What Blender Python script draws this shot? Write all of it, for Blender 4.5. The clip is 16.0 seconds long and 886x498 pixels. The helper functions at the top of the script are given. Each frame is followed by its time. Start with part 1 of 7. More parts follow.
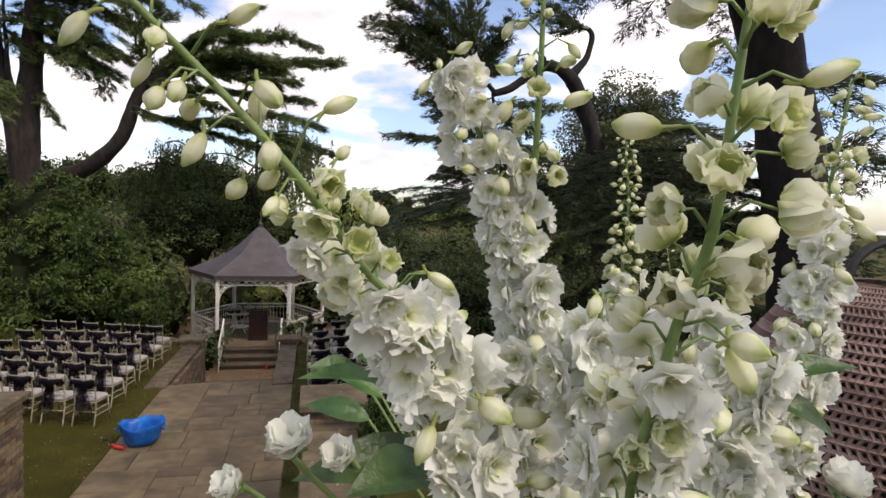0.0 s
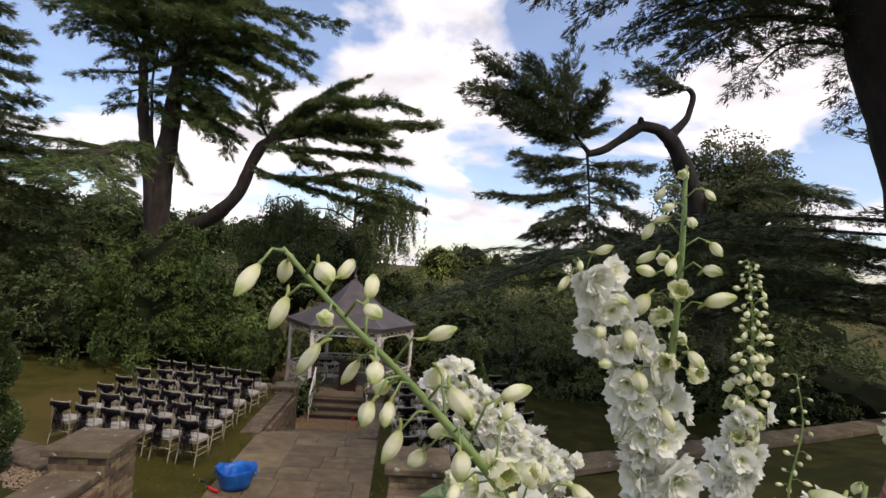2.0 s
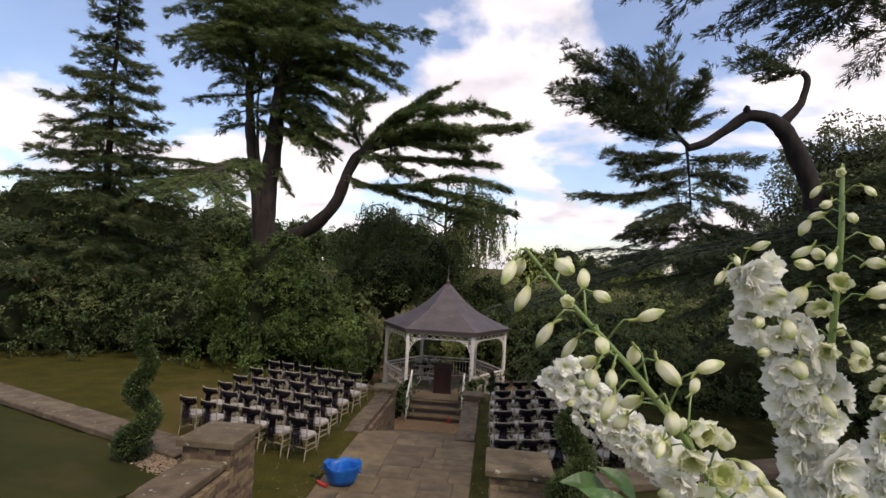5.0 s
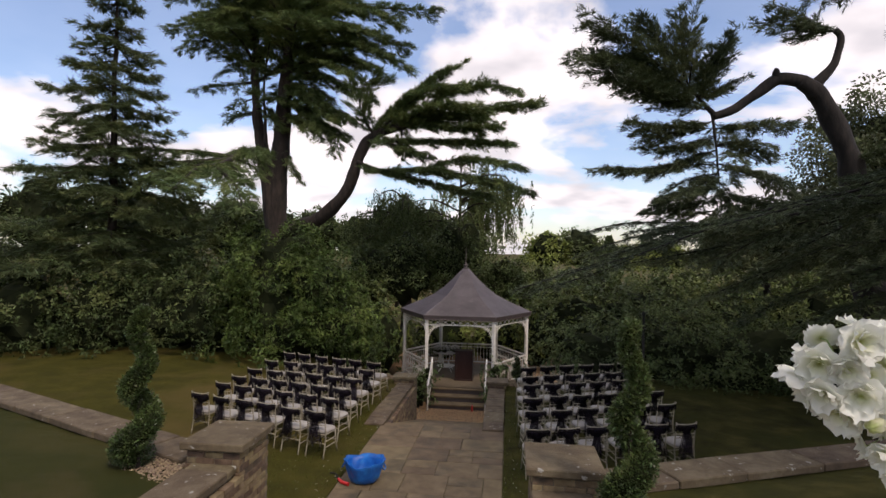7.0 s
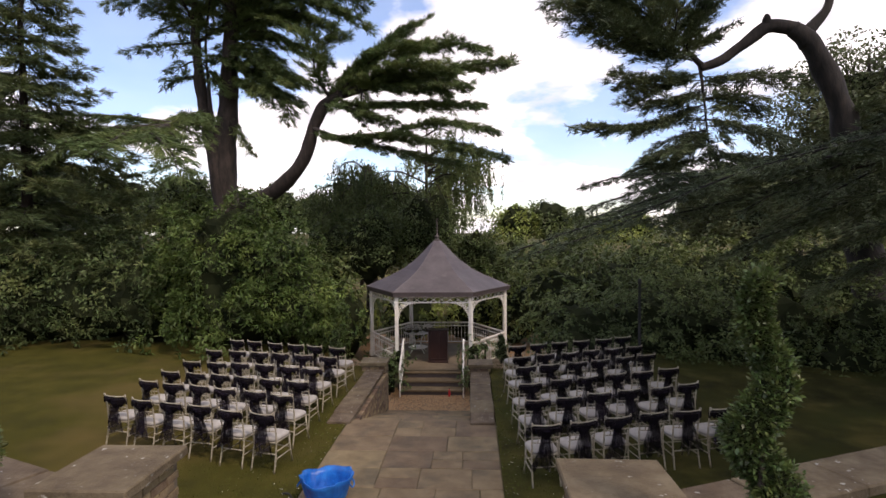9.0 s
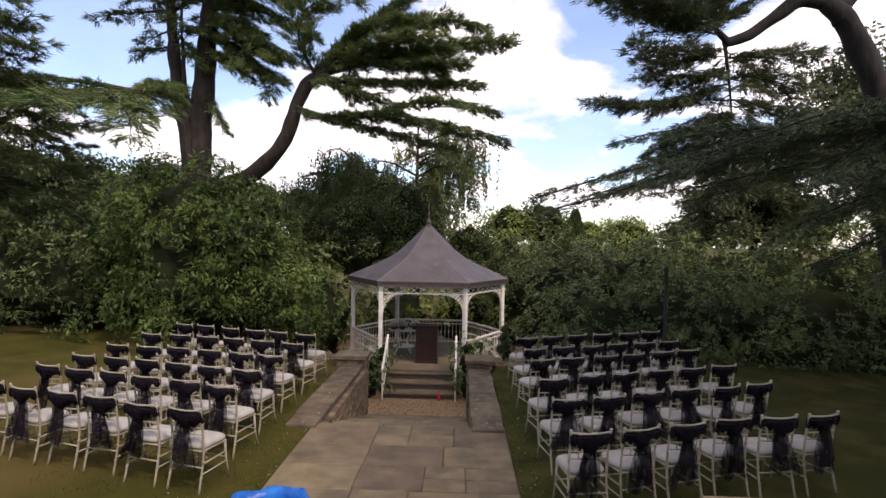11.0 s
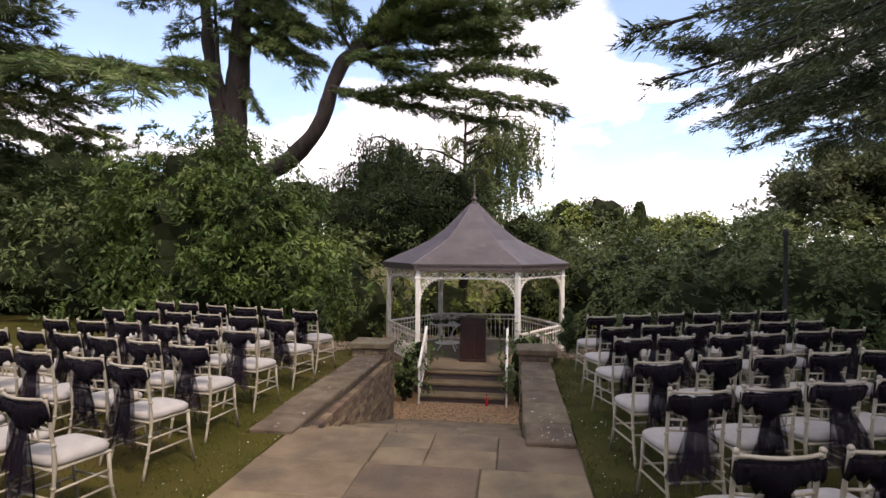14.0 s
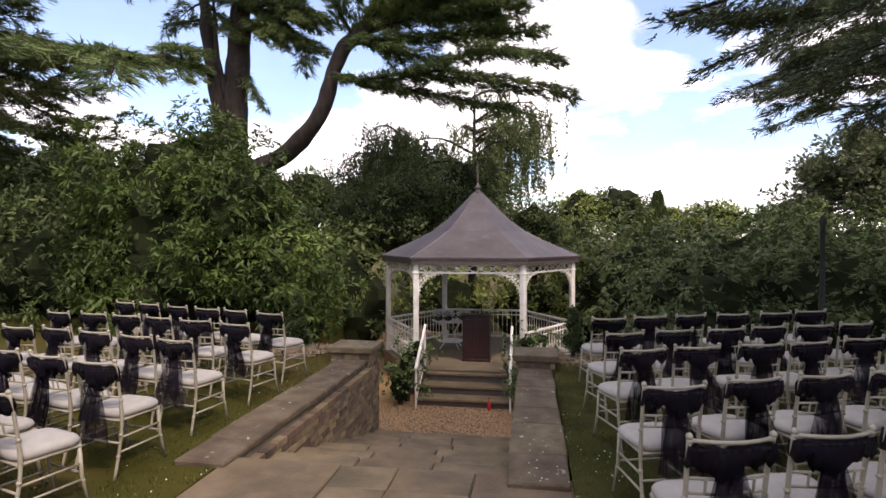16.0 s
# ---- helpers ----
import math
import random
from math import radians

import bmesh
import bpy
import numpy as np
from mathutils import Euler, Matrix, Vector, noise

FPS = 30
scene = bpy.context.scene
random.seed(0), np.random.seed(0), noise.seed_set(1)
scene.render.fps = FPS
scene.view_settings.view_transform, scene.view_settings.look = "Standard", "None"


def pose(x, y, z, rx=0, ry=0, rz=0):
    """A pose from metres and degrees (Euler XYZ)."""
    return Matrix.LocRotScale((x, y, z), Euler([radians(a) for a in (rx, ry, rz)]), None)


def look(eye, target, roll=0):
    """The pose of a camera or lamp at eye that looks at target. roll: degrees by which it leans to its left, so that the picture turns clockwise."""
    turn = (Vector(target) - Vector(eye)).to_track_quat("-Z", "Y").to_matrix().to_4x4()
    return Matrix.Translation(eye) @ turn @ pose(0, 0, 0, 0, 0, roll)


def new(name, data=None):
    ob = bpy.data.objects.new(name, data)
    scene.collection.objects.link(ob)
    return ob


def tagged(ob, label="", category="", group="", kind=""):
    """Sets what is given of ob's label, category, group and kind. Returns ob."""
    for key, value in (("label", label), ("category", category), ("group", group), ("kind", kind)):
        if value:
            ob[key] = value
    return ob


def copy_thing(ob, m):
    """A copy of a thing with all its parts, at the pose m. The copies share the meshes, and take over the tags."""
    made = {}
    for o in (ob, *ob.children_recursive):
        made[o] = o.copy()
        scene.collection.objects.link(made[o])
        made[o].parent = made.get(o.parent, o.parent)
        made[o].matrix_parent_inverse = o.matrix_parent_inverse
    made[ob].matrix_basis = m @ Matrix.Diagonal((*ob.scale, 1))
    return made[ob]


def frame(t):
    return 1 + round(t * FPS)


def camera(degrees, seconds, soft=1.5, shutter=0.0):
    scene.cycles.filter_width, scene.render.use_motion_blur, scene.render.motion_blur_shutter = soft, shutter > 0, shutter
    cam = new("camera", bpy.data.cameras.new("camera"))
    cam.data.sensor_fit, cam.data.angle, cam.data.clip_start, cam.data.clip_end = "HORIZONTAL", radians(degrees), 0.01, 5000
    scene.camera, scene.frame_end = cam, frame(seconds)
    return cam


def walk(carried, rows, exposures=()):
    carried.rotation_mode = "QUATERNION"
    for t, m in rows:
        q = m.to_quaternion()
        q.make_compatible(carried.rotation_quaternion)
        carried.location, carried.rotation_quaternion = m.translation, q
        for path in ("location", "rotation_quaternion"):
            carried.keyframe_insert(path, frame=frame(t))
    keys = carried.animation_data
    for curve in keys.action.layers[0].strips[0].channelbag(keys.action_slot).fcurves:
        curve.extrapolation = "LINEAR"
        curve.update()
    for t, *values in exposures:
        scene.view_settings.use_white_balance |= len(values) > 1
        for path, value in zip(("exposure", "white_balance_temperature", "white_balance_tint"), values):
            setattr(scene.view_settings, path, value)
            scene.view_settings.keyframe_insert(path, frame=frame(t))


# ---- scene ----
cam = camera(78.0, 16.0, soft=1.5)
PATH = [
    (0, (2.241, -2.631, 4.082), (2.703, -0.689, 3.959), 2.1),
    (0.5, (2.232, -2.617, 4.127), (2.604, -0.653, 4.04), 2.0),
    (1, (2.214, -2.621, 4.164), (2.494, -0.641, 4.151), 3.1),
    (1.5, (2.201, -2.627, 4.184), (2.412, -0.638, 4.217), 3.8),
    (2, (2.19, -2.643, 4.196), (2.324, -0.648, 4.257), 4.0),
    (2.5, (2.174, -2.668, 4.201), (2.238, -0.671, 4.271), 4.0),
    (3, (2.16, -2.69, 4.194), (2.144, -0.692, 4.27), 3.9),
    (3.5, (2.148, -2.702, 4.198), (2.076, -0.704, 4.265), 3.2),
    (4, (2.132, -2.719, 4.193), (1.998, -0.724, 4.258), 3.4),
    (6.5, (2.074, -2.607, 4.173), (1.832, -0.621, 4.192), 1.9),
    (7, (1.906, -1.893, 4.026), (1.665, 0.092, 4.033), 1.0),
    (7.5, (1.739, -1.367, 3.939), (1.512, 0.62, 3.934), 0.4),
    (8, (1.617, -0.845, 3.948), (1.426, 1.146, 3.908), -0.1),
    (8.5, (1.515, -0.288, 3.769), (1.364, 1.706, 3.718), -0.5),
    (9, (1.451, 0.275, 3.628), (1.341, 2.271, 3.563), -0.5),
    (11.5, (1.107, 3.12, 2.527), (1.043, 5.119, 2.505), 1.3),
    (12, (1.1, 3.606, 2.365), (1.002, 5.603, 2.346), 1.1),
    (12.5, (1.142, 4.028, 2.209), (0.995, 6.023, 2.197), 0.9),
    (13, (1.176, 4.457, 2.05), (0.979, 6.447, 2.044), 0.4),
    (13.5, (1.239, 4.857, 1.933), (1.002, 6.843, 1.93), 0.3),
    (14, (1.254, 5.279, 1.821), (0.995, 7.262, 1.823), 0.4),
    (14.5, (1.296, 5.619, 1.795), (1.016, 7.599, 1.789), 0.5),
    (15, (1.385, 5.964, 1.769), (1.077, 7.941, 1.763), -0.4),
    (15.5, (1.463, 6.169, 1.798), (1.142, 8.143, 1.784), -0.2),
    (16, (1.544, 6.352, 1.823), (1.226, 8.326, 1.797), 0.0),
]
EXPOSURES = [(t, stops, 6600, tint) for t, stops, tint in ((0.0, -0.30, 18), (2.0, -0.42, 19), (6.5, -0.46, 20), (7.0, -0.52, 20), (9.0, -0.17, 22), (11.5, 0.04, 23), (13.0, 0.24, 23), (16.0, 0.22, 23))]
walk(cam, [(t, look(eye, target, roll)) for t, eye, target, roll in PATH], EXPOSURES)

# ---- light ----
world = bpy.data.worlds.new("sky")
scene.world = world
world.use_nodes = True
wn, wl = world.node_tree.nodes, world.node_tree.links
wn.clear()
SUN_EL, SUN_AZ = radians(52), radians(142)
w_out = wn.new("ShaderNodeOutputWorld")
w_bg = wn.new("ShaderNodeBackground")
w_sky = wn.new("ShaderNodeTexSky")
w_sky.sky_type, w_sky.sun_disc = "NISHITA", False
w_sky.sun_elevation, w_sky.sun_rotation = SUN_EL, SUN_AZ
w_bg.inputs["Strength"].default_value = 0.124
# broken white cloud over the blue, on the sky's own directions flattened to a layer
w_co = wn.new("ShaderNodeTexCoord")
w_sep = wn.new("ShaderNodeSeparateXYZ")
wl.new(w_co.outputs["Generated"], w_sep.inputs[0])
w_up = wn.new("ShaderNodeMath")
w_up.operation, w_up.inputs[1].default_value = "ADD", 0.22
wl.new(w_sep.outputs["Z"], w_up.inputs[0])
w_flat = []
for axis in ("X", "Y"):
    d = wn.new("ShaderNodeMath")
    d.operation = "DIVIDE"
    wl.new(w_sep.outputs[axis], d.inputs[0])
    wl.new(w_up.outputs[0], d.inputs[1])
    w_flat.append(d)
w_com = wn.new("ShaderNodeCombineXYZ")
wl.new(w_flat[0].outputs[0], w_com.inputs[0])
wl.new(w_flat[1].outputs[0], w_com.inputs[1])
w_noise = wn.new("ShaderNodeTexNoise")
w_noise.inputs["Scale"].default_value, w_noise.inputs["Detail"].default_value = 1.15, 7.0
w_noise.inputs["Roughness"].default_value, w_noise.inputs["Distortion"].default_value = 0.52, 0.25
w_ramp = wn.new("ShaderNodeValToRGB")
w_ramp.color_ramp.elements[0].position, w_ramp.color_ramp.elements[1].position = 0.475, 0.54
w_ramp.color_ramp.elements[0].color = (0.10, 0.10, 0.10, 1)
w_shift = wn.new("ShaderNodeVectorMath")
w_shift.operation, w_shift.inputs[1].default_value = "ADD", (3.1, 1.7, 0.0)
wl.new(w_com.outputs[0], w_shift.inputs[0])
wl.new(w_shift.outputs[0], w_noise.inputs["Vector"])
wl.new(w_noise.outputs["Fac"], w_ramp.inputs["Fac"])
w_n2 = wn.new("ShaderNodeTexNoise")
w_n2.inputs["Scale"].default_value, w_n2.inputs["Detail"].default_value = 3.0, 5.0
wl.new(w_shift.outputs[0], w_n2.inputs["Vector"])
w_white = wn.new("ShaderNodeValToRGB")
w_white.color_ramp.elements[0].color, w_white.color_ramp.elements[1].color = (9.0, 9.0, 9.2, 1), (15.0, 14.6, 14.2, 1)
w_white.color_ramp.elements[0].position, w_white.color_ramp.elements[1].position = 0.34, 0.64
wl.new(w_n2.outputs["Fac"], w_white.inputs["Fac"])
w_mix = wn.new("ShaderNodeMix")
w_mix.data_type = "RGBA"
wl.new(w_ramp.outputs["Color"], w_mix.inputs["Factor"])
w_hs = wn.new("ShaderNodeHueSaturation")
w_hs.inputs["Saturation"].default_value, w_hs.inputs["Value"].default_value = 1.1, 2.05
wl.new(w_sky.outputs[0], w_hs.inputs["Color"])
wl.new(w_hs.outputs[0], w_mix.inputs["A"])
wl.new(w_white.outputs["Color"], w_mix.inputs["B"])
wl.new(w_mix.outputs["Result"], w_bg.inputs["Color"])
wl.new(w_bg.outputs[0], w_out.inputs[0])

sun = new("sun", bpy.data.lights.new("sun", "SUN"))
sun.data.energy, sun.data.angle, sun.data.color = 2.7, radians(8), (1.0, 0.90, 0.74)
sun_dir = Vector((math.sin(SUN_AZ) * math.cos(SUN_EL), math.cos(SUN_AZ) * math.cos(SUN_EL), math.sin(SUN_EL)))
sun.matrix_world = look(sun_dir * 50, (0, 0, 0))

# ---- materials ----
def material(name, colours, scale=4.0, rough=0.7, bump=0.2, bump_scale=60.0, metal=0.0, detail=6.0, island=0.0, spots=None, soft=0.0, rand=0.0, spec=0.5, stretch=(1, 1, 1)):
    """Two-scale noise colour between colours, fine relief; island varies it by piece, soft adds light through thin leaves."""
    m = bpy.data.materials.new(name)
    m.use_nodes = True
    n, l = m.node_tree.nodes, m.node_tree.links
    p = n["Principled BSDF"]
    co = n.new("ShaderNodeTexCoord")
    mp = n.new("ShaderNodeMapping")
    mp.inputs["Scale"].default_value = stretch
    l.new(co.outputs["Object"], mp.inputs[0])
    if rand:
        ob_rand = n.new("ShaderNodeObjectInfo")
        slide = n.new("ShaderNodeVectorMath")
        slide.operation, slide.inputs[1].default_value = "SCALE", (0, 0, 0)
        slide.inputs[0].default_value = (31.0, 17.0, 23.0)
        l.new(ob_rand.outputs["Random"], slide.inputs["Scale"])
        l.new(slide.outputs[0], mp.inputs["Location"])
    n1 = n.new("ShaderNodeTexNoise")
    n1.inputs["Scale"].default_value, n1.inputs["Detail"].default_value = scale, detail
    n1.inputs["Roughness"].default_value = 0.62
    l.new(mp.outputs[0], n1.inputs["Vector"])
    ramp = n.new("ShaderNodeValToRGB")
    e = ramp.color_ramp.elements
    e[0].position, e[1].position = 0.3, 0.7
    e[0].color, e[1].color = (*colours[0], 1), (*colours[-1], 1)
    for k, c in enumerate(colours[1:-1]):
        e.new(0.3 + 0.4 * (k + 1) / (len(colours) - 1)).color = (*c, 1)
    l.new(n1.outputs["Fac"], ramp.inputs[0])
    colour = ramp.outputs[0]
    if spots:
        tone, size, low, high = spots
        n2 = n.new("ShaderNodeTexNoise")
        n2.inputs["Scale"].default_value, n2.inputs["Detail"].default_value = size, 4.0
        l.new(mp.outputs[0], n2.inputs["Vector"])
        r2 = n.new("ShaderNodeMapRange")
        r2.inputs["From Min"].default_value, r2.inputs["From Max"].default_value = low, high
        l.new(n2.outputs["Fac"], r2.inputs["Value"])
        mx = n.new("ShaderNodeMix")
        mx.data_type = "RGBA"
        mx.inputs["B"].default_value = (*tone, 1)
        l.new(r2.outputs[0], mx.inputs["Factor"])
        l.new(colour, mx.inputs["A"])
        colour = mx.outputs["Result"]
    if island or rand:
        src = n.new("ShaderNodeNewGeometry").outputs["Random Per Island"] if island else n.new("ShaderNodeObjectInfo").outputs["Random"]
        hs = n.new("ShaderNodeHueSaturation")
        mr = n.new("ShaderNodeMapRange")
        mr.inputs["To Min"].default_value, mr.inputs["To Max"].default_value = 1 - (island or rand), 1 + (island or rand)
        l.new(src, mr.inputs["Value"])
        l.new(mr.outputs[0], hs.inputs["Value"])
        mh = n.new("ShaderNodeMapRange")
        mh.inputs["To Min"].default_value, mh.inputs["To Max"].default_value = 0.5 - 0.06 * (island or rand), 0.5 + 0.05 * (island or rand)
        l.new(src, mh.inputs["Value"])
        l.new(mh.outputs[0], hs.inputs["Hue"])
        l.new(colour, hs.inputs["Color"])
        colour = hs.outputs[0]
    l.new(colour, p.inputs["Base Color"])
    p.inputs["Roughness"].default_value, p.inputs["Metallic"].default_value = rough, metal
    p.inputs["Specular IOR Level"].default_value = spec
    if bump:
        n3 = n.new("ShaderNodeTexNoise")
        n3.inputs["Scale"].default_value, n3.inputs["Detail"].default_value = bump_scale, 5.0
        l.new(mp.outputs[0], n3.inputs["Vector"])
        b = n.new("ShaderNodeBump")
        b.inputs["Strength"].default_value, b.inputs["Distance"].default_value = bump, 0.02
        l.new(n3.outputs["Fac"], b.inputs["Height"])
        l.new(b.outputs[0], p.inputs["Normal"])
    if soft:
        tr = n.new("ShaderNodeBsdfTranslucent")
        l.new(colour, tr.inputs["Color"])
        ms = n.new("ShaderNodeMixShader")
        ms.inputs[0].default_value = soft
        l.new(p.outputs[0], ms.inputs[1])
        l.new(tr.outputs[0], ms.inputs[2])
        l.new(ms.outputs[0], n["Material Output"].inputs["Surface"])
    return m


GRASS = material("lawn_grass", [(0.033, 0.032, 0.006), (0.048, 0.045, 0.007), (0.068, 0.058, 0.011)], 1.2, 0.9, 0.6, 90, spots=((0.095, 0.070, 0.022), 0.28, 0.48, 0.66), spec=0.1)
# right-hand lawn: brown worn grass, with tree shade put into the colour
GRASS_R = material("shaded_worn_lawn", [(0.020, 0.021, 0.006), (0.045, 0.044, 0.010), (0.085, 0.072, 0.020)], 1.4, 0.9, 0.6, 90, spots=((0.030, 0.036, 0.007), 0.5, 0.5, 0.68), spec=0.1)
# upper-left lawn: grass darkened to hold its shade, with brown earth patches
GRASS_U = material("shaded_upper_grass", [(0.022, 0.027, 0.005), (0.034, 0.036, 0.008), (0.052, 0.046, 0.013)], 0.55, 0.9, 0.6, 90, spots=((0.075, 0.056, 0.025), 0.45, 0.52, 0.68), spec=0.1)
SLAB = material("york_stone", [(0.098, 0.068, 0.035), (0.142, 0.103, 0.055), (0.190, 0.142, 0.080)], 3.0, 0.75, 0.5, 40, rand=0.16, spots=((0.070, 0.055, 0.031), 1.9, 0.50, 0.70))
JOINT = material("joint_soil", [(0.060, 0.051, 0.028), (0.119, 0.104, 0.049)], 8.0, 0.95, 0.4, 50)
COPING = material("coping_stone", [(0.059, 0.041, 0.022), (0.110, 0.082, 0.046), (0.166, 0.131, 0.079)], 3.5, 0.9, 0.6, 45, rand=0.2, spots=((0.33, 0.32, 0.28), 11.0, 0.66, 0.72))
BRICK = material("tan_brown_brick", [(0.100, 0.066, 0.036), (0.173, 0.122, 0.068), (0.242, 0.180, 0.107)], 6.0, 0.9, 0.5, 55, rand=0.4, spots=((0.05, 0.04, 0.03), 2.0, 0.55, 0.7))
MORTAR = material("old_mortar", [(0.100, 0.082, 0.055), (0.200, 0.165, 0.111)], 9.0, 0.95, 0.4, 70)
GRAVEL = material("pea_gravel", [(0.215, 0.105, 0.042), (0.37, 0.215, 0.095), (0.47, 0.33, 0.185)], 26.0, 0.85, 0.9, 38, detail=3.0)
PEBBLE = material("pebble", [(0.120, 0.074, 0.040), (0.205, 0.145, 0.084), (0.290, 0.230, 0.155)], 9.0, 0.7, 0.1, 60, island=0.45)
PAINT = material("white_paint", [(0.62, 0.59, 0.51), (0.75, 0.72, 0.64), (0.80, 0.77, 0.70)], 5.0, 0.5, 0.08, 60, spots=((0.33, 0.31, 0.24), 3.5, 0.62, 0.8))
ROOF = material("lead_grey_roof", [(0.140, 0.119, 0.124), (0.182, 0.157, 0.163), (0.220, 0.192, 0.196)], 1.6, 0.42, 0.15, 30, spots=((0.24, 0.215, 0.21), 4.0, 0.58, 0.8))
FASCIA = material("dark_fascia", [(0.06, 0.045, 0.042), (0.09, 0.07, 0.064)], 6.0, 0.6, 0.1, 60)
IVORY = material("limewash_wood", [(0.249, 0.220, 0.153), (0.324, 0.287, 0.210), (0.361, 0.323, 0.243)], 9.0, 0.45, 0.05, 80, rand=0.08)
PAD = material("ivory_cushion", [(0.32, 0.30, 0.27), (0.39, 0.365, 0.325)], 12.0, 0.85, 0.12, 120, rand=0.06)
SASH = material("black_organza", [(0.004, 0.003, 0.005), (0.010, 0.007, 0.012)], 20.0, 0.9, 0.35, 60, rand=0.2, spec=0.08)
SASH_T = material("sheer_black_organza", [(0.007, 0.005, 0.009), (0.018, 0.013, 0.023)], 20.0, 0.9, 0.1, 90, rand=0.2, spec=0.08)
for cloth, thin, thick in ((SASH, 0.22, 0.0), (SASH_T, 0.60, 0.08)):
    c_n, c_l = cloth.node_tree.nodes, cloth.node_tree.links
    c_co, c_map, c_no, c_mr = c_n.new("ShaderNodeTexCoord"), c_n.new("ShaderNodeMapping"), c_n.new("ShaderNodeTexNoise"), c_n.new("ShaderNodeMapRange")
    c_map.inputs["Scale"].default_value = (34, 12, 7)
    c_l.new(c_co.outputs["Object"], c_map.inputs[0])
    c_l.new(c_map.outputs[0], c_no.inputs["Vector"])
    c_no.inputs["Scale"].default_value, c_no.inputs["Detail"].default_value = 1.0, 4.0
    c_mr.inputs["From Min"].default_value, c_mr.inputs["From Max"].default_value = 0.35, 0.66
    c_mr.inputs["To Min"].default_value, c_mr.inputs["To Max"].default_value = thick, thin
    c_l.new(c_no.outputs["Fac"], c_mr.inputs["Value"])
    c_t, c_m = c_n.new("ShaderNodeBsdfTransparent"), c_n.new("ShaderNodeMixShader")
    c_l.new(c_mr.outputs[0], c_m.inputs[0])
    c_l.new(c_n["Principled BSDF"].outputs[0], c_m.inputs[1])
    c_l.new(c_t.outputs[0], c_m.inputs[2])
    c_l.new(c_m.outputs[0], c_n["Material Output"].inputs["Surface"])
BLACK = material("black_fabric", [(0.012, 0.008, 0.009), (0.028, 0.016, 0.017)], 6.0, 0.6, 0.1, 60)
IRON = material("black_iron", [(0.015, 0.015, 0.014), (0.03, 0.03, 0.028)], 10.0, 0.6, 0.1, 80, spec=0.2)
STEP = material("gazebo_step_stone", [(0.120, 0.088, 0.046), (0.210, 0.158, 0.086)], 3.0, 0.8, 0.3, 40, rand=0.1)
FLOOR = material("gazebo_floor", [(0.132, 0.100, 0.061), (0.213, 0.165, 0.104)], 2.0, 0.7, 0.2, 40)
BARK = material("cedar_bark", [(0.009, 0.0065, 0.005), (0.026, 0.019, 0.015), (0.048, 0.034, 0.027)], 5.0, 0.95, 1.0, 14, stretch=(1, 1, 0.3))
CEDAR = material("cedar_needles", [(0.052, 0.086, 0.033), (0.110, 0.154, 0.053), (0.222, 0.262, 0.088)], 0.55, 0.6, 0, island=0.3, soft=0.26, spec=0.3)
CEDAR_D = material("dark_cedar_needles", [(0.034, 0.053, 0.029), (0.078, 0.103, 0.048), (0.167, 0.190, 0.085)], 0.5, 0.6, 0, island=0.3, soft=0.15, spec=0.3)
SPRUCE = material("blue_green_needles", [(0.051, 0.077, 0.033), (0.101, 0.134, 0.052), (0.188, 0.198, 0.073)], 0.6, 0.6, 0, island=0.3, soft=0.2, spec=0.3)
LAUREL = material("laurel_leaves", [(0.023, 0.041, 0.011), (0.060, 0.093, 0.021), (0.155, 0.200, 0.046)], 0.5, 0.5, 0, island=0.28, soft=0.22, spec=0.22)
LAUREL_D = material("dark_shrub_leaves", [(0.040, 0.058, 0.022), (0.084, 0.114, 0.040), (0.158, 0.192, 0.070)], 0.7, 0.55, 0, island=0.26, soft=0.2, spec=0.2)
# leaf tone slightly darker than the laurel's, for left bank and woodland
DARK_LEAF = material("dark_leaves", [(0.026, 0.039, 0.014), (0.062, 0.086, 0.029), (0.140, 0.164, 0.056)], 0.7, 0.55, 0, island=0.4, soft=0.15, spec=0.2)
BROAD = material("tree_leaves", [(0.055, 0.076, 0.024), (0.110, 0.143, 0.043), (0.190, 0.214, 0.070)], 0.4, 0.5, 0, island=0.28, soft=0.25, spec=0.3)
OAK = material("oak_leaves", [(0.059, 0.074, 0.033), (0.105, 0.122, 0.055), (0.168, 0.186, 0.091)], 0.4, 0.5, 0, island=0.35, soft=0.3, spec=0.3)
BROAD_Y = material("pale_tree_leaves", [(0.121, 0.156, 0.036), (0.216, 0.260, 0.060), (0.338, 0.377, 0.102)], 0.4, 0.5, 0, island=0.35, soft=0.25, spec=0.3)
BOX = material("box_leaves", [(0.028, 0.046, 0.013), (0.064, 0.098, 0.026), (0.135, 0.170, 0.048)], 5.0, 0.45, 0, island=0.4, soft=0.18)
# near-black colour standing in for the shade between leaves
SHADE = material("leaf_gap_shade", [(0.010, 0.013, 0.006), (0.022, 0.027, 0.012)], 2.0, 1.0, 0, spec=0.05)
# cedar bark again, darkened so the trunk's shadow is in the colour
BARK_SHADED = material("shaded_cedar_bark", [(0.005, 0.004, 0.003), (0.014, 0.011, 0.009), (0.026, 0.020, 0.016)], 5.0, 0.95, 1.0, 14, stretch=(1, 1, 0.3))
MAHOGANY = material("dark_mahogany", [(0.015, 0.005, 0.004), (0.028, 0.010, 0.008), (0.040, 0.016, 0.012)], 3.0, 0.4, 0.05, 60, stretch=(4, 4, 0.6))
BLUE = material("blue_tarp", [(0.003, 0.075, 0.34), (0.006, 0.12, 0.46), (0.012, 0.20, 0.60)], 6.0, 0.38, 0.6, 16)
RED = material("red_plastic", [(0.45, 0.02, 0.02), (0.6, 0.03, 0.03)], 7.0, 0.4, 0.0)

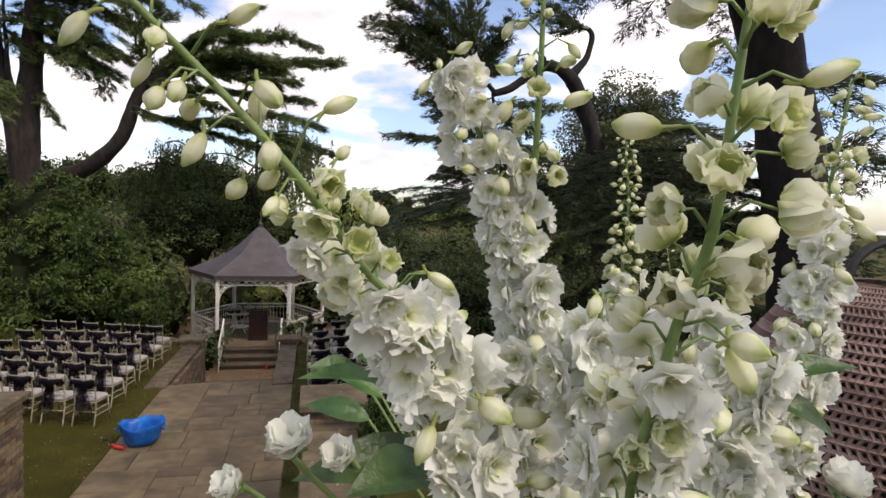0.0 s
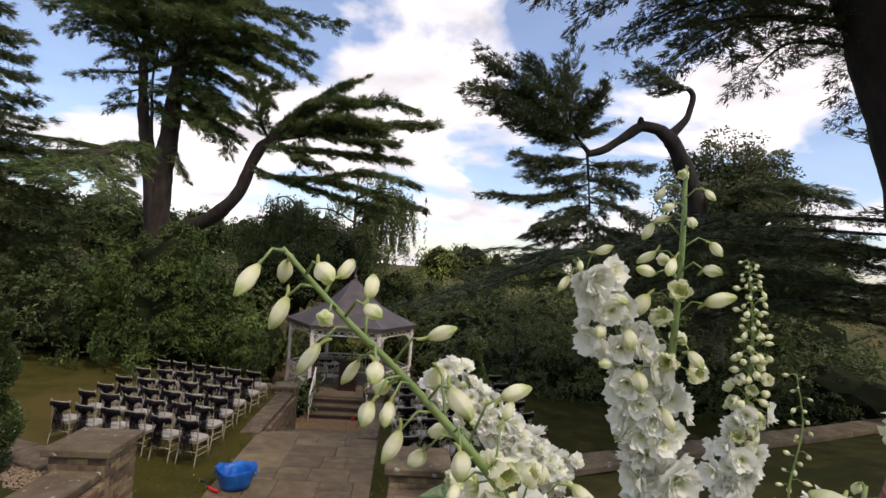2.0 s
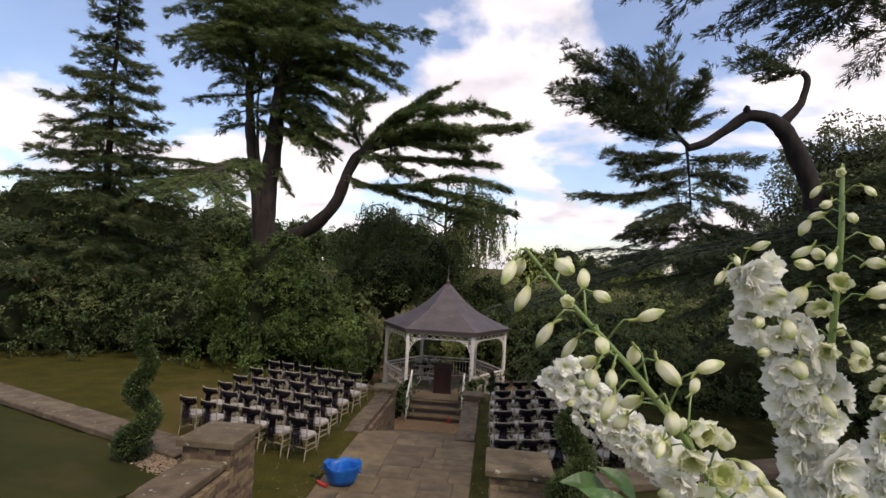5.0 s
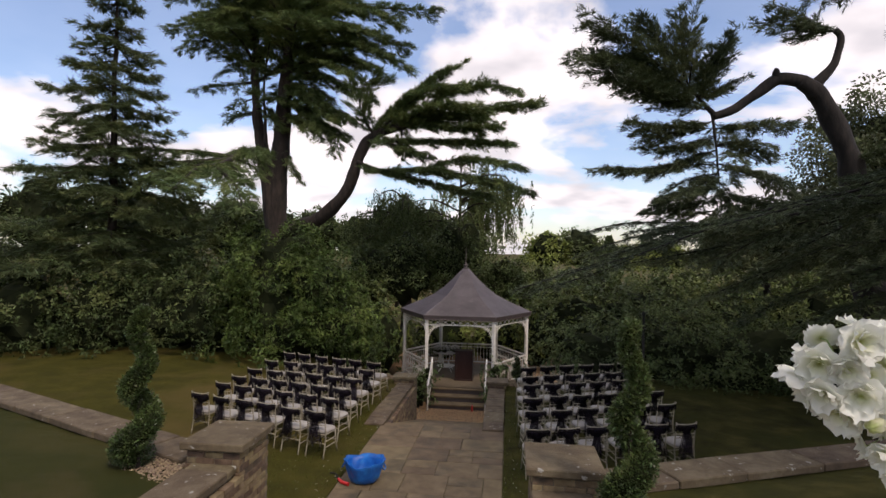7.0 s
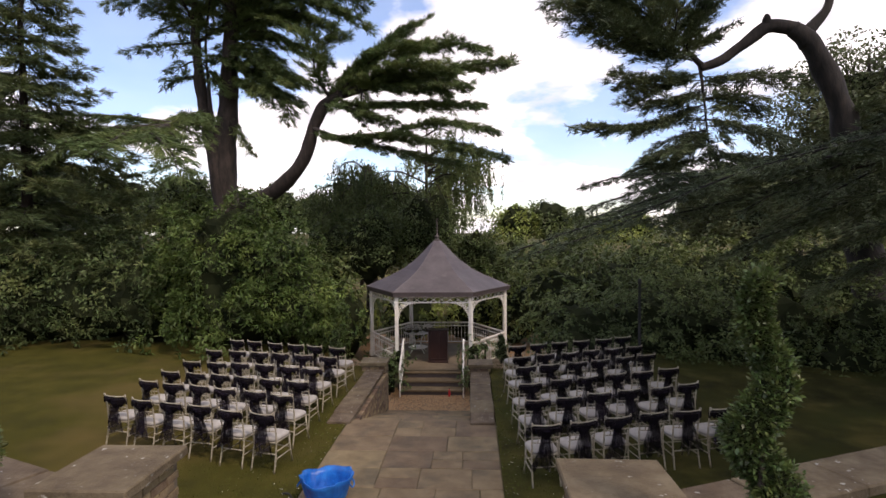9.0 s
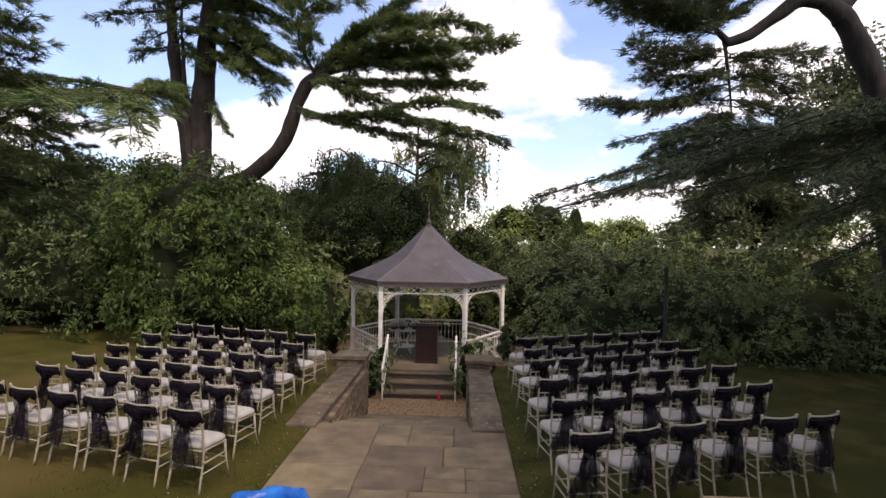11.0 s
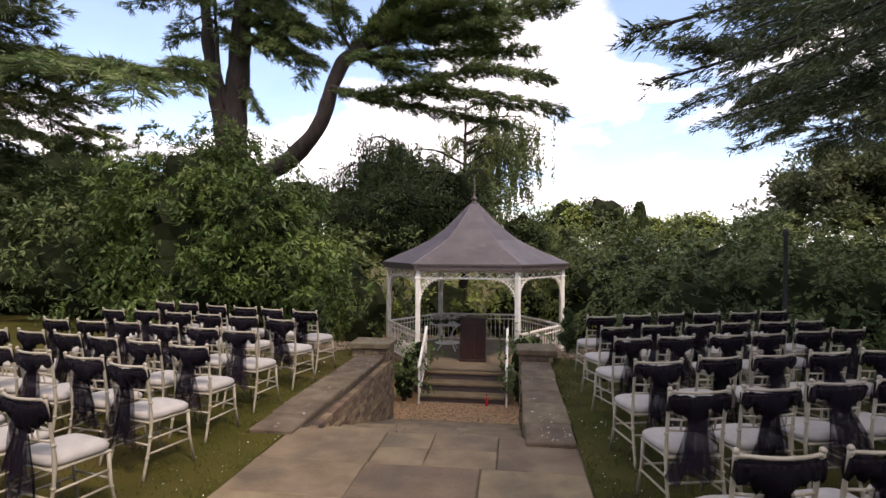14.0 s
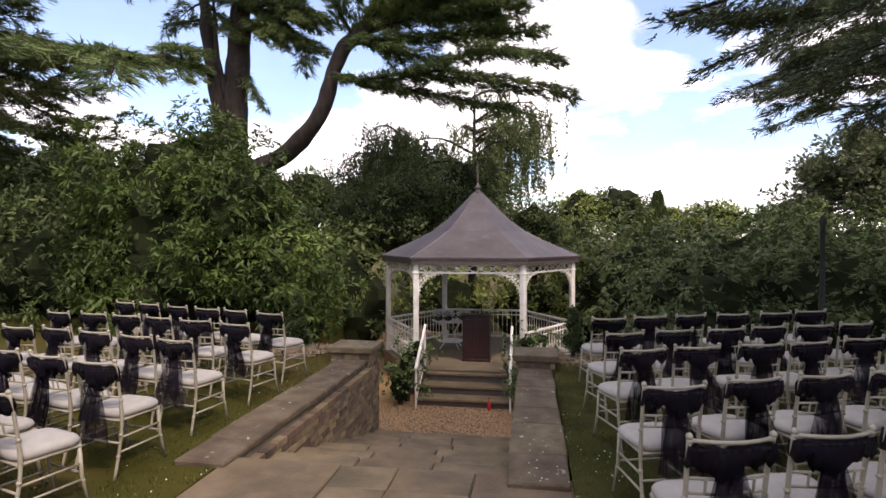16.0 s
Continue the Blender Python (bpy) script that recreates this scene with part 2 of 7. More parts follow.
# ---- mesh tools ----
def mesh_of(name, bm, mat, smooth=False):
    me = bpy.data.meshes.new(name)
    bm.to_mesh(me)
    bm.free()
    for mm in mat if isinstance(mat, (list, tuple)) else [mat]:
        me.materials.append(mm)
    if smooth:
        me.polygons.foreach_set("use_smooth", [True] * len(me.polygons))
    return me


def part(name, bm, mat, parent=None, label="", smooth=False, at=None):
    """Links a bmesh, or a mesh, as one object under a thing or part."""
    me = bm if isinstance(bm, bpy.types.Mesh) else mesh_of(name, bm, mat, smooth)
    ob = new(name, me)
    if parent:
        ob.parent = parent
    if at is not None:
        ob.matrix_basis = at
    return tagged(ob, label)


def thing(name, label, category, m=None, group="", kind=""):
    ob = new(name)
    ob.empty_display_size = 0.1
    if m is not None:
        ob.matrix_basis = m
    return tagged(ob, label, category, group, kind)


def box(bm, lo, hi, bevel=0.0, jitter=0.0, rng=random):
    r = bmesh.ops.create_cube(bm, size=1.0)
    vs = r["verts"]
    for v in vs:
        for k in range(3):
            v.co[k] = (lo[k] if v.co[k] < 0 else hi[k]) + (rng.uniform(-jitter, jitter) if jitter else 0)
    if bevel:
        es = list({e for v in vs for e in v.link_edges})
        bmesh.ops.bevel(bm, geom=es, offset=bevel, segments=1, affect="EDGES", profile=0.5)
    return bm


def boxed(lo, hi, bevel=0.0, jitter=0.0, rng=random):
    return box(bmesh.new(), lo, hi, bevel, jitter, rng)


def tube(bm, pts, radii, sides=8, cap=True, squash=1.0):
    """A tapered tube along points."""
    pts = [Vector(p) for p in pts]
    if not hasattr(radii, "__len__"):
        radii = [radii] * len(pts)
    rings, side = [], None
    for i, p in enumerate(pts):
        d = (pts[min(i + 1, len(pts) - 1)] - pts[max(i - 1, 0)]).normalized()
        if side is None:
            side = d.cross(Vector((0, 0, 1)) if abs(d.z) < 0.9 else Vector((1, 0, 0))).normalized()
        side = (side - d * side.dot(d)).normalized()
        up = d.cross(side)
        rings.append([bm.verts.new(p + radii[i] * (math.cos(a) * side + squash * math.sin(a) * up)) for a in (2 * math.pi * k / sides for k in range(sides))])
    for a, b in zip(rings, rings[1:]):
        for k in range(sides):
            bm.faces.new((a[k], a[(k + 1) % sides], b[(k + 1) % sides], b[k]))
    if cap:
        bm.faces.new(rings[0][::-1])
        bm.faces.new(rings[-1])
    return bm


def lathe(bm, profile, sides=16, centre=(0, 0, 0)):
    """A turned form from (radius, height) rows."""
    c = Vector(centre)
    rings = [[bm.verts.new(c + Vector((max(r, 1e-4) * math.cos(2 * math.pi * k / sides), max(r, 1e-4) * math.sin(2 * math.pi * k / sides), z))) for k in range(sides)] for r, z in profile]
    for a, b in zip(rings, rings[1:]):
        for k in range(sides):
            bm.faces.new((a[k], a[(k + 1) % sides], b[(k + 1) % sides], b[k]))
    bm.faces.new(rings[0][::-1])
    bm.faces.new(rings[-1])
    return bm


def smooth_line(pts, n=6):
    """Points along a Catmull-Rom curve."""
    p = [Vector(q) for q in pts]
    p = [2 * p[0] - p[1], *p, 2 * p[-1] - p[-2]]
    out = []
    for a, b, c, d in zip(p, p[1:], p[2:], p[3:]):
        for k in range(n):
            t = k / n
            out.append(0.5 * (2 * b + (c - a) * t + (2 * a - 5 * b + 4 * c - d) * t * t + (3 * b - a - 3 * c + d) * t**3))
    return [*out, p[-2]]


def quads_mesh(name, verts, mat, per=4):
    """A mesh of loose faces from an (n, per, 3) array."""
    n = len(verts)
    me = bpy.data.meshes.new(name)
    me.vertices.add(n * per)
    me.vertices.foreach_set("co", np.asarray(verts, np.float32).ravel())
    me.loops.add(n * per)
    me.loops.foreach_set("vertex_index", np.arange(n * per, dtype=np.int32))
    me.polygons.add(n)
    me.polygons.foreach_set("loop_start", np.arange(0, n * per, per, dtype=np.int32))
    me.materials.append(mat)
    me.update(calc_edges=True)
    return me


def unit(v):
    return v / np.maximum(np.linalg.norm(v, axis=-1, keepdims=True), 1e-9)


def leaves(rng, centres, ways, length, width, droop=0.0, jitter=0.6, fold=0.0):
    """Diamond leaves at centres, pointing along ways with jitter: (n, 4, 3)."""
    n = len(centres)
    d = unit(ways + rng.normal(0, jitter, (n, 3)) * [1, 1, 0.7])
    d[:, 2] -= droop
    d = unit(d)
    s = unit(np.cross(d, rng.normal(0, 1, (n, 3)) * [0.5, 0.5, 0.3] + [0, 0, 1]))
    ln = length * rng.uniform(0.6, 1.25, (n, 1))
    wd = width * rng.uniform(0.7, 1.2, (n, 1))
    up = np.cross(s, d)
    return np.stack([centres, centres + d * ln * 0.45 + s * wd * 0.5 + up * fold * ln, centres + d * ln, centres + d * ln * 0.45 - s * wd * 0.5 + up * fold * ln], 1)



def slivers(rng, centres, ways, length, width, droop=0.0, jitter=0.3):
    """Needle sprays: thin three-cornered blades at centres, along ways with jitter: (n, 3, 3)."""
    n = len(centres)
    d = ways + rng.normal(0, jitter, (n, 3)) * [1, 1, 0.6]
    d[:, 2] -= droop
    d = unit(d)
    s = unit(np.cross(d, rng.normal(0, 0.6, (n, 3)) + [0, 0, 1]))
    ln, wd = length * rng.uniform(0.55, 1.3, (n, 1)), width * rng.uniform(0.7, 1.25, (n, 1))
    return np.stack([centres - s * wd * 0.5, centres + s * wd * 0.5, centres + d * ln], 1)


# ---- ground, lawns, walls, paving ----
def grid_sheet(name, inside, height, x0, x1, y0, y1, step, mat, label, category, thick=0.5):
    """A sheet of ground over a plan, with its outer skirt."""
    bm = bmesh.new()
    vs = {}
    nx, ny = round((x1 - x0) / step) + 1, round((y1 - y0) / step) + 1
    for i in range(nx):
        for j in range(ny):
            x, y = x0 + i * step, y0 + j * step
            vs[i, j] = bm.verts.new((x, y, height(x, y)))
    for i in range(nx - 1):
        for j in range(ny - 1):
            cx, cy = x0 + (i + 0.5) * step, y0 + (j + 0.5) * step
            if inside(cx, cy):
                bm.faces.new((vs[i, j], vs[i + 1, j], vs[i + 1, j + 1], vs[i, j + 1]))
    bmesh.ops.delete(bm, geom=[v for v in bm.verts if not v.link_faces], context="VERTS")
    rim = [e for e in bm.edges if len(e.link_faces) == 1]
    ext = bmesh.ops.extrude_edge_only(bm, edges=rim)
    for v in ext["geom"]:
        if isinstance(v, bmesh.types.BMVert):
            v.co.z -= thick
    return tagged(part(name, bm, mat, smooth=False), label, category, kind="structure")


def wall_line(side, x):
    """The retaining wall's y at x, on either side of the steps."""
    return 4.55 + 0.42 * (abs(x - 0.45) - 2.3)


def bumps(x, y, a=0.03):
    return a * noise.noise(Vector((x * 0.5, y * 0.5, 0)))


tagged(part("ground", boxed((-900, -400, -2.6), (900, 1600, -2.12)), GRASS), "dark rough ground reaching to the horizon", "ground", kind="structure")
grid_sheet("lawn_lower_left", lambda x, y: x < -0.98 and (y < 10.4 or x < -1.36) and (y < 15.3 or x < -4.4), lambda x, y: bumps(x, y), -0.98 - 0.38 * 110, -0.98, 3.18, 27.5, 0.38, GRASS, "mown lawn with worn brownish patches and fallen petals", "lawn", 2.2)
grid_sheet("lawn_lower_right", lambda x, y: x > 1.86 and (y < 15.3 or x > 5.2), lambda x, y: bumps(x, y), 1.86, 42.0, 3.18, 27.5, 0.38, GRASS_R, "worn brownish lawn beside the paved path, tree shade in its colour", "lawn", 2.2)


def upper(x, y):
    d = wall_line(0, x) - 0.35 - y
    return 1.34 + min(0.86, max(0, d) * 0.17) + bumps(x, y, 0.02)


grid_sheet("lawn_upper_left", lambda x, y: x < -1.70 and y < wall_line(0, x) - 0.02, upper, -41.7, -1.7, -14.0, 24.0, 0.4, GRASS_U, "upper lawn behind the low retaining wall", "lawn", 2.4)
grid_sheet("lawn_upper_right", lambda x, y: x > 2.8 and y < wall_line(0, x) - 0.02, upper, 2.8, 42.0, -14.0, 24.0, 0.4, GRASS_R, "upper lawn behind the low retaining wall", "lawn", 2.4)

# upper terrace and its flight of steps
tagged(part("terrace", boxed((-1.75, -14, 1.6), (2.75, 0.42, 2.2), 0.01), SLAB), "stone paved upper terrace", "terrace", kind="structure")
steps_up = thing("garden_steps", "broad worn stone steps down from the terrace", "steps", kind="structure")
for k in range(11):
    part("step", boxed((-1.215, 0.42 + 0.435 * k, -0.2), (2.195, 0.42 + 0.435 * (k + 1) + 0.02, 2.2 - 0.2 * (k + 1)), 0.015), STEP, steps_up)

tagged(part("gravel_bed", boxed((-9, 15.3, -2.2), (9, 30, -2.04)), GRAVEL), "orange-brown pea gravel before the pavilion steps", "gravel", kind="structure")


def wall_body(name, corners, z0, z1, mat, label, category="wall"):
    """A straight wall on a four-cornered plan."""
    bm = bmesh.new()
    lo = [bm.verts.new((x, y, z0)) for x, y in corners]
    hi = [bm.verts.new((x, y, z1)) for x, y in corners]
    bm.faces.new(hi), bm.faces.new(lo[::-1])
    for k in range(4):
        bm.faces.new((lo[k], lo[(k + 1) % 4], hi[(k + 1) % 4], hi[k]))
    bmesh.ops.recalc_face_normals(bm, faces=bm.faces[:])
    return tagged(part(name, bm, mat), label, category, kind="structure")


# retaining walls between the two lawns, flank walls of the upper steps, walls of the sunken steps
wall_ret_l = wall_body("wall_retaining_left", [(-1.8, 4.28), (-1.8, 4.68), (-24, 14.0), (-24, 13.6)], -0.3, 1.36, BRICK, "low brown brick retaining wall with stone coping")
wall_ret_r = wall_body("wall_retaining_right", [(2.9, 4.28), (2.9, 4.68), (25, 14.0), (25, 13.6)], -0.3, 1.36, BRICK, "low brown brick retaining wall with stone coping")
wall_flank_l = wall_body("wall_flank_left", [(-1.68, 0.42), (-1.22, 0.42), (-1.22, 4.2), (-1.68, 4.2)], -0.3, 1.41, MORTAR, "brick flank wall beside the terrace steps")
wall_flank_r = wall_body("wall_flank_right", [(2.2, 0.42), (2.78, 0.42), (2.78, 4.2), (2.2, 4.2)], -0.3, 1.41, MORTAR, "brick flank wall beside the terrace steps")
wall_path_l = wall_body("wall_sunken_left", [(-1.36, 10.45), (-0.915, 10.45), (-0.915, 14.35), (-1.36, 14.35)], -2.1, -0.02, MORTAR, "brown brick wall beside the sunken steps")
wall_path_r = wall_body("wall_sunken_right", [(1.395, 10.45), (1.84, 10.45), (1.84, 14.2), (1.395, 14.2)], -2.1, -0.02, MORTAR, "brown brick wall beside the sunken steps")

# ---- the pavilion ----
S, GY, GF = 2.7, 20.0, -1.42
GC = Vector((0, GY + 0.866 * S, 0))
EAVE = 1.36


def hexpt(r, k, z):
    a = radians(-120 + 60 * k)
    return Vector((GC.x + r * math.cos(a), GC.y + r * math.sin(a), z))


gazebo = thing("gazebo", "white-painted hexagonal garden pavilion with swept grey roof", "gazebo")
bm = bmesh.new()
lo = [bm.verts.new(hexpt(S * 1.05, k, -2.06)) for k in range(6)]
hi = [bm.verts.new(hexpt(S * 1.05, k, GF)) for k in range(6)]
bm.faces.new(hi), bm.faces.new(lo[::-1])
for k in range(6):
    bm.faces.new((lo[k], lo[(k + 1) % 6], hi[(k + 1) % 6], hi[k]))
part("plinth", bm, FLOOR, gazebo, "stone plinth and paved floor")

# swept roof of six facets, with raised hips, fascia and finial
ROOF_H = 1.84
prof = [(1.075, 0.0), (0.90, 0.115), (0.705, 0.235), (0.51, 0.38), (0.35, 0.555), (0.22, 0.735), (0.122, 0.885), (0.045, 1.0)]
for k in range(6):
    bm = bmesh.new()
    rows = [(bm.verts.new(hexpt(S * r, k, EAVE + 0.06 + ROOF_H * h)), bm.verts.new(hexpt(S * r, k + 1, EAVE + 0.06 + ROOF_H * h))) for r, h in prof]
    for a, b in zip(rows, rows[1:]):
        bm.faces.new((a[0], a[1], b[1], b[0]))
    bmesh.ops.solidify(bm, geom=bm.faces[:], thickness=0.03)
    part("roof_panel", bm, ROOF, gazebo)
    part("hip", tube(bmesh.new(), [hexpt(S * r, k, EAVE + 0.065 + ROOF_H * h) for r, h in prof], 0.011, 6), ROOF, gazebo)
    a, b = hexpt(S * 1.07, k, 0), hexpt(S * 1.07, k + 1, 0)
    way = (b - a).normalized()
    out = Vector((way.y, -way.x, 0))
    bm = bmesh.new()
    for z0, z1, d in ((EAVE - 0.10, EAVE + 0.055, 0.0), (EAVE + 0.03, EAVE + 0.075, 0.035)):
        ring = [p + out * o + Vector((0, 0, z)) for z in (z0, z1) for p, o in ((a, d), (b, d), (b, -0.05), (a, -0.05))]
        v = [bm.verts.new(p) for p in ring]
        for f in ((0, 1, 5, 4), (1, 2, 6, 5), (2, 3, 7, 6), (3, 0, 4, 7), (4, 5, 6, 7), (3, 2, 1, 0)):
            bm.faces.new([v[i] for i in f])
    part("fascia", bm, FASCIA, gazebo, "dark brown fascia board")
bm = bmesh.new()
lathe(bm, [(0.12, 0), (0.13, 0.05), (0.07, 0.09), (0.05, 0.13), (0.10, 0.17), (0.10, 0.21), (0.04, 0.26), (0.02, 0.34), (0.018, 0.75), (0.004, 0.95)], 12, (GC.x, GC.y, EAVE + 0.02 + ROOF_H))
part("finial", bm, FASCIA, gazebo, "dark spire finial", smooth=True)


def post_mesh():
    bm = bmesh.new()
    box(bm, (-0.09, -0.09, GF - 0.02), (0.09, 0.09, GF + 0.22), 0.012)
    box(bm, (-0.065, -0.065, GF + 0.20), (0.065, 0.065, EAVE - 0.04), 0.014)
    box(bm, (-0.085, -0.085, EAVE - 0.34), (0.085, 0.085, EAVE - 0.30), 0.008)
    return mesh_of("post", bm, PAINT)


PM = post_mesh()
for k in range(6):
    part("post", PM, None, gazebo, at=pose(*hexpt(S, k, 0), 0, 0, 60 * k))


def frieze(a, b):
    """Pierced frieze between two posts, with arched brackets."""
    n = (b - a).length
    bm = bmesh.new()
    box(bm, (0, -0.02, EAVE - 0.13), (n, 0.02, EAVE - 0.09))
    box(bm, (0, -0.02, EAVE - 0.335), (n, 0.02, EAVE - 0.295))
    m = max(4, int(n / 0.30))
    for k in range(m):
        c = (k + 0.5) * n / m
        w = n / m * 0.5
        for sx in (-1, 1):
            tube(bm, smooth_line([(c + sx * w * 0.98, 0, EAVE - 0.13), (c + sx * w * 0.35, 0, EAVE - 0.17), (c + sx * w * 0.2, 0, EAVE - 0.22), (c + sx * w * 0.55, 0, EAVE - 0.27), (c + sx * w * 0.95, 0, EAVE - 0.30)], 3), 0.011, 5)
        lathe(bm, [(0.0, -0.05), (0.045, 0), (0.0, 0.05)], 8, (c, 0, EAVE - 0.215))
    return bm


def bracket(flip):
    bm = bmesh.new()
    arc = [(0.06 + 0.58 * (1 - math.cos(radians(9 * i))), 0, EAVE - 0.335 - 0.60 + 0.60 * math.sin(radians(9 * i))) for i in range(11)]
    tube(bm, arc, 0.016, 6)
    for i in range(1, 11):
        x, _, z = arc[i]
        lathe(bm, [(0.0, -0.022), (0.02, 0), (0.0, 0.022)], 6, (x + 0.028, 0, z - 0.028))
        tube(bm, [(x, 0, z), (0.06 + (x - 0.06) * 0.35, 0, z + (EAVE - 0.335 - z) * 0.55)], 0.008, 4)
    for i in range(3):
        c = (0.13 + 0.07 * i, 0, EAVE - 0.42 - 0.05 * (2 - i))
        lathe(bm, [(0.0, -0.04), (0.035, 0), (0.0, 0.04)], 8, c)
    if flip:
        for v in bm.verts:
            v.co.x = -v.co.x
        bmesh.ops.reverse_faces(bm, faces=bm.faces[:])
    return mesh_of("bracket", bm, PAINT)


BL, BR = bracket(False), bracket(True)
spindle_bm = bmesh.new()
tube(spindle_bm, [(0, 0, 0.10), (0, 0, 0.93)], 0.011, 6)
lathe(spindle_bm, [(0.0, 0.40), (0.03, 0.5), (0.0, 0.60)], 6)
SPINDLE = mesh_of("baluster", spindle_bm, PAINT)
for k in range(6):
    a, b = hexpt(S, k, 0), hexpt(S, k + 1, 0)
    ang = math.degrees(math.atan2(b.y - a.y, b.x - a.x))
    m = pose(a.x, a.y, 0, 0, 0, ang)
    n = (b - a).length
    part("frieze", mesh_of("frieze", frieze(Vector((0, 0, 0)), Vector((n, 0, 0))), PAINT), None, gazebo, at=m)
    part("bracket", BL, None, gazebo, at=m)
    part("bracket", BR, None, gazebo, at=pose(b.x, b.y, 0, 0, 0, ang))
    if k == 0:
        continue
    bm = bmesh.new()
    box(bm, (0.06, -0.03, GF + 0.93), (n - 0.06, 0.03, GF + 0.99), 0.01)
    box(bm, (0.06, -0.02, GF + 0.80), (n - 0.06, 0.02, GF + 0.83))
    box(bm, (0.06, -0.025, GF + 0.08), (n - 0.06, 0.025, GF + 0.12))
    rail = part("balustrade", bm, PAINT, gazebo, at=m)
    for i in range(17):
        part("baluster", SPINDLE, None, rail, at=pose(0.14 + i * (n - 0.28) / 16, 0, GF))

# its stone steps and the two painted handrails
gsteps = thing("pavilion_steps", "four worn stone steps with dark risers", "steps")
for k, (yy, zz) in enumerate(((19.74, GF), (19.36, GF - 0.215), (18.98, GF - 0.43), (18.66, -2.065 + 0.02))):
    w = 1.04 + 0.06 * k + (0.14 if k == 3 else 0)
    part("tread", boxed((-w, yy - 0.03, zz - 0.07), (w, 19.99, zz), 0.012), STEP, gsteps)
    if k < 3:
        part("riser", boxed((-w + 0.03, yy + 0.02, -2.08), (w - 0.03, 19.98, zz - 0.072)), FASCIA, gsteps)
for sx in (-1, 1):
    rail = thing("handrail", "white-painted sloping iron handrail with thin uprights", "handrail", group="pavilion handrails")
    x = 1.085 * sx
    top, foot = Vector((x, 19.82, GF + 1.13)), Vector((x, 18.72, -1.09))
    part("post", boxed((x - 0.022, 18.70, -2.05), (x + 0.022, 18.744, -1.09), 0.004), PAINT, rail)
    part("post", boxed((x - 0.022, 19.80, GF), (x + 0.022, 19.844, GF + 1.12), 0.004), PAINT, rail)
    bm = bmesh.new()
    tube(bm, [foot + Vector((0, -0.05, -0.03)), top + Vector((0, 0.04, 0.03))], 0.034, 8, squash=0.7)
    part("top_rail", bm, PAINT, rail)
    part("bottom_rail", tube(bmesh.new(), [foot - Vector((0, 0, 0.78)), top - Vector((0, 0, 0.92))], 0.014, 6), PAINT, rail)
    for i in range(1, 8):
        p = foot.lerp(top, i / 8)
        part("upright", tube(bmesh.new(), [p - Vector((0, 0, 0.80)), p], 0.008, 5), PAINT, rail)

# ---- chairs ----
def sash_tail(rng, width, length, lean, top=0.77, narrow=0.38):
    """A hanging gathered tail of thin cloth, folded along its length and ragged at its foot."""
    bm = bmesh.new()
    nx, nz = 13, 9
    g = []
    ph = rng.uniform(0, 6)
    for j in range(nz):
        t = j / (nz - 1)
        w = width * (narrow + (1.1 - narrow) * t ** 0.8)
        row = []
        for i in range(nx):
            u = i / (nx - 1) - 0.5
            row.append(bm.verts.new((lean * t ** 1.3 + w * u + 0.012 * math.sin(5 * t + ph), -0.062 - 0.035 * t - 0.020 * math.sin(17 * u + ph + 2 * t) * (0.4 + t), top - length * t * (1 - 0.16 * abs(math.sin(ph + 5 * u))))))
        g.append(row)
    for a, b in zip(g, g[1:]):
        for i in range(nx - 1):
            bm.faces.new((a[i], a[i + 1], b[i + 1], b[i]))
    bmesh.ops.solidify(bm, geom=bm.faces[:], thickness=0.003)
    return bm


def sash_band(rng):
    """The cloth wrapped across the upper back: shallow at the posts, gathered and deeper towards its middle."""
    bm = bmesh.new()
    n, g = 18, []
    mid = rng.uniform(-0.12, 0.12)
    deep = rng.uniform(0.07, 0.12)
    for i in range(n):
        u = i / (n - 1) - 0.5
        near = math.exp(-((u - mid) / 0.20) ** 2)
        top = 0.872 - 0.010 * near + rng.uniform(-0.006, 0.004)
        low = 0.782 - deep * near + rng.uniform(-0.035, 0.030)
        bow = -0.045 - 0.035 * (1 - 4 * u * u)
        row = []
        for k, (y, s) in enumerate(((0.020, 1.0), (0.026, 0.7), (0.024, 0.3), (0.016, 0.02), (-0.012, 0.0), (-0.030 - 0.012 * near, 0.3), (-0.032 - 0.014 * near, 0.7), (-0.020, 1.0))):
            zz = low + (top - low) * s
            row.append(bm.verts.new((u * 0.43, bow * (0.35 + 0.65 * (zz - 0.6) / 0.29) + y + rng.uniform(-0.005, 0.005), zz + rng.uniform(-0.006, 0.006))))
        g.append(row)
    m = len(g[0])
    for a, b in zip(g, g[1:]):
        for k in range(m):
            bm.faces.new((a[k], a[(k + 1) % m], b[(k + 1) % m], b[k]))
    bm.faces.new(g[0][::-1]), bm.faces.new(g[-1])
    return bm


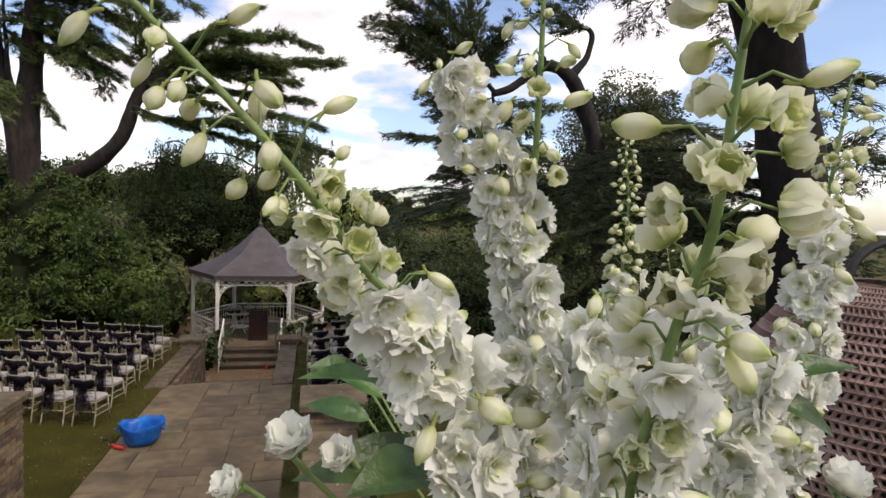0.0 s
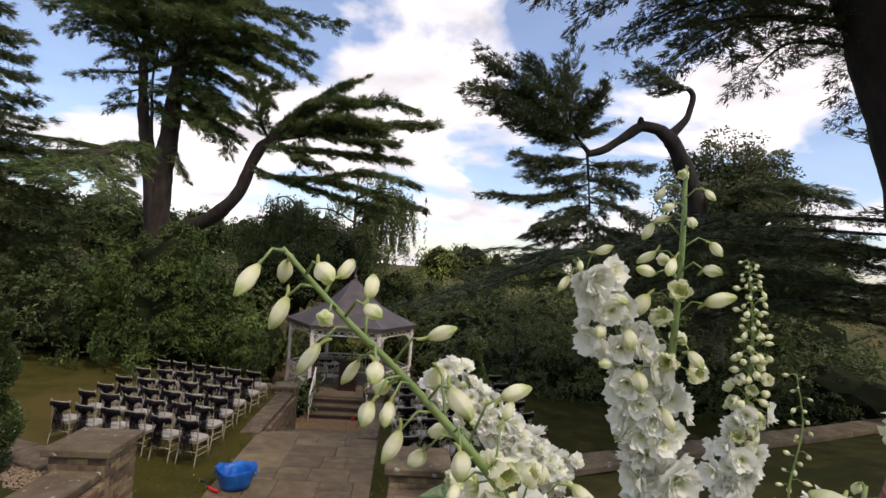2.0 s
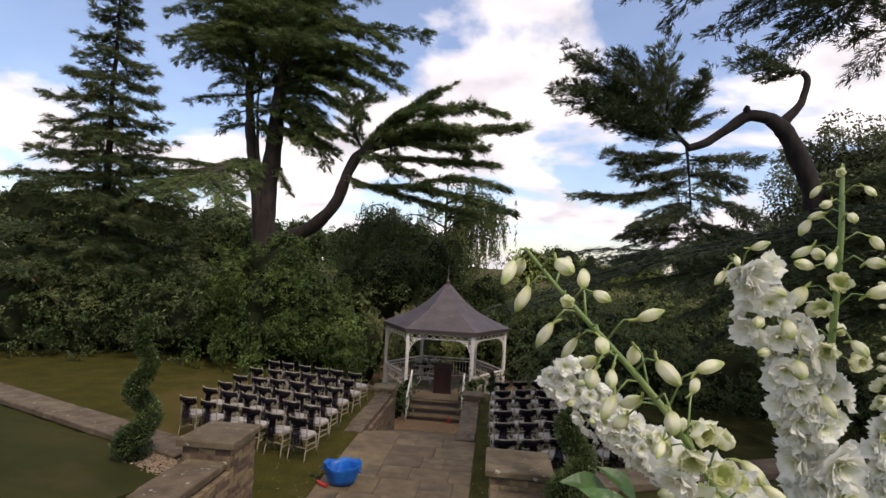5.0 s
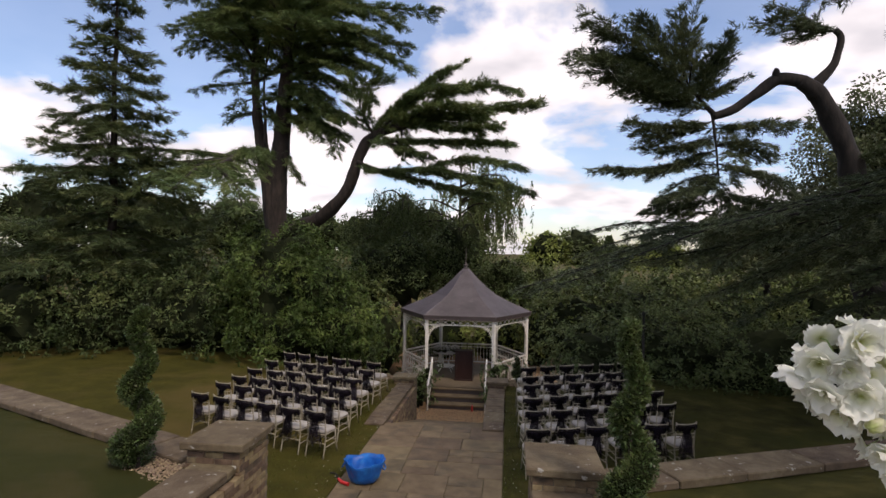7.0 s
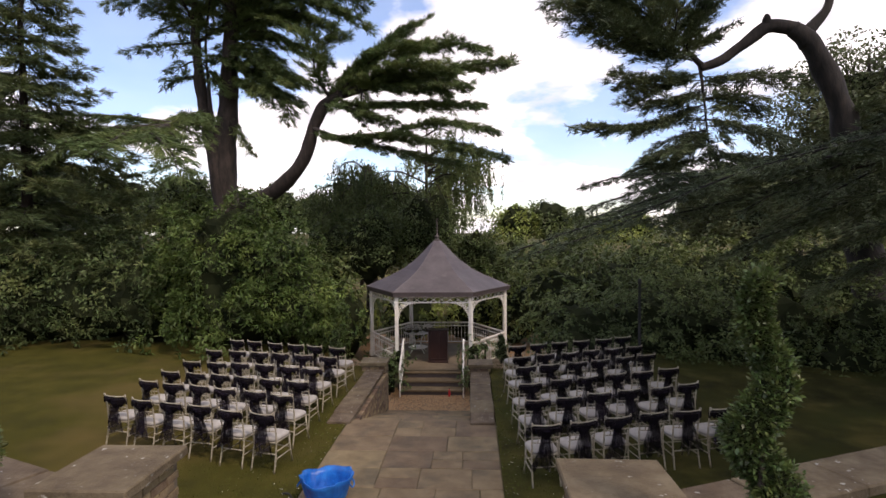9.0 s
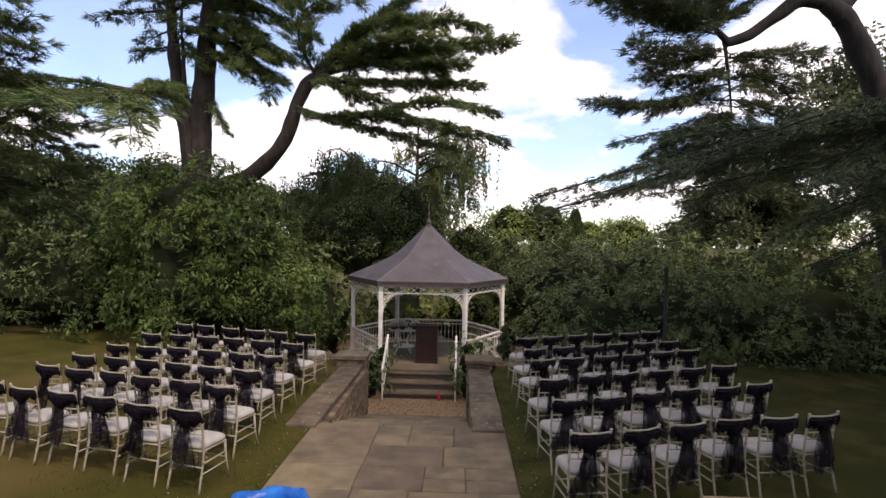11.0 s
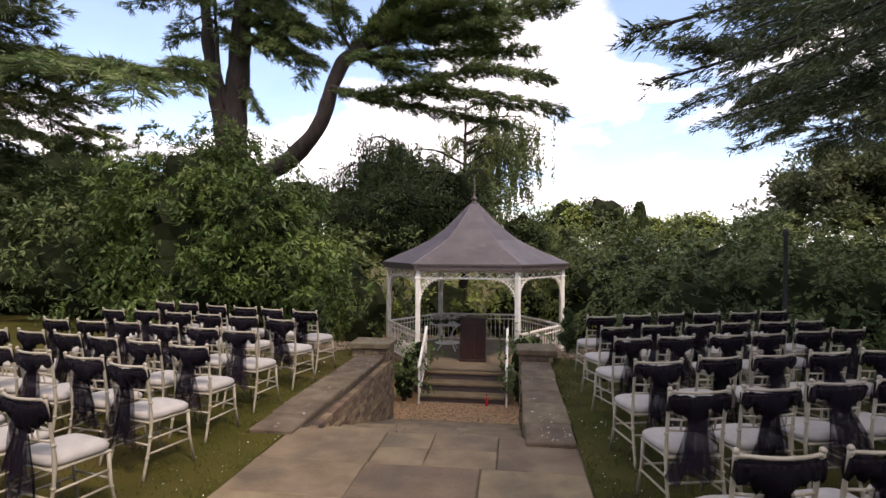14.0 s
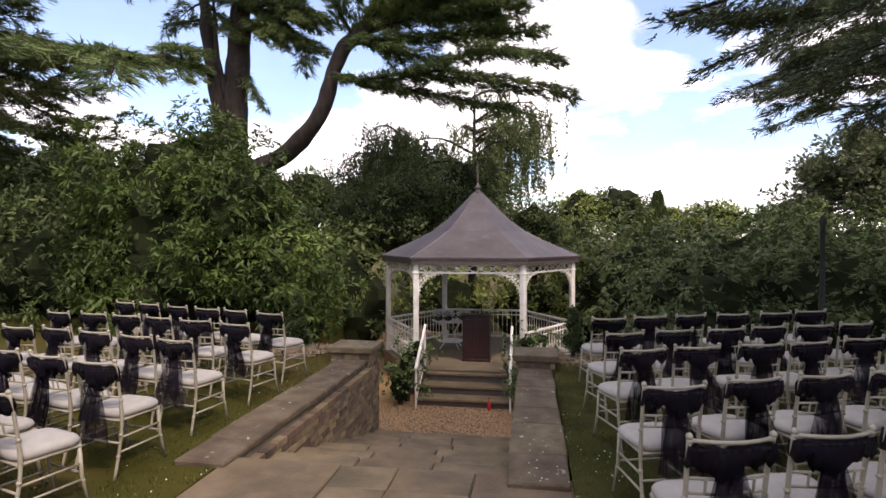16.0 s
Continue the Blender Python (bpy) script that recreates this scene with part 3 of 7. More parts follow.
def chair(seed):
    """A bamboo-style banquet chair facing +y, its back at y = 0."""
    rng = random.Random(seed)
    c = thing("banquet_chair", "limewashed bamboo-style banquet chair with ivory pad and black organza sash", "chair", group="ceremony chairs")
    knobs = lambda pts, r: tube(bmesh.new(), pts, r, 6)
    for sx in (-1, 1):
        bm = bmesh.new()
        pts = smooth_line([(sx * 0.205, -0.06, 0), (sx * 0.20, -0.005, 0.25), (sx * 0.198, 0.015, 0.45), (sx * 0.20, -0.01, 0.70), (sx * 0.207, -0.05, 0.905)], 4)
        tube(bm, pts, [0.0125 + 0.003 * (i in (8, 9)) for i in range(len(pts))], 8)
        for z0, yy in ((0.17, -0.022), (0.33, 0.004), (0.60, 0.004), (0.89, -0.047)):
            lathe(bm, [(0.012, -0.012), (0.017, -0.005), (0.017, 0.005), (0.012, 0.012)], 8, (sx * 0.2015, yy, z0))
        lathe(bm, [(0.012, 0), (0.018, 0.010), (0.015, 0.022), (0.004, 0.030)], 8, (sx * 0.207, -0.05, 0.90))
        part("back_leg", bm, IVORY, c, smooth=True)
        bm = bmesh.new()
        tube(bm, [(sx * 0.20, 0.435, 0), (sx * 0.185, 0.395, 0.22), (sx * 0.18, 0.38, 0.435)], [0.012, 0.013, 0.015], 8)
        lathe(bm, [(0.012, -0.012), (0.018, 0), (0.012, 0.012)], 8, (sx * 0.187, 0.40, 0.19))
        part("front_leg", bm, IVORY, c, smooth=True)
        part("side_stretcher", knobs([(sx * 0.203, -0.02, 0.20), (sx * 0.188, 0.40, 0.20)], 0.009), IVORY, c, smooth=True)
        part("side_stretcher", knobs([(sx * 0.203, 0.0, 0.31), (sx * 0.185, 0.39, 0.31)], 0.009), IVORY, c, smooth=True)
    part("front_stretcher", knobs([(-0.187, 0.40, 0.24), (0.187, 0.40, 0.24)], 0.009), IVORY, c, smooth=True)
    part("back_stretcher", knobs([(-0.203, -0.01, 0.27), (0.203, -0.01, 0.27)], 0.009), IVORY, c, smooth=True)
    part("top_rail", tube(bmesh.new(), smooth_line([(-0.207, -0.05, 0.895), (-0.1, -0.082, 0.893), (0, -0.092, 0.892), (0.1, -0.082, 0.893), (0.207, -0.05, 0.895)], 3), 0.0105, 8), IVORY, c, smooth=True)
    for z, yy in ((0.845, -0.04), (0.70, -0.012), (0.625, 0.0)):
        part("back_rail", tube(bmesh.new(), smooth_line([(-0.203, yy, z), (0, yy - 0.035, z), (0.203, yy, z)], 3), 0.0085, 6), IVORY, c, smooth=True)
    for i in range(5):
        u = -0.12 + 0.06 * i
        part("spindle", tube(bmesh.new(), [(u, -0.028, 0.625), (u, -0.042, 0.70)], 0.007, 6), IVORY, c)
    bm = bmesh.new()
    box(bm, (-0.198, 0.0, 0.425), (0.198, 0.40, 0.447), 0.01)
    part("seat", bm, IVORY, c)
    bm = bmesh.new()
    prof = [(0.97, 0.448), (1.04, 0.466), (1.045, 0.484), (1.0, 0.502), (0.88, 0.518), (0.6, 0.530), (0.0, 0.535)]
    rings = []
    for r, z in prof:
        ring = []
        for k in range(28):
            a = 2 * math.pi * k / 28
            ca, sa = math.cos(a), math.sin(a)
            px = 0.195 * math.copysign(abs(ca) ** 0.45, ca)
            py = 0.20 * math.copysign(abs(sa) ** 0.45, sa)
            ring.append(bm.verts.new((px * r * (1.05 if py > 0 else 1.0), 0.205 + py * r, z)))
        rings.append(ring)
    for a, b in zip(rings, rings[1:]):
        for k in range(28):
            bm.faces.new((a[k], a[(k + 1) % 28], b[(k + 1) % 28], b[k]))
    bm.faces.new(rings[0][::-1])
    bmesh.ops.remove_doubles(bm, verts=bm.verts[:], dist=0.0005)
    part("cushion", bm, PAD, c, "ivory seat pad", smooth=True)
    s = part("sash", sash_band(rng), SASH, c, "black organza sash wrapped round the back", smooth=True)
    lean = rng.uniform(-0.10, 0.10)
    part("sash_tail", sash_tail(rng, rng.uniform(0.25, 0.33), rng.uniform(0.46, 0.58), lean), SASH_T, s, "sheer black hanging tail", smooth=True)
    part("sash_tail", sash_tail(rng, rng.uniform(0.16, 0.22), rng.uniform(0.36, 0.48), lean * 0.6 + rng.uniform(-0.04, 0.04), 0.79, 0.6), SASH_T, s, "sheer black hanging tail", smooth=True)
    bm = bmesh.new()
    bmesh.ops.create_icosphere(bm, subdivisions=2, radius=0.05)
    for v in bm.verts:
        v.co = Vector((v.co.x * 0.9, v.co.y * 0.6 - 0.075, v.co.z * 1.2 + 0.765)) + Vector((rng.uniform(-1, 1), rng.uniform(-1, 1), rng.uniform(-1, 1))) * 0.006
    part("sash_knot", bm, SASH, s, smooth=True)
    return c


CHAIRS = [chair(s) for s in range(5)]
rng = random.Random(4)
ROW_L = ((8.33, 0.27), (9.28, 0.28), (10.08, 0.25), (11.08, 0.20), (12.05, 0.22), (12.95, 0.32))
ROW_R = ((8.0, 0.29), (9.1, 0.36), (10.1, 0.36), (11.2, 0.41), (12.15, 0.40), (13.25, 0.38))
place, count = [], 0
for rows, side, x0, pitch in ((ROW_L, -1, -1.76, 0.565), (ROW_R, 1, 2.45, 0.555)):
    for y0, slope in rows:
        for i in range(6):
            x = x0 + side * (i * pitch + rng.uniform(-0.03, 0.03))
            y = y0 + slope * abs(x - x0) + rng.uniform(-0.04, 0.04)
            place.append(pose(x, y + 0.05, bumps(x, y) * 0.7, 0, 0, side * math.degrees(math.atan(slope)) * 0.9 + rng.uniform(-5, 5)))
for n, m in enumerate(place):
    if n < 5:
        CHAIRS[n].matrix_basis = m
    else:
        copy_thing(CHAIRS[rng.randrange(5)], m)

# ---- planting ----
def blob_points(rng, n, centre, radii, low=-0.4):
    """Points and outward ways on a lumpy rounded form."""
    d = unit(rng.normal(0, 1, (n * 2, 3)))
    d = d[d[:, 2] > low][:n]
    r = np.asarray(radii)
    lump = 1 + 0.16 * np.sin(d[:, :1] * 5.1 + centre[0]) * np.cos(d[:, 1:2] * 4.7 + centre[1]) + 0.10 * np.sin(d[:, 2:3] * 9 + d[:, :1] * 7 + centre[0] * 3)
    return np.asarray(centre) + d * r * lump, unit(d / r)


# solid lump behind the leaves, coloured as the shade in their gaps
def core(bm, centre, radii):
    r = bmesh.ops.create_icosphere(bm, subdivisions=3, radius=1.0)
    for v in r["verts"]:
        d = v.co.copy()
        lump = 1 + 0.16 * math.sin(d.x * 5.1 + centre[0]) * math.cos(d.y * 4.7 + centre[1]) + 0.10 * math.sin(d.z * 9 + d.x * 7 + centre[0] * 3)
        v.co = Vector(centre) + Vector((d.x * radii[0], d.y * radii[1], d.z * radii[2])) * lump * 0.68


def shrub(name, label, blobs, mat, seed, dens=330, leaf=(0.17, 0.062), droop=0.25, category="shrub", depth=0.3, base=None, clump=0.42, bare=0.08):
    """A leafy bush of several lumps: near-black core painting its inner shade, woody stems, and leaves gathered in
    uneven clumps with gaps between.
    """
    rng = np.random.default_rng(seed)
    t = thing(name, label, category)
    bm = bmesh.new()
    vs = []
    for c, r in blobs:
        core(bm, c, r)
        area = 2 * math.pi * (r[0] * r[1] + r[2] * (r[0] + r[1]) / 2) / 1.6
        k = max(8, int(area / (clump * clump * 1.7)))
        p, w = blob_points(rng, k, c, r)
        keep = rng.uniform(0, 1, len(p)) > bare
        p, w = p[keep], w[keep]
        k = len(p)
        p = p + w * rng.normal(0.0, depth, (k, 1))
        m = max(3, int(dens * area / k / 8))
        # shoots spread over each bough as a drooping cap, and leaves radiate from every shoot
        side = unit(np.cross(w, [0.0, 0.0, 1.0]) + [1e-4, 0, 0])
        over = np.cross(side, w)
        size = clump * rng.uniform(0.6, 1.4, (k, 1, 1))
        ang, rho = rng.uniform(0, 2 * math.pi, (k, m, 1)), np.sqrt(rng.uniform(0, 1, (k, m, 1)))
        off = (side[:, None, :] * np.cos(ang) * 1.15 + over[:, None, :] * np.sin(ang) * 0.75) * rho
        q = p[:, None, :] + size * (off + w[:, None, :] * (0.55 * (1 - rho ** 2) + rng.normal(0, 0.08, (k, m, 1)))) - np.array([0, 0, 1.0]) * 0.35 * size * rho ** 2
        axis = unit(w[:, None, :] + 0.7 * off + np.array([0, 0, 0.15]) + rng.normal(0, 0.25, (k, m, 3)))
        q, axis = np.repeat(q.reshape(-1, 3), 8, 0), np.repeat(axis.reshape(-1, 3), 8, 0)
        d = unit(axis * rng.uniform(0.1, 0.9, (len(q), 1)) + unit(np.cross(axis, rng.normal(0, 1, (len(q), 3)))) * 0.9)
        vs.append(leaves(rng, q + d * leaf[0] * 0.15, d, *leaf, droop=droop, jitter=0.15))
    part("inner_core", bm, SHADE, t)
    part("foliage", quads_mesh("foliage", np.concatenate(vs), mat), None, t)
    bm = bmesh.new()
    for c, r in blobs[:4]:
        zb = base if base is not None else min(0.0, c[2] - r[2])
        tube(bm, [(c[0], c[1], zb), (c[0] + 0.1, c[1], c[2])], [0.07, 0.04], 6)
    part("stem", bm, BARK, t)
    return t


def tier(rng, line, width, n, sag=0.22, needle=(0.34, 0.055), gap=0.3):
    """A cedar shelf: side branches fan off a limb in a flat plate, feathered with short sprays, and fray and droop at their ends."""
    pts = np.array(smooth_line(line, 5))
    seg = np.linalg.norm(np.diff(pts, axis=0), axis=1)
    cum = np.r_[0, np.cumsum(seg)]
    total = cum[-1]
    count = max(6, int(total / gap))
    out_c, out_w, bones = [], [], []
    for k in range(count):
        t = min(1.0, 0.05 + 0.97 * (k + rng.uniform(0, 1)) / count)
        d = t * total
        i = int(np.clip(np.searchsorted(cum, d) - 1, 0, len(pts) - 2))
        base = pts[i] + (pts[i + 1] - pts[i]) * ((d - cum[i]) / max(seg[i], 1e-6))
        along = unit(pts[i + 1] - pts[i])
        side = unit(np.cross(along, [0, 0, 1.0]) + [1e-5, 0, 0]) * (-1 if k % 2 else 1)
        reach = width * (0.35 + 0.65 * math.sin(math.pi * min(1, 0.15 + 0.80 * t))) * rng.uniform(0.5, 1.15)
        way = unit(side * rng.uniform(0.35, 1.0) + along * rng.uniform(0.35, 1.1) + np.array([0, 0, rng.uniform(-0.10, 0.22)]))
        cross = unit(np.cross(way, [0, 0, 1.0]) + [1e-5, 0, 0])
        tufts = max(3, int(n * reach / 5))
        u = rng.uniform(0.0, 1.0, (tufts, 1)) ** 0.85
        lat = rng.normal(0, 1, (tufts, 1)) * (0.06 + 0.13 * reach) * (1.05 - 0.7 * u)
        c = base + way * reach * u + cross * lat
        c[:, 2:] += rng.normal(0, 0.035, (tufts, 1)) - sag * reach * u * u - 0.5 * np.abs(lat) * rng.uniform(0, 1, (tufts, 1))
        w = way * 1.0 + cross * (np.sign(lat) * rng.uniform(0.0, 0.9, (tufts, 1))) + np.array([0, 0, 1.0]) * (0.12 - 0.5 * u * rng.uniform(0, 1, (tufts, 1)) + rng.normal(0, 0.16, (tufts, 1)))
        w = unit(w) * (1.12 - 0.35 * u)
        out_c.append(np.repeat(c, 5, 0) + rng.normal(0, 0.14 * needle[0], (tufts * 5, 3)))
        out_w.append(np.repeat(w, 5, 0))
        mid, end = base + way * reach * 0.5, base + way * reach
        mid[2] -= 0.25 * sag * reach
        end[2] -= sag * reach
        bones.append((base, mid, end))
    c, w = np.concatenate(out_c), np.concatenate(out_w)
    return slivers(rng, c, w, *needle, droop=0.06, jitter=0.26), bones


def cedar(name, label, trunks, limbs, mat, seed, dens=26, category="tree", needle=(0.42, 0.075), bone=0.02, bark=None, gap=0.5):
    """A layered conifer: trunks, limbs and shelves. limbs: (points, base radius, shelf width)."""
    rng = np.random.default_rng(seed)
    bark = bark or BARK
    t = thing(name, label, category)
    bm = bmesh.new()
    for pts, r0, r1 in trunks:
        line = smooth_line(pts, 6)
        k = len(line)
        tube(bm, line, [r0 + (r1 - r0) * (i / (k - 1)) ** 0.8 for i in range(k)], 14)
    for v in bm.verts:
        v.co += Vector((noise.noise(v.co * 1.3), noise.noise(v.co * 1.3 + Vector((9, 0, 0))), 0)) * 0.10
    part("trunk", bm, bark, t, smooth=True)
    vs, twigs = [], bmesh.new()
    for pts, r, w, *coarse in limbs:
        bm = bmesh.new()
        line = smooth_line(pts, 5)
        k = len(line)
        tube(bm, line, [max(0.012, r * (1 - 0.92 * i / (k - 1))) for i in range(k)], 8)
        if w > 0:
            q, bones = tier(rng, pts, w, coarse[0] if coarse else dens, needle=coarse[1] if coarse else needle, gap=coarse[2] if len(coarse) > 2 else gap)
            vs.append(q)
            for b in bones:
                tube(twigs, b, [bone, bone * 0.7, bone * 0.3], 3, cap=False)
        part("limb", bm, bark, t, smooth=True)
    tagged(part("twig_mass", twigs, bark, t), kind="stuff")
    part("foliage", quads_mesh("foliage", np.concatenate(vs), mat, 3), None, t)
    return t


def broad_tree(name, label, base, height, crown, mat, seed, n=9000, leaf=(0.30, 0.17), clumps=26, droop=0.1, trunk=0.25, dense=0.0, tight=1.0):
    """A tree with trunk, limbs and a crown of many leaf clumps with gaps."""
    rng = np.random.default_rng(seed)
    t = thing(name, label, "tree")
    b = Vector(base)
    cx, cz = crown
    mid = b + Vector((0, 0, height - cz))
    bm = bmesh.new()
    tube(bm, [b, b + Vector((0.1, 0, (height - cz) * 0.6)), mid + Vector((0, 0, cz * 0.5))], [trunk, trunk * 0.8, trunk * 0.3], 10)
    cs = []
    for k in range(clumps):
        d = unit(rng.normal(0, 1, 3))
        d[2] = abs(d[2]) * 1.1 - 0.45
        q = np.array(mid) + d * [cx, cx, cz] * rng.uniform(0.45, 0.98)
        cs.append((q, rng.uniform(0.18, 0.36) * cx * tight))
        tube(bm, [mid + Vector((0, 0, -cz * 0.4)), mid.lerp(Vector(q), 0.5) + Vector((0, 0, -0.1 * cz)), q], [trunk * 0.35, trunk * 0.18, trunk * 0.05], 5)
    part("trunk", bm, BARK, t, smooth=True)
    # near-black lump closes the crown and paints its inner shade
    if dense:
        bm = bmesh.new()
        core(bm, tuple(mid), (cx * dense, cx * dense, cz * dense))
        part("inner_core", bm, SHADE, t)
    vs = []
    for q, r in cs:
        m = n // clumps
        d = unit(rng.normal(0, 1, (m, 3)))
        p = q + d * r * rng.uniform(0.35, 1.1, (m, 1)) ** 0.6 * [1, 1, 0.75]
        vs.append(leaves(rng, p, d, *leaf, droop=droop, jitter=0.8))
    part("foliage", quads_mesh("foliage", np.concatenate(vs), mat), None, t)
    return t


# large cedar beyond the left-hand shrubs
def ring_limbs(x, y, z0, z1, count, reach, turn=2.4, rise=1.2, thick=0.12, shelf=2.2):
    """Limbs wound round a stem from z0 to z1, each rising a little and levelling off."""
    out = []
    for k in range(count):
        z, a = z0 + (z1 - z0) * k / max(1, count - 1), turn * k + 0.4
        r = reach * (0.85 + 0.3 * math.sin(3.7 * k))
        out.append(([(x, y, z), (x + 0.5 * r * math.cos(a), y + 0.5 * r * math.sin(a), z + rise), (x + r * math.cos(a), y + r * math.sin(a), z + 0.75 * rise)], thick, shelf))
    return out


def bough(a, b, arch, *rest):
    """A limb from a to b, arched upwards (or sagging, below nought) between them."""
    a, b = Vector(a), Vector(b)
    return ([tuple(a.lerp(b, u) + Vector((0, 0, 4 * arch * u * (1 - u)))) for u in (0.0, 0.33, 0.67, 1.0)], *rest)


def with_side_boughs(limbs, seed, far=0.7, sides=(-1, 1), lift=0.5):
    """Each limb with a fork of it to one side, so that the shelves close up and thicken."""
    rng = random.Random(seed)
    out = []
    for pts, r, w in limbs:
        out.append((pts, r, w))
        if w <= 0:
            continue
        for sy in sides:
            sy *= 1 if len(out) % 4 else -1
            shift = Vector((rng.uniform(-0.6, 0.6), sy * rng.uniform(0.4, 1.0), rng.uniform(-lift, lift))) * far
            k = len(pts) - 1
            out.append(([tuple(Vector(p) + shift * (i / k)) for i, p in enumerate(pts)], r * 0.5, w * rng.uniform(0.6, 0.9)))
    return out


spreading_limbs = []
spreading_limbs += with_side_boughs([
    bough((-5.6, 29, 10.8), (3.2, 28.6, 12.3), 0.23, 0.24, 1.7),
    ([(-7.1, 29.2, 9.2), (-5.4, 28.2, 8.5), (-2.7, 27, 8.4), (0.1, 26.5, 7.9), (2.7, 26, 7.2)], 0.12, 1.5),
    bough((-5.4, 28.2, 8.5), (0.6, 27.4, 6.9), 0, 0.06, 1.2),
    bough((-6.3, 29, 10.3), (1.7, 27, 9.8), 0.06, 0.12, 1.5),
    bough((-5, 29.2, 11.1), (-1, 30, 15), 0.68, 0.12, 1.3),
    bough((-4, 29, 11.3), (1.9, 30, 13.4), 1.07, 0.12, 1.5),
    bough((-4.8, 29, 11.1), (0.3, 26.2, 11.5), 0.51, 0.12, 1.6),
    ([(-5, 29, 11), (-4.2, 30.5, 12), (-2.2, 31.5, 12.4), (0.4, 32, 12.2)], 0.1, 1.6),
], 5, 1.0, (1,), 0.12)
spreading_limbs += with_side_boughs([
    bough((-4.3, 28.8, 11.1), (-4.3, 28.6, 9), 0.15, 0.05, 0.5),
    bough((-0.6, 28.6, 12), (0.2, 28.3, 10), 0, 0.05, 0.6),
], 5, 1.0, (1,), 0.12)
spreading_limbs += [
    bough((-12, 31, 16.5), (-4.3, 30.6, 15.1), 1.01, 0.16, 1.8),
    bough((-12, 31, 16), (-5.6, 29.4, 15.6), 0.7, 0.12, 1.8),
    bough((-11.9, 31, 17.4), (-4.6, 32, 16.8), 0.6, 0.12, 1.9),
    bough((-12.1, 31, 15.4), (-7.2, 28.6, 14.1), 0.55, 0.10, 1.6),
    bough((-12.2, 31, 14.6), (-6.8, 31.6, 13.5), 0.55, 0.10, 1.6),
    bough((-11.8, 31, 19), (-5, 29.8, 17.6), 0.5, 0.12, 1.9),
    bough((-11.7, 31, 19.8), (-2.7, 31, 18.7), -0.22, 0.16, 1.7),
    bough((-11.9, 31, 18.4), (-5.8, 29, 16.6), 0.1, 0.14, 1.8),
    bough((-12, 31, 18.8), (-19, 29.6, 17.5), 0.45, 0.16, 1.8),
]
spreading_limbs += [
    bough((-14.1, 30.7, 17), (-18, 29, 16), 0.39, 0.12, 1.6),
    bough((-14, 30.7, 14.4), (-17.5, 29.8, 13.7), 0.06, 0.09, 1.1),
    bough((-13.8, 30.7, 12.5), (-15.6, 30, 11.8), 0.15, 0.07, 1.0),
    bough((-13.9, 30.7, 13.4), (-16, 31.2, 12.6), 0.2, 0.07, 1.0),
    bough((-11.8, 31, 21.2), (-19.2, 30, 19.4), 0.23, 0.14, 1.8),
]
spreading_limbs += with_side_boughs([
    bough((-12.2, 31, 14.4), (-8.1, 30, 13.5), 0.9, 0.10, 1.2),
    ([(-12.3, 31, 13.4), (-10.6, 30.6, 12.6), (-9, 30.3, 11.1), (-8.5, 30, 9.9)], 0.08, 1.0),
    bough((-12.2, 31, 14.3), (-7.5, 29.8, 11.8), 0.05, 0.09, 1.2),
    bough((-12.2, 31, 12.4), (-9.6, 29.2, 10.6), 0.3, 0.07, 0.9),
    bough((-12.4, 31, 10.4), (-10.9, 30.5, 8.1), -0.05, 0.05, 0.6),
    bough((-13.7, 30.7, 13.2), (-12.1, 29.6, 11.2), 0.1, 0.05, 0.8),
    bough((-5.8, 29.1, 10.7), (-0.8, 27.6, 13), 0.79, 0.1, 1.7),
    bough((-6.4, 29.2, 10.4), (-2.4, 30.4, 14), 0.67, 0.1, 1.5),
], 6, 0.9, (1,), 0.15)
spreading_limbs += with_side_boughs([
    ([(-6, 29.1, 10.6), (-6.6, 28.2, 12), (-6.2, 27.6, 13.1), (-5.2, 27.2, 13.6)], 0.08, 1.5),
    bough((-3.8, 28.8, 11.3), (1.4, 26.4, 10.6), -0.17, 0.08, 1.4),
    ([(-5.4, 29, 10.9), (-5.2, 28.2, 10.2), (-3.9, 27.8, 9.6), (-2.6, 27.6, 9.3)], 0.07, 1.2),
    bough((-2.7, 27, 8.4), (2.2, 26, 8.4), 0.45, 0.06, 1.2),
    bough((-12.2, 31, 15), (-6, 29.6, 14.7), 0.96, 0.10, 1.8),
    bough((-12.2, 31, 14), (-8.4, 29, 11.6), 0.34, 0.08, 1.3),
    bough((-12.2, 31, 13), (-9.4, 29.4, 11.2), 0.34, 0.08, 1.1),
], 6, 0.9, (1,), 0.15)
spreading_limbs += [
    ([(-13.5, 30.6, 9.9), (-13, 27, 9.3), (-12, 23.5, 8.2), (-11.6, 20.5, 7.4), (-12, 17.8, 6.7)], 0.26, 1.15, 170, (0.25, 0.036), 0.2),
    bough((-12.4, 24.5, 8.5), (-17, 17, 6.9), -0.06, 0.13, 1.15, 170, (0.25, 0.036), 0.2),
    bough((-12.6, 25.5, 8.8), (-17.4, 21.4, 8.3), 0.25, 0.12, 1.15, 170, (0.25, 0.036), 0.2),
    ([(-11.8, 21.8, 7.8), (-10.2, 20, 7.2), (-8.8, 18.6, 6.3), (-8.2, 17.8, 5.5)], 0.07, 1.1),
    bough((-11.7, 20.4, 7.4), (-10.2, 16.6, 6.1), 0.05, 0.06, 1.0),
    bough((-13, 27.5, 9.4), (-10.4, 23.4, 8.4), 0.3, 0.07, 1.2),
]
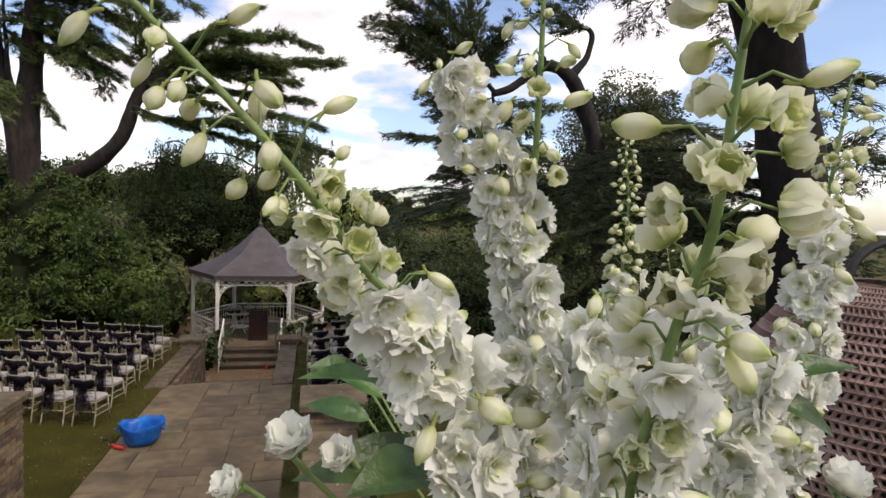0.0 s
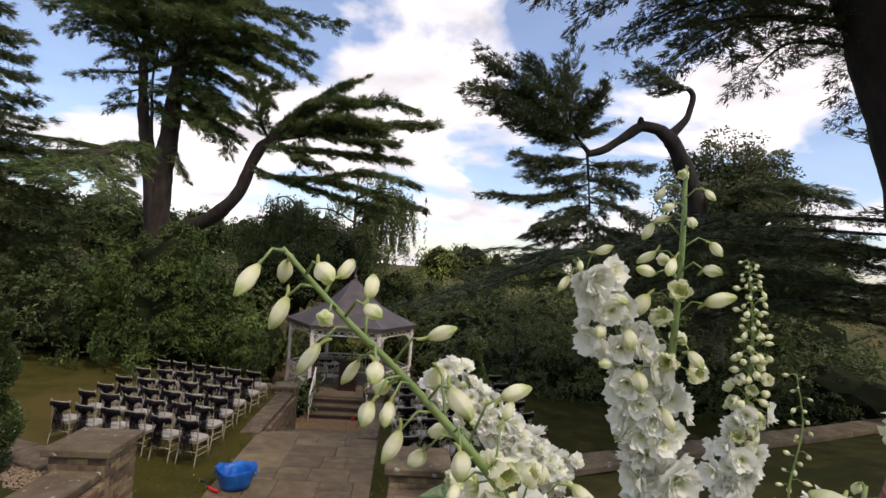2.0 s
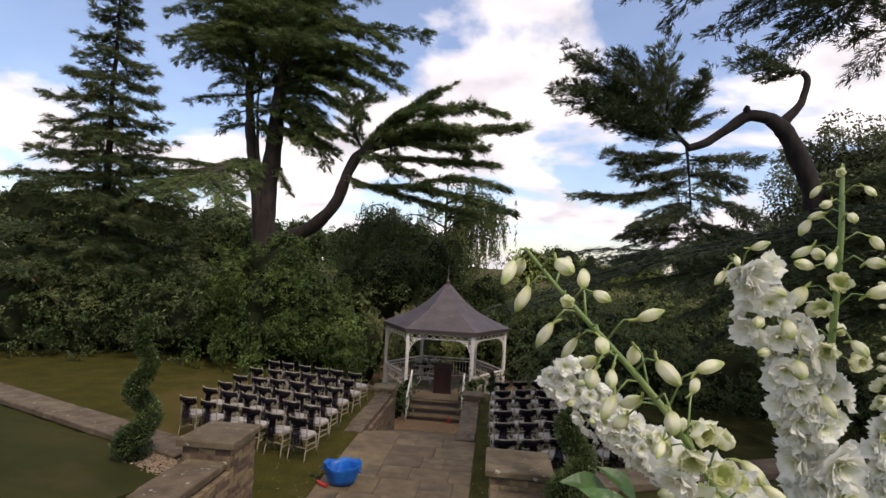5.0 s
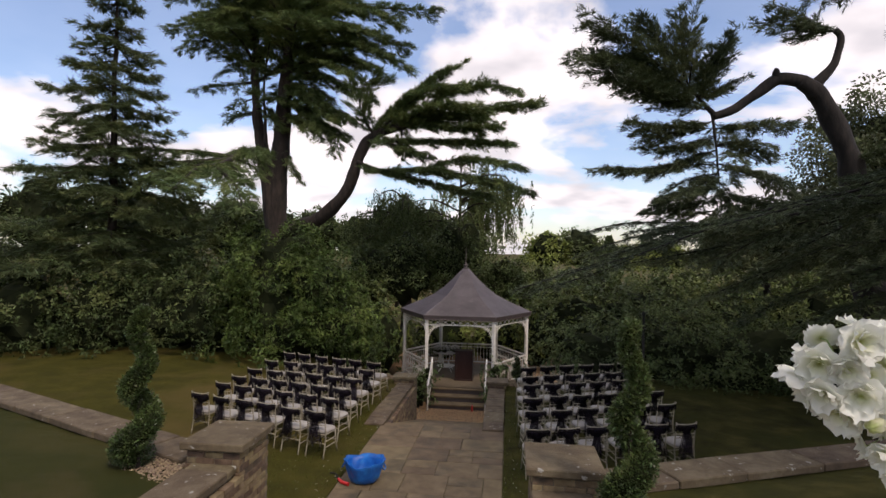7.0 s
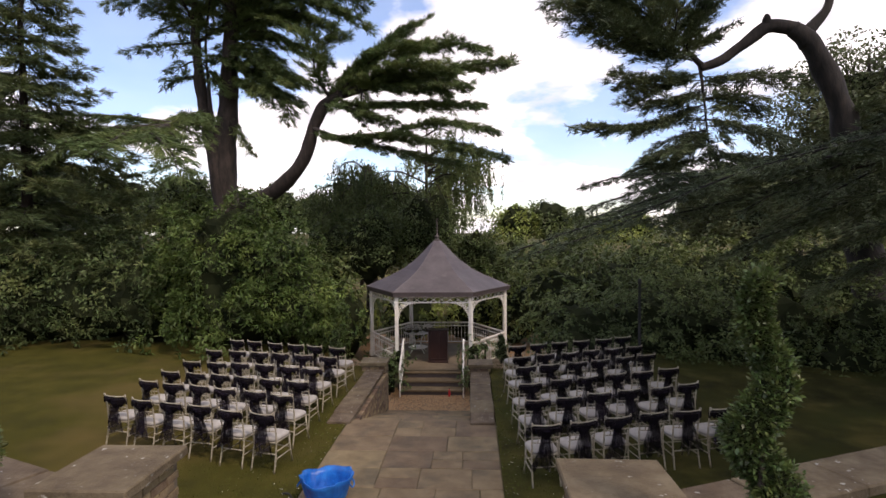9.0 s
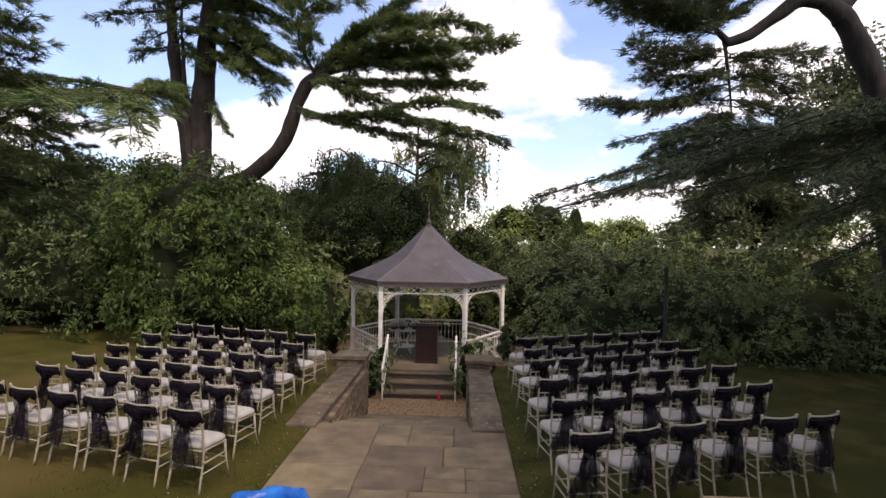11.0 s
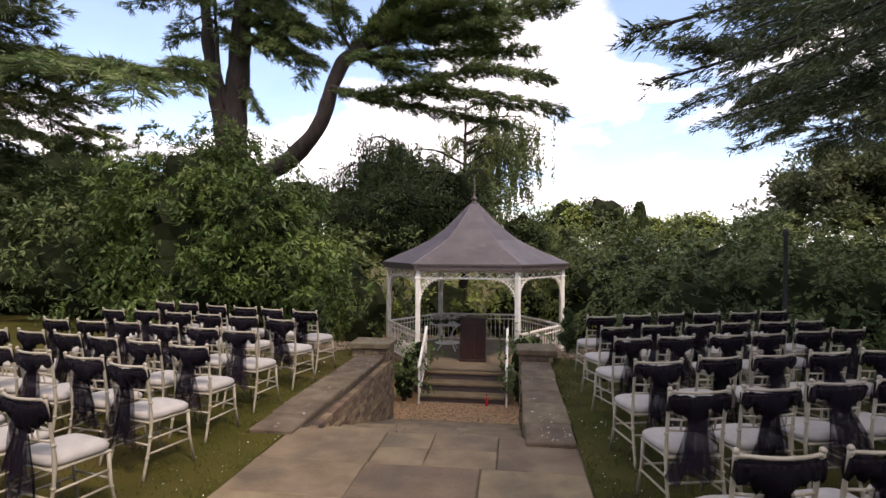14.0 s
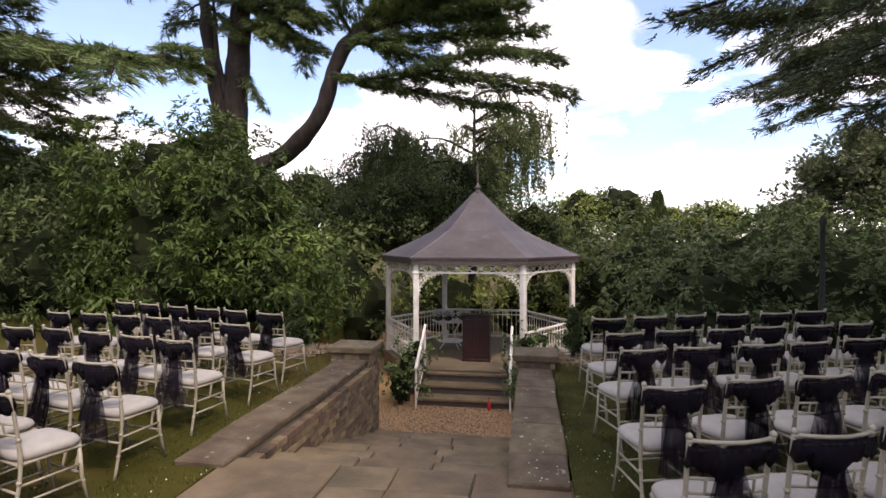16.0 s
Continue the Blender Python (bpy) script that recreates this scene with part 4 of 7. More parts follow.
spreading_limbs += [([(-13.2 + 0.16 * k, 27.0 - 0.95 * k, 9.2 - 0.26 * k), (-13.0 + 0.2 * k + 1.3 * (-1) ** k, 26.0 - 0.95 * k, 8.8 - 0.26 * k), (-12.9 + 0.22 * k + 2.2 * (-1) ** k, 25.2 - 0.95 * k, 7.9 - 0.26 * k)], 0.05, 0.9, 150, (0.26, 0.036), 0.22) for k in range(8)]
spreading_limbs += ring_limbs(-12.0, 31, 15.0, 24.5, 30, 4.8, shelf=2.6)
spreading_limbs += ring_limbs(-14.0, 30.7, 14.4, 20.5, 14, 4.0, 2.1, shelf=2.2)
spreading_limbs += ring_limbs(-12.2, 31, 12.2, 15.2, 6, 2.6, 2.0, -0.3, 0.06, 1.3)
spreading_limbs += [([(-12.3, 31, 14.2 - 0.5 * k), (-10.9, 31 + 0.5 * (-1) ** k, 14.4 - 0.5 * k), (-9.4 + 0.25 * k, 31 + 1.2 * (-1) ** k, 13.3 - 0.52 * k)], 0.06, 1.35) for k in range(6)]
cedar("cedar_tree", "old spreading cedar with forked brown trunk and tiered green shelves", [
    ([(-12.4, 31, -2.1), (-12.5, 31, 2), (-12.6, 31, 4.7), (-12.7, 31, 6.6), (-12.6, 31, 9.1), (-12.4, 31, 11.1), (-12.3, 31, 13.2), (-12.1, 31, 15.3), (-11.9, 31, 17.7), (-11.7, 31, 21.2), (-11.5, 31, 26)], 0.95, 0.22),
    ([(-12.5, 30.8, 4.6), (-12.9, 30.7, 6.2), (-13.1, 30.7, 7.8), (-13.5, 30.7, 9.9), (-13.9, 30.7, 12.1), (-14.1, 30.7, 14.6), (-14.1, 30.7, 17), (-13.9, 30.7, 21.2)], 0.55, 0.16),
    ([(-12.9, 30.6, 8.6), (-13.2, 30.4, 11), (-13.3, 30.3, 14), (-13.0, 30.4, 17.5)], 0.16, 0.04),
    ([(-12.5, 31, 4.5), (-11.8, 30.7, 5.1), (-10.9, 30.4, 5.4), (-9.8, 30, 5.7), (-8.7, 29.7, 6.4), (-7.8, 29.5, 7.3), (-7.3, 29.4, 8.4), (-6.9, 29.3, 9.6), (-6.3, 29.2, 10.4), (-5.5, 29, 10.9)], 0.52, 0.27),
], spreading_limbs, CEDAR, 11, dens=135, needle=(0.34, 0.046), bone=0.012, gap=0.27)

# cedar over the right-hand lawn, with the bent bare limb
hang_boughs = []
for k in range(24):
    z, a = 9.5 - 0.19 * k, 2.4 * k + 0.8
    r = 1.7 + 0.7 * math.sin(2.9 * k)
    dx, dy = r * math.cos(a) - 0.5, 0.8 * r * math.sin(a)
    hang_boughs.append(([(10.25 + 0.06 * (9.5 - z), 21.9, z), (10.3 + 0.5 * dx, 21.9 + 0.5 * dy, z - 0.1), (10.3 + dx, 21.9 + dy, z - 0.55)], 0.025, 0.85))
bent_limbs = []
bent_limbs += with_side_boughs([
    bough((10.3, 22, 9.85), (8.9, 21.9, 11.6), -0.14, 0.13, 0),
    bough((9.7, 22, 10.3), (4.5, 20.6, 11.9), 0.28, 0.045, 1.5),
    bough((9.2, 21.9, 10.9), (5, 21, 13.3), 0.28, 0.045, 1.5),
    bough((8.9, 21.9, 11.6), (7, 21.6, 13.8), 0.23, 0.045, 1.4),
    bough((9, 21.9, 11.3), (8.9, 22, 13.9), 0.17, 0.045, 1.3),
    bough((9.4, 22, 10.7), (10.8, 22.2, 12.9), 0, 0.04, 1.1),
    bough((9.5, 22, 10.5), (11.1, 22.4, 11.4), -0.05, 0.03, 0.9),
    bough((9.2, 21.9, 10.9), (9.3, 21.5, 13), 0.05, 0.03, 1.1),
    bough((9.6, 22, 10.4), (10.1, 21.4, 12.5), 0.05, 0.03, 1.0),
], 3, 0.9)
bent_limbs += with_side_boughs([
    bough((9.6, 22, 10.4), (9.8, 22.6, 12.2), 0.1, 0.03, 1.0),
    bough((9.1, 22, 11), (5.3, 22.6, 12.6), 0.34, 0.045, 1.5),
    bough((9.9, 22, 10.1), (6.1, 20.6, 10.8), -0.11, 0.035, 1.3),
    bough((9.6, 22, 10.4), (6, 22.2, 11.5), 0.06, 0.035, 1.4),
    bough((10.2, 22, 9.8), (10.45, 21.6, 5.8), 0.28, 0.075, 0),
    bough((10.2, 22, 9.6), (6.5, 20.6, 9.2), -0.22, 0.035, 1.2),
    bough((10.25, 22, 9), (7.1, 21, 8.6), -0.34, 0.03, 1.0),
    bough((10.3, 22, 8.4), (5.6, 20.4, 7.4), -0.34, 0.035, 1.3),
    bough((10.4, 22, 7.4), (7.3, 20.6, 5.8), -0.11, 0.035, 1.2),
], 3, 0.9)
bent_limbs += with_side_boughs([
    bough((10.4, 21.8, 7.2), (8, 22.6, 5.9), -0.23, 0.03, 1.1),
    bough((10.5, 21.8, 6.8), (10.7, 21, 5.2), 0, 0.03, 1.2),
    bough((10.25, 22, 9.3), (13, 22, 9.2), 0.06, 0.04, 0.9),
    bough((10.3, 22, 8.6), (12.4, 21.4, 8), 0.2, 0.04, 1.0),
    bough((10.4, 21.8, 7.8), (12.6, 21, 6.8), 0.1, 0.04, 1.2),
    bough((10.6, 21.8, 6.4), (13, 21, 5.6), 0.2, 0.04, 1.3),
    bough((14.9, 22, 13.2), (11.8, 22, 13.7), -0.17, 0.035, 0.8),
    bough((14.4, 22, 13.3), (12.7, 21.4, 12.7), -0.1, 0.03, 0.6),
    bough((14.6, 22, 13.3), (12.8, 22.5, 14.1), 0.1, 0.03, 0.7),
], 3, 0.9)
bent_limbs += with_side_boughs([
    bough((15.7, 21.8, 6), (16.2, 15.6, 5), 0.5, 0.12, 2.0),
    bough((15.4, 22, 7.8), (20.5, 19.6, 8.2), 0.6, 0.12, 2.2),
    bough((15.7, 21.6, 5.2), (11.4, 17.8, 4.6), 0.5, 0.1, 1.6),
    bough((15.9, 21.6, 3.6), (15.2, 17, 3.2), 0.5, 0.1, 1.7),
    bough((15.9, 21.6, 4.4), (13, 17.6, 3.7), 0.55, 0.1, 1.7),
    bough((15.8, 21.6, 5), (14.6, 17.6, 4.6), 0.5, 0.1, 1.6),
], 3, 0.9)
cedar("cedar_tree", "dark cedar with bent bare limb and drooping lower boughs", [
    ([(16.2, 21, -2.1), (16.1, 21.4, 2), (15.8, 22, 4.8), (15.6, 22, 7.2), (15.3, 22, 8.5), (14.7, 22, 9.8), (14.2, 22, 10.7), (13.6, 22, 11.2)], 0.66, 0.31),
    ([(14.2, 22, 10.6), (13.8, 22, 11.1), (13.2, 22, 11.3), (12.6, 22, 11.25), (11.9, 22, 10.7), (10.9, 22, 10.05), (10.2, 22, 9.8)], 0.33, 0.16),
    ([(14.0, 22, 10.9), (14.4, 22, 11.3), (14.75, 22, 11.8), (15.0, 22, 12.4), (15.1, 22, 13.0), (14.9, 22, 13.3)], 0.25, 0.12),
    ([(12.75, 22, 11.2), (12.6, 21.9, 11.55), (12.5, 21.9, 11.6)], 0.2, 0.12),
], bent_limbs + hang_boughs, CEDAR_D, 12, dens=130, needle=(0.26, 0.036), bone=0.009, bark=BARK_SHADED, gap=0.22)

# crown limbs mostly out of view, added to shade the right-hand lawn and chairs
unseen_crown_limbs = []
for k in range(26):
    a = -2.9 + 0.24 * k
    r, z = 5.6 + 1.8 * math.sin(5.3 * k), 11.4 + 0.45 * (k % 6)
    unseen_crown_limbs.append(([(9.9, 8, z - 0.6), (10.2 + 0.5 * r * math.cos(a), 7.4 + 0.5 * r * math.sin(a), z + 0.5), (10.4 + r * math.cos(a), 6.8 + r * math.sin(a), z + 0.2)], 0.12, 2.4, 44, (0.42, 0.07), 0.34))
for k in range(16):
    a = 0.393 * k + 0.2
    r, z = 4.2 + 1.6 * math.sin(4.1 * k), 11.8 + 0.5 * (k % 4)
    unseen_crown_limbs.append(([(10.0, 7, z - 0.4), (11.4 + 0.4 * r * math.cos(a), 2.6 + 0.4 * r * math.sin(a), z + 0.4), (11.8 + r * math.cos(a), 0.6 + r * math.sin(a), z)], 0.12, 2.4, 40, (0.42, 0.08), 0.4))
FINE, MID, FAR = (270, (0.10, 0.017), 0.14), (185, (0.155, 0.025), 0.18), (100, (0.26, 0.044), 0.27)
# the great cedar beside the terrace: leaning trunk, boughs overhead, low boughs over the lawn and path, and the added
# crown
great_limbs = []
great_limbs += [
    bough((10.4, 8, 10.3), (4.9, 9.7, 10.5), 0.79, 0.06, 1.3, *MID),
    bough((10.3, 8, 10.6), (5.5, 8.6, 9.7), 0.73, 0.06, 1.3, *MID),
    bough((10.5, 8, 10), (7, 10.6, 10.1), 0.62, 0.06, 1.3, *MID),
    bough((10.6, 8, 9.7), (8.7, 11.2, 9.9), 0.56, 0.06, 1.3, *MID),
    bough((10.8, 8, 9.3), (10.8, 11.4, 9.5), 0.56, 0.06, 1.4, *MID),
    bough((10.9, 8, 9), (13.8, 10.8, 9), 0.67, 0.06, 1.5, *MID),
    bough((10.5, 8, 9.9), (6.9, 8.4, 9.3), 0.17, 0.05, 1.0, *MID),
    ([(12.2, 8.1, 4.6), (9.6, 9.8, 5.3), (6.8, 10.4, 4.8), (4.5, 9.9, 4), (3.2, 9.4, 3.65), (2.05, 9.05, 3.28)], 0.030, 0.55, *FINE),
]
great_limbs += [
    bough((4.6, 9.9, 4), (2.4, 9.9, 3.2), -0.06, 0.012, 0.4, *FINE),
    ([(12, 8.1, 5.2), (9.6, 10.8, 5.2), (7.4, 12.2, 4.85), (5.5, 12.6, 4.85), (4.7, 12.7, 4.8), (4.1, 12.8, 4.65)], 0.035, 0.85, *FINE),
    ([(9.8, 11, 5.6), (7.4, 12.6, 5), (5.6, 13.2, 4.6), (4.5, 13.2, 4.25), (3.9, 13.1, 4)], 0.03, 0.85, *FINE),
    ([(9.8, 11.4, 5.3), (7.6, 13.4, 4.8), (5.8, 14.2, 4.3), (4.5, 14.4, 3.95)], 0.03, 1.0, *FINE),
    ([(9.4, 11, 5.2), (6.8, 11.6, 4.7), (5, 11.9, 4.2), (4.1, 12, 3.8), (3.3, 12, 3.55)], 0.03, 0.6, *FINE),
]
great_limbs += [
    bough((9, 12.2, 5.4), (5.4, 15.8, 4.2), 0, 0.03, 1.1, *FINE),
    ([(9.4, 11.6, 4.9), (7.4, 12.8, 4.3), (6, 13.4, 3.95), (5, 13.6, 3.75)], 0.03, 0.9, *FINE),
    ([(9.6, 12, 5), (8.2, 14, 4.4), (7.2, 15.2, 4), (6.4, 15.8, 3.75)], 0.03, 1.0, *FINE),
    ([(11.8, 8.1, 5.5), (10.4, 11, 5.7), (8.6, 13.2, 5.1), (7, 14.4, 4.6), (5.8, 14.8, 4.2)], 0.035, 1.3, *MID),
    bough((10, 11.6, 5.3), (5, 12, 4.6), -0.06, 0.03, 1.1, *MID),
    ([(12.3, 8.1, 4.2), (11.2, 11.4, 4.6), (9.6, 13.6, 3.9), (8.4, 14.8, 3.2)], 0.035, 1.5, *MID),
]
great_limbs += [
    ([(12.2, 8.1, 5), (10.5, 10.5, 5.4), (8.2, 11.4, 4.7), (6.8, 11.4, 4)], 0.035, 1.2, *MID),
    ([(12.3, 8.1, 4.4), (9.8, 11.2, 4.4), (8, 12.2, 3.6), (6.8, 12.4, 3)], 0.035, 1.3, *MID),
    ([(11.7, 8.1, 5.8), (10.8, 10.6, 6), (9.9, 12.8, 5.6), (9, 14, 5.1)], 0.05, 1.2, *MID),
    bough((12.4, 8.1, 4), (11.8, 14, 3.8), 0.7, 0.06, 1.6, *MID),
    ([(12.5, 8.2, 3.4), (12, 11, 3.8), (11, 13.2, 3), (10.2, 14.4, 2.2)], 0.05, 1.5, *MID),
    ([(12.5, 8.2, 3.6), (13.4, 11.5, 4.2), (13.4, 14.2, 3.4), (13, 15.4, 2.6)], 0.05, 1.6, *MID),
]
great_limbs += [
    bough((12.3, 8.2, 4.8), (14.4, 14.4, 4.6), 0.7, 0.05, 1.6, *MID),
    ([(12.4, 8.2, 4), (10.6, 11.2, 3.9), (9.2, 12.6, 3.2), (8.2, 13.2, 2.5)], 0.05, 1.3, *MID),
    ([(12.3, 8.1, 4.6), (11.6, 12, 5.4), (10.4, 14.6, 4.5), (9.6, 15.8, 3.6)], 0.06, 1.6, *MID),
    bough((12.1, 8.1, 5), (12.8, 15, 5), 0.6, 0.06, 1.5, *MID),
    bough((12.2, 8.2, 5), (18, 10, 5.6), 0.9, 0.08, 2.2, *FAR),
    bough((11.6, 8, 7), (17, 10.5, 7.6), 0.7, 0.08, 2.2, *FAR),
    bough((12.4, 8.2, 4), (18.5, 12, 3.4), 0.7, 0.08, 2.2, *FAR),
    bough((12.6, 8.2, 3.2), (17.6, 10, 2.8), 0.6, 0.08, 2.0, *FAR),
]
great_limbs += unseen_crown_limbs
# those that spring from the trunk start inside it
great_limbs = [([(p[0][0] + 1.1, *p[0][1:]) if p[0][1] < 8.9 and p[0][0] > 9.5 else p[0], *p[1:]], *rest) for p, *rest in great_limbs]
cedar("cedar_tree", "huge leaning cedar trunk, shadow in its bark colour, with boughs overhead", [
    ([(14.3, 8.3, 0), (13.7, 8.2, 3), (13.0, 8, 5.7), (12.1, 8, 8.4), (11.3, 8, 10.6), (10.5, 8, 14)], 0.85, 0.5),
], great_limbs, CEDAR_D, 13, dens=120, needle=(0.17, 0.034), bone=0.008, bark=BARK_SHADED)
# tall blue-green conifer to the left
rng = np.random.default_rng(5)
limbs = []
for k in range(1, 15):
    z = 2.6 + k * 1.02
    reach = 4.9 * (1 - (k / 15.6)) ** 0.85 + 0.2
    for j in range(7):
        a = j * 2 * math.pi / 7 + k * 0.9 + rng.uniform(-0.3, 0.3)
        r, lift = reach * rng.uniform(0.7, 1.12), rng.uniform(-0.25, 0.25)
        way = lambda u, h: (-17.4 + r * u * math.cos(a), 22.5 + r * u * math.sin(a), z + lift + h * r)
        limbs.append(([way(0, 0.06), way(0.35, 0.0), way(0.7, -0.10), way(1.0, -0.06)], 0.05, 0.30 * r + 0.25))
conifer = cedar("conifer", "tall narrow blue-green conifer with tiered branches", [([(-17.4, 22.5, -0.1), (-17.4, 22.5, 9), (-17.4, 22.5, 18.4)], 0.3, 0.03)], limbs, SPRUCE, 14, dens=150, needle=(0.32, 0.042), gap=0.26, bone=0.012)

head = Vector((1.5, 0.2, 3.5))
conifer.matrix_basis = Matrix.Translation(head) @ Matrix.Scale(0.88, 4) @ Matrix.Translation(-head)

# laurel bank at the left edge of the lawn
shrub("laurel_shrub", "broad glossy green laurel bush at the lawn edge", [((-7.0, 18.8, 3.3), (1.5, 1.5, 1.5)), ((-6.6, 18.6, 2.0), (2.4, 2.3, 2.0)), ((-8.1, 18.9, 1.7), (1.4, 1.9, 1.9)), ((-5.9, 18.2, 0.9), (2.8, 2.3, 1.5)), ((-4.8, 18.4, 1.0), (1.4, 1.8, 1.7)), ((-3.9, 18.7, 0.2), (0.8, 1.2, 1.3)), ((-5.2, 18.0, 2.5), (1.3, 1.2, 1.2)), ((-8.0, 18.0, 3.0), (0.9, 0.9, 0.9)), ((-6.0, 18.6, 4.0), (0.8, 0.8, 0.7))], LAUREL, 21, dens=290, leaf=(0.175, 0.052), clump=0.46, depth=0.38, droop=0.42, bare=0.30)
shrub("laurel_shrub", "darker tall shrub along the lawn edge", [((-9.8, 18.6, 1.2), (1.8, 2.0, 2.0)), ((-11.8, 19.0, 1.3), (2.4, 2.3, 2.1)), ((-14.2, 18.8, 1.0), (2.6, 2.4, 2.2)), ((-17.2, 17.4, 1.0), (2.8, 2.4, 2.2)), ((-20.5, 15.2, 1.0), (3.0, 2.6, 2.4)), ((-12.8, 21, 1.8), (2.4, 2, 1.8))], DARK_LEAF, 22, dens=230)
# dark shrubs behind the right-hand lawn
shrub("dark_shrub", "dense dark evergreen shrubs behind the lawn", [((5.0, 18.2, 0.3), (1.7, 1.9, 1.3)), ((7.4, 18.0, 0.5), (2.2, 2.0, 1.5)), ((10.2, 17.0, 0.5), (2.5, 2.0, 1.5)), ((13.2, 16.0, 0.5), (2.7, 2.2, 1.6)), ((16.8, 14.8, 0.5), (3.0, 2.4, 1.7)), ((9.2, 20.4, 0.8), (3.2, 1.8, 1.5)), ((4.5, 17.0, 0.0), (1.3, 0.9, 0.8)), ((6.9, 17.1, 0.0), (1.4, 0.9, 0.85)), ((9.0, 16.0, 0.0), (1.5, 0.9, 0.85)), ((11.4, 15.2, 0.0), (1.6, 1.0, 0.85)), ((14.2, 14.2, 0.0), (1.8, 1.1, 0.9))], LAUREL_D, 23, dens=280, leaf=(0.14, 0.053), clump=0.48)
# trees behind the pavilion
def weeping_tree(name, label, base, height, spread, mat, seed, strands=900, leaf=(0.17, 0.06)):
    """A tree with arching limbs from which long leafy strands hang straight down."""
    rng = np.random.default_rng(seed)
    t = thing(name, label, "tree")
    b = np.array(base, float)
    top = b + [0.2, 0, height]
    bm, tips = bmesh.new(), []
    tube(bm, smooth_line([b, b + [0.15, 0, height * 0.5], top], 4), [0.26 * (1 - 0.1 * k) for k in range(9)], 10)
    for k in range(34):
        z, a = height * rng.uniform(0.45, 0.98), 2.4 * k
        r = spread * (0.35 + 0.65 * math.sin(math.pi * min(1, 1.35 * (1 - z / height) + 0.18))) * rng.uniform(0.6, 1.1)
        p0 = b + [0.1, 0, z]
        line = smooth_line([p0, p0 + [0.45 * r * math.cos(a), 0.45 * r * math.sin(a), 0.7], p0 + [0.85 * r * math.cos(a), 0.85 * r * math.sin(a), 0.5], p0 + [r * math.cos(a), r * math.sin(a), -0.3]], 4)
        tube(bm, line, [max(0.012, 0.08 * (1 - i / len(line))) for i in range(len(line))], 5)
        tips += [(np.array(q), i / len(line)) for i, q in enumerate(line) if i > 2]
    part("trunk", bm, BARK, t, smooth=True)
    cs = []
    for k in range(strands):
        q, u = tips[rng.integers(len(tips))]
        ln = rng.uniform(0.6, 2.6) * (0.5 + 0.6 * u)
        m = int(ln * 20) + 4
        v = np.sort(rng.uniform(0, 1, (m, 1)), 0)
        drift = rng.normal(0, 0.45, 3) * [1, 1, 0.5]
        c = q + drift + np.array([0, 0, -1.0]) * ln * v + rng.normal(0, 0.05, (m, 3)) + rng.normal(0, 0.12, 3) * v
        cs.append(c)
    c = np.concatenate(cs)
    way = rng.normal(0, 0.6, (len(c), 3)) + [0, 0, -1.0]
    part("foliage", quads_mesh("foliage", leaves(rng, c, way, *leaf, jitter=0.2), mat), None, t)
    return t


weeping_tree("birch_tree", "weeping birch with fine hanging pale green leaves", (-1.9, 38, -2.1), 12.6, 4.6, BROAD, 25, strands=1800, leaf=(0.21, 0.085))
weeping_tree("birch_tree", "darker weeping birch beside the cedar's limb", (-5.4, 36, -2.1), 10.0, 4.0, LAUREL_D, 26, strands=1450, leaf=(0.21, 0.09))
broad_tree("broadleaf_tree", "green broadleaf tree behind the forked cedar trunk", (-17.6, 36, -2.1), 11.6, (3.4, 4.6), BROAD, 28, n=11000, leaf=(0.24, 0.11), clumps=52, dense=0.7)
for k, (x, y, h, r, mat) in enumerate(((-4.2, 31, 8.6, 2.5, LAUREL_D), (-1.2, 32, 9.6, 2.6, LAUREL_D), (-6.8, 32, 7.4, 2.4, BROAD), (1.6, 33, 6.9, 2.0, LAUREL_D), (-9.4, 30, 6.8, 2.3, LAUREL_D), (3.8, 36, 6.0, 2.0, BROAD))):
    broad_tree("yew_tree", "dense dark green tree behind the pavilion", (x, y, -2.1), h, (r, h * 0.42), mat, 70 + k, n=7500, leaf=(0.22, 0.09), clumps=44, trunk=0.18, dense=0.8)
for k, (x, y, h, r, mat) in enumerate(((5.6, 54, 7.4, 2.6, BROAD_Y), (9.2, 56, 7.9, 3.0, BROAD), (13.5, 60, 6.2, 3.4, BROAD_Y), (19, 62, 6.4, 3.6, BROAD_Y), (25, 60, 6.8, 4, BROAD), (-14, 54, 9.0, 3.6, LAUREL_D), (-18, 52, 9.5, 4, LAUREL_D), (-21, 49, 9.8, 4, DARK_LEAF), (-24, 46, 10, 4, LAUREL_D), (-27, 43, 10, 4, DARK_LEAF), (-30, 40, 10.5, 4.5, LAUREL_D), (-33.5, 36, 10.5, 4.5, DARK_LEAF), (-38, 31, 11, 4.5, LAUREL_D), (-43, 25, 11, 5, DARK_LEAF), (33, 55, 9, 5, BROAD), (-10, 56, 10.5, 3.4, LAUREL_D), (38, 44, 9, 5, BROAD), (30, 36, 8, 4.5, BROAD))):
    broad_tree("distant_tree", "distant round-headed broadleaf tree", (x, y, -2.1), h + 2, (r, h * 0.42), mat, 30 + k, n=3500, leaf=(0.38, 0.20), clumps=40, dense=0.85)
for k, (x, y, h, r, mat) in enumerate(((-15.5, 24.5, 4.7, 2.4, DARK_LEAF), (-19.8, 26, 5.2, 2.8, DARK_LEAF), (-23.5, 22, 5.2, 2.8, DARK_LEAF), (-27.5, 18, 5.8, 3.2, DARK_LEAF), (-12.0, 26, 4.6, 2.2, DARK_LEAF), (-31, 12, 6.5, 3.8, DARK_LEAF))):
    broad_tree("woodland_tree", "dark leafy tree behind the lawn edge", (x, y, -0.2), h, (r, h * 0.44), mat, 90 + k, n=6200, leaf=(0.26, 0.10), clumps=44, dense=0.85)
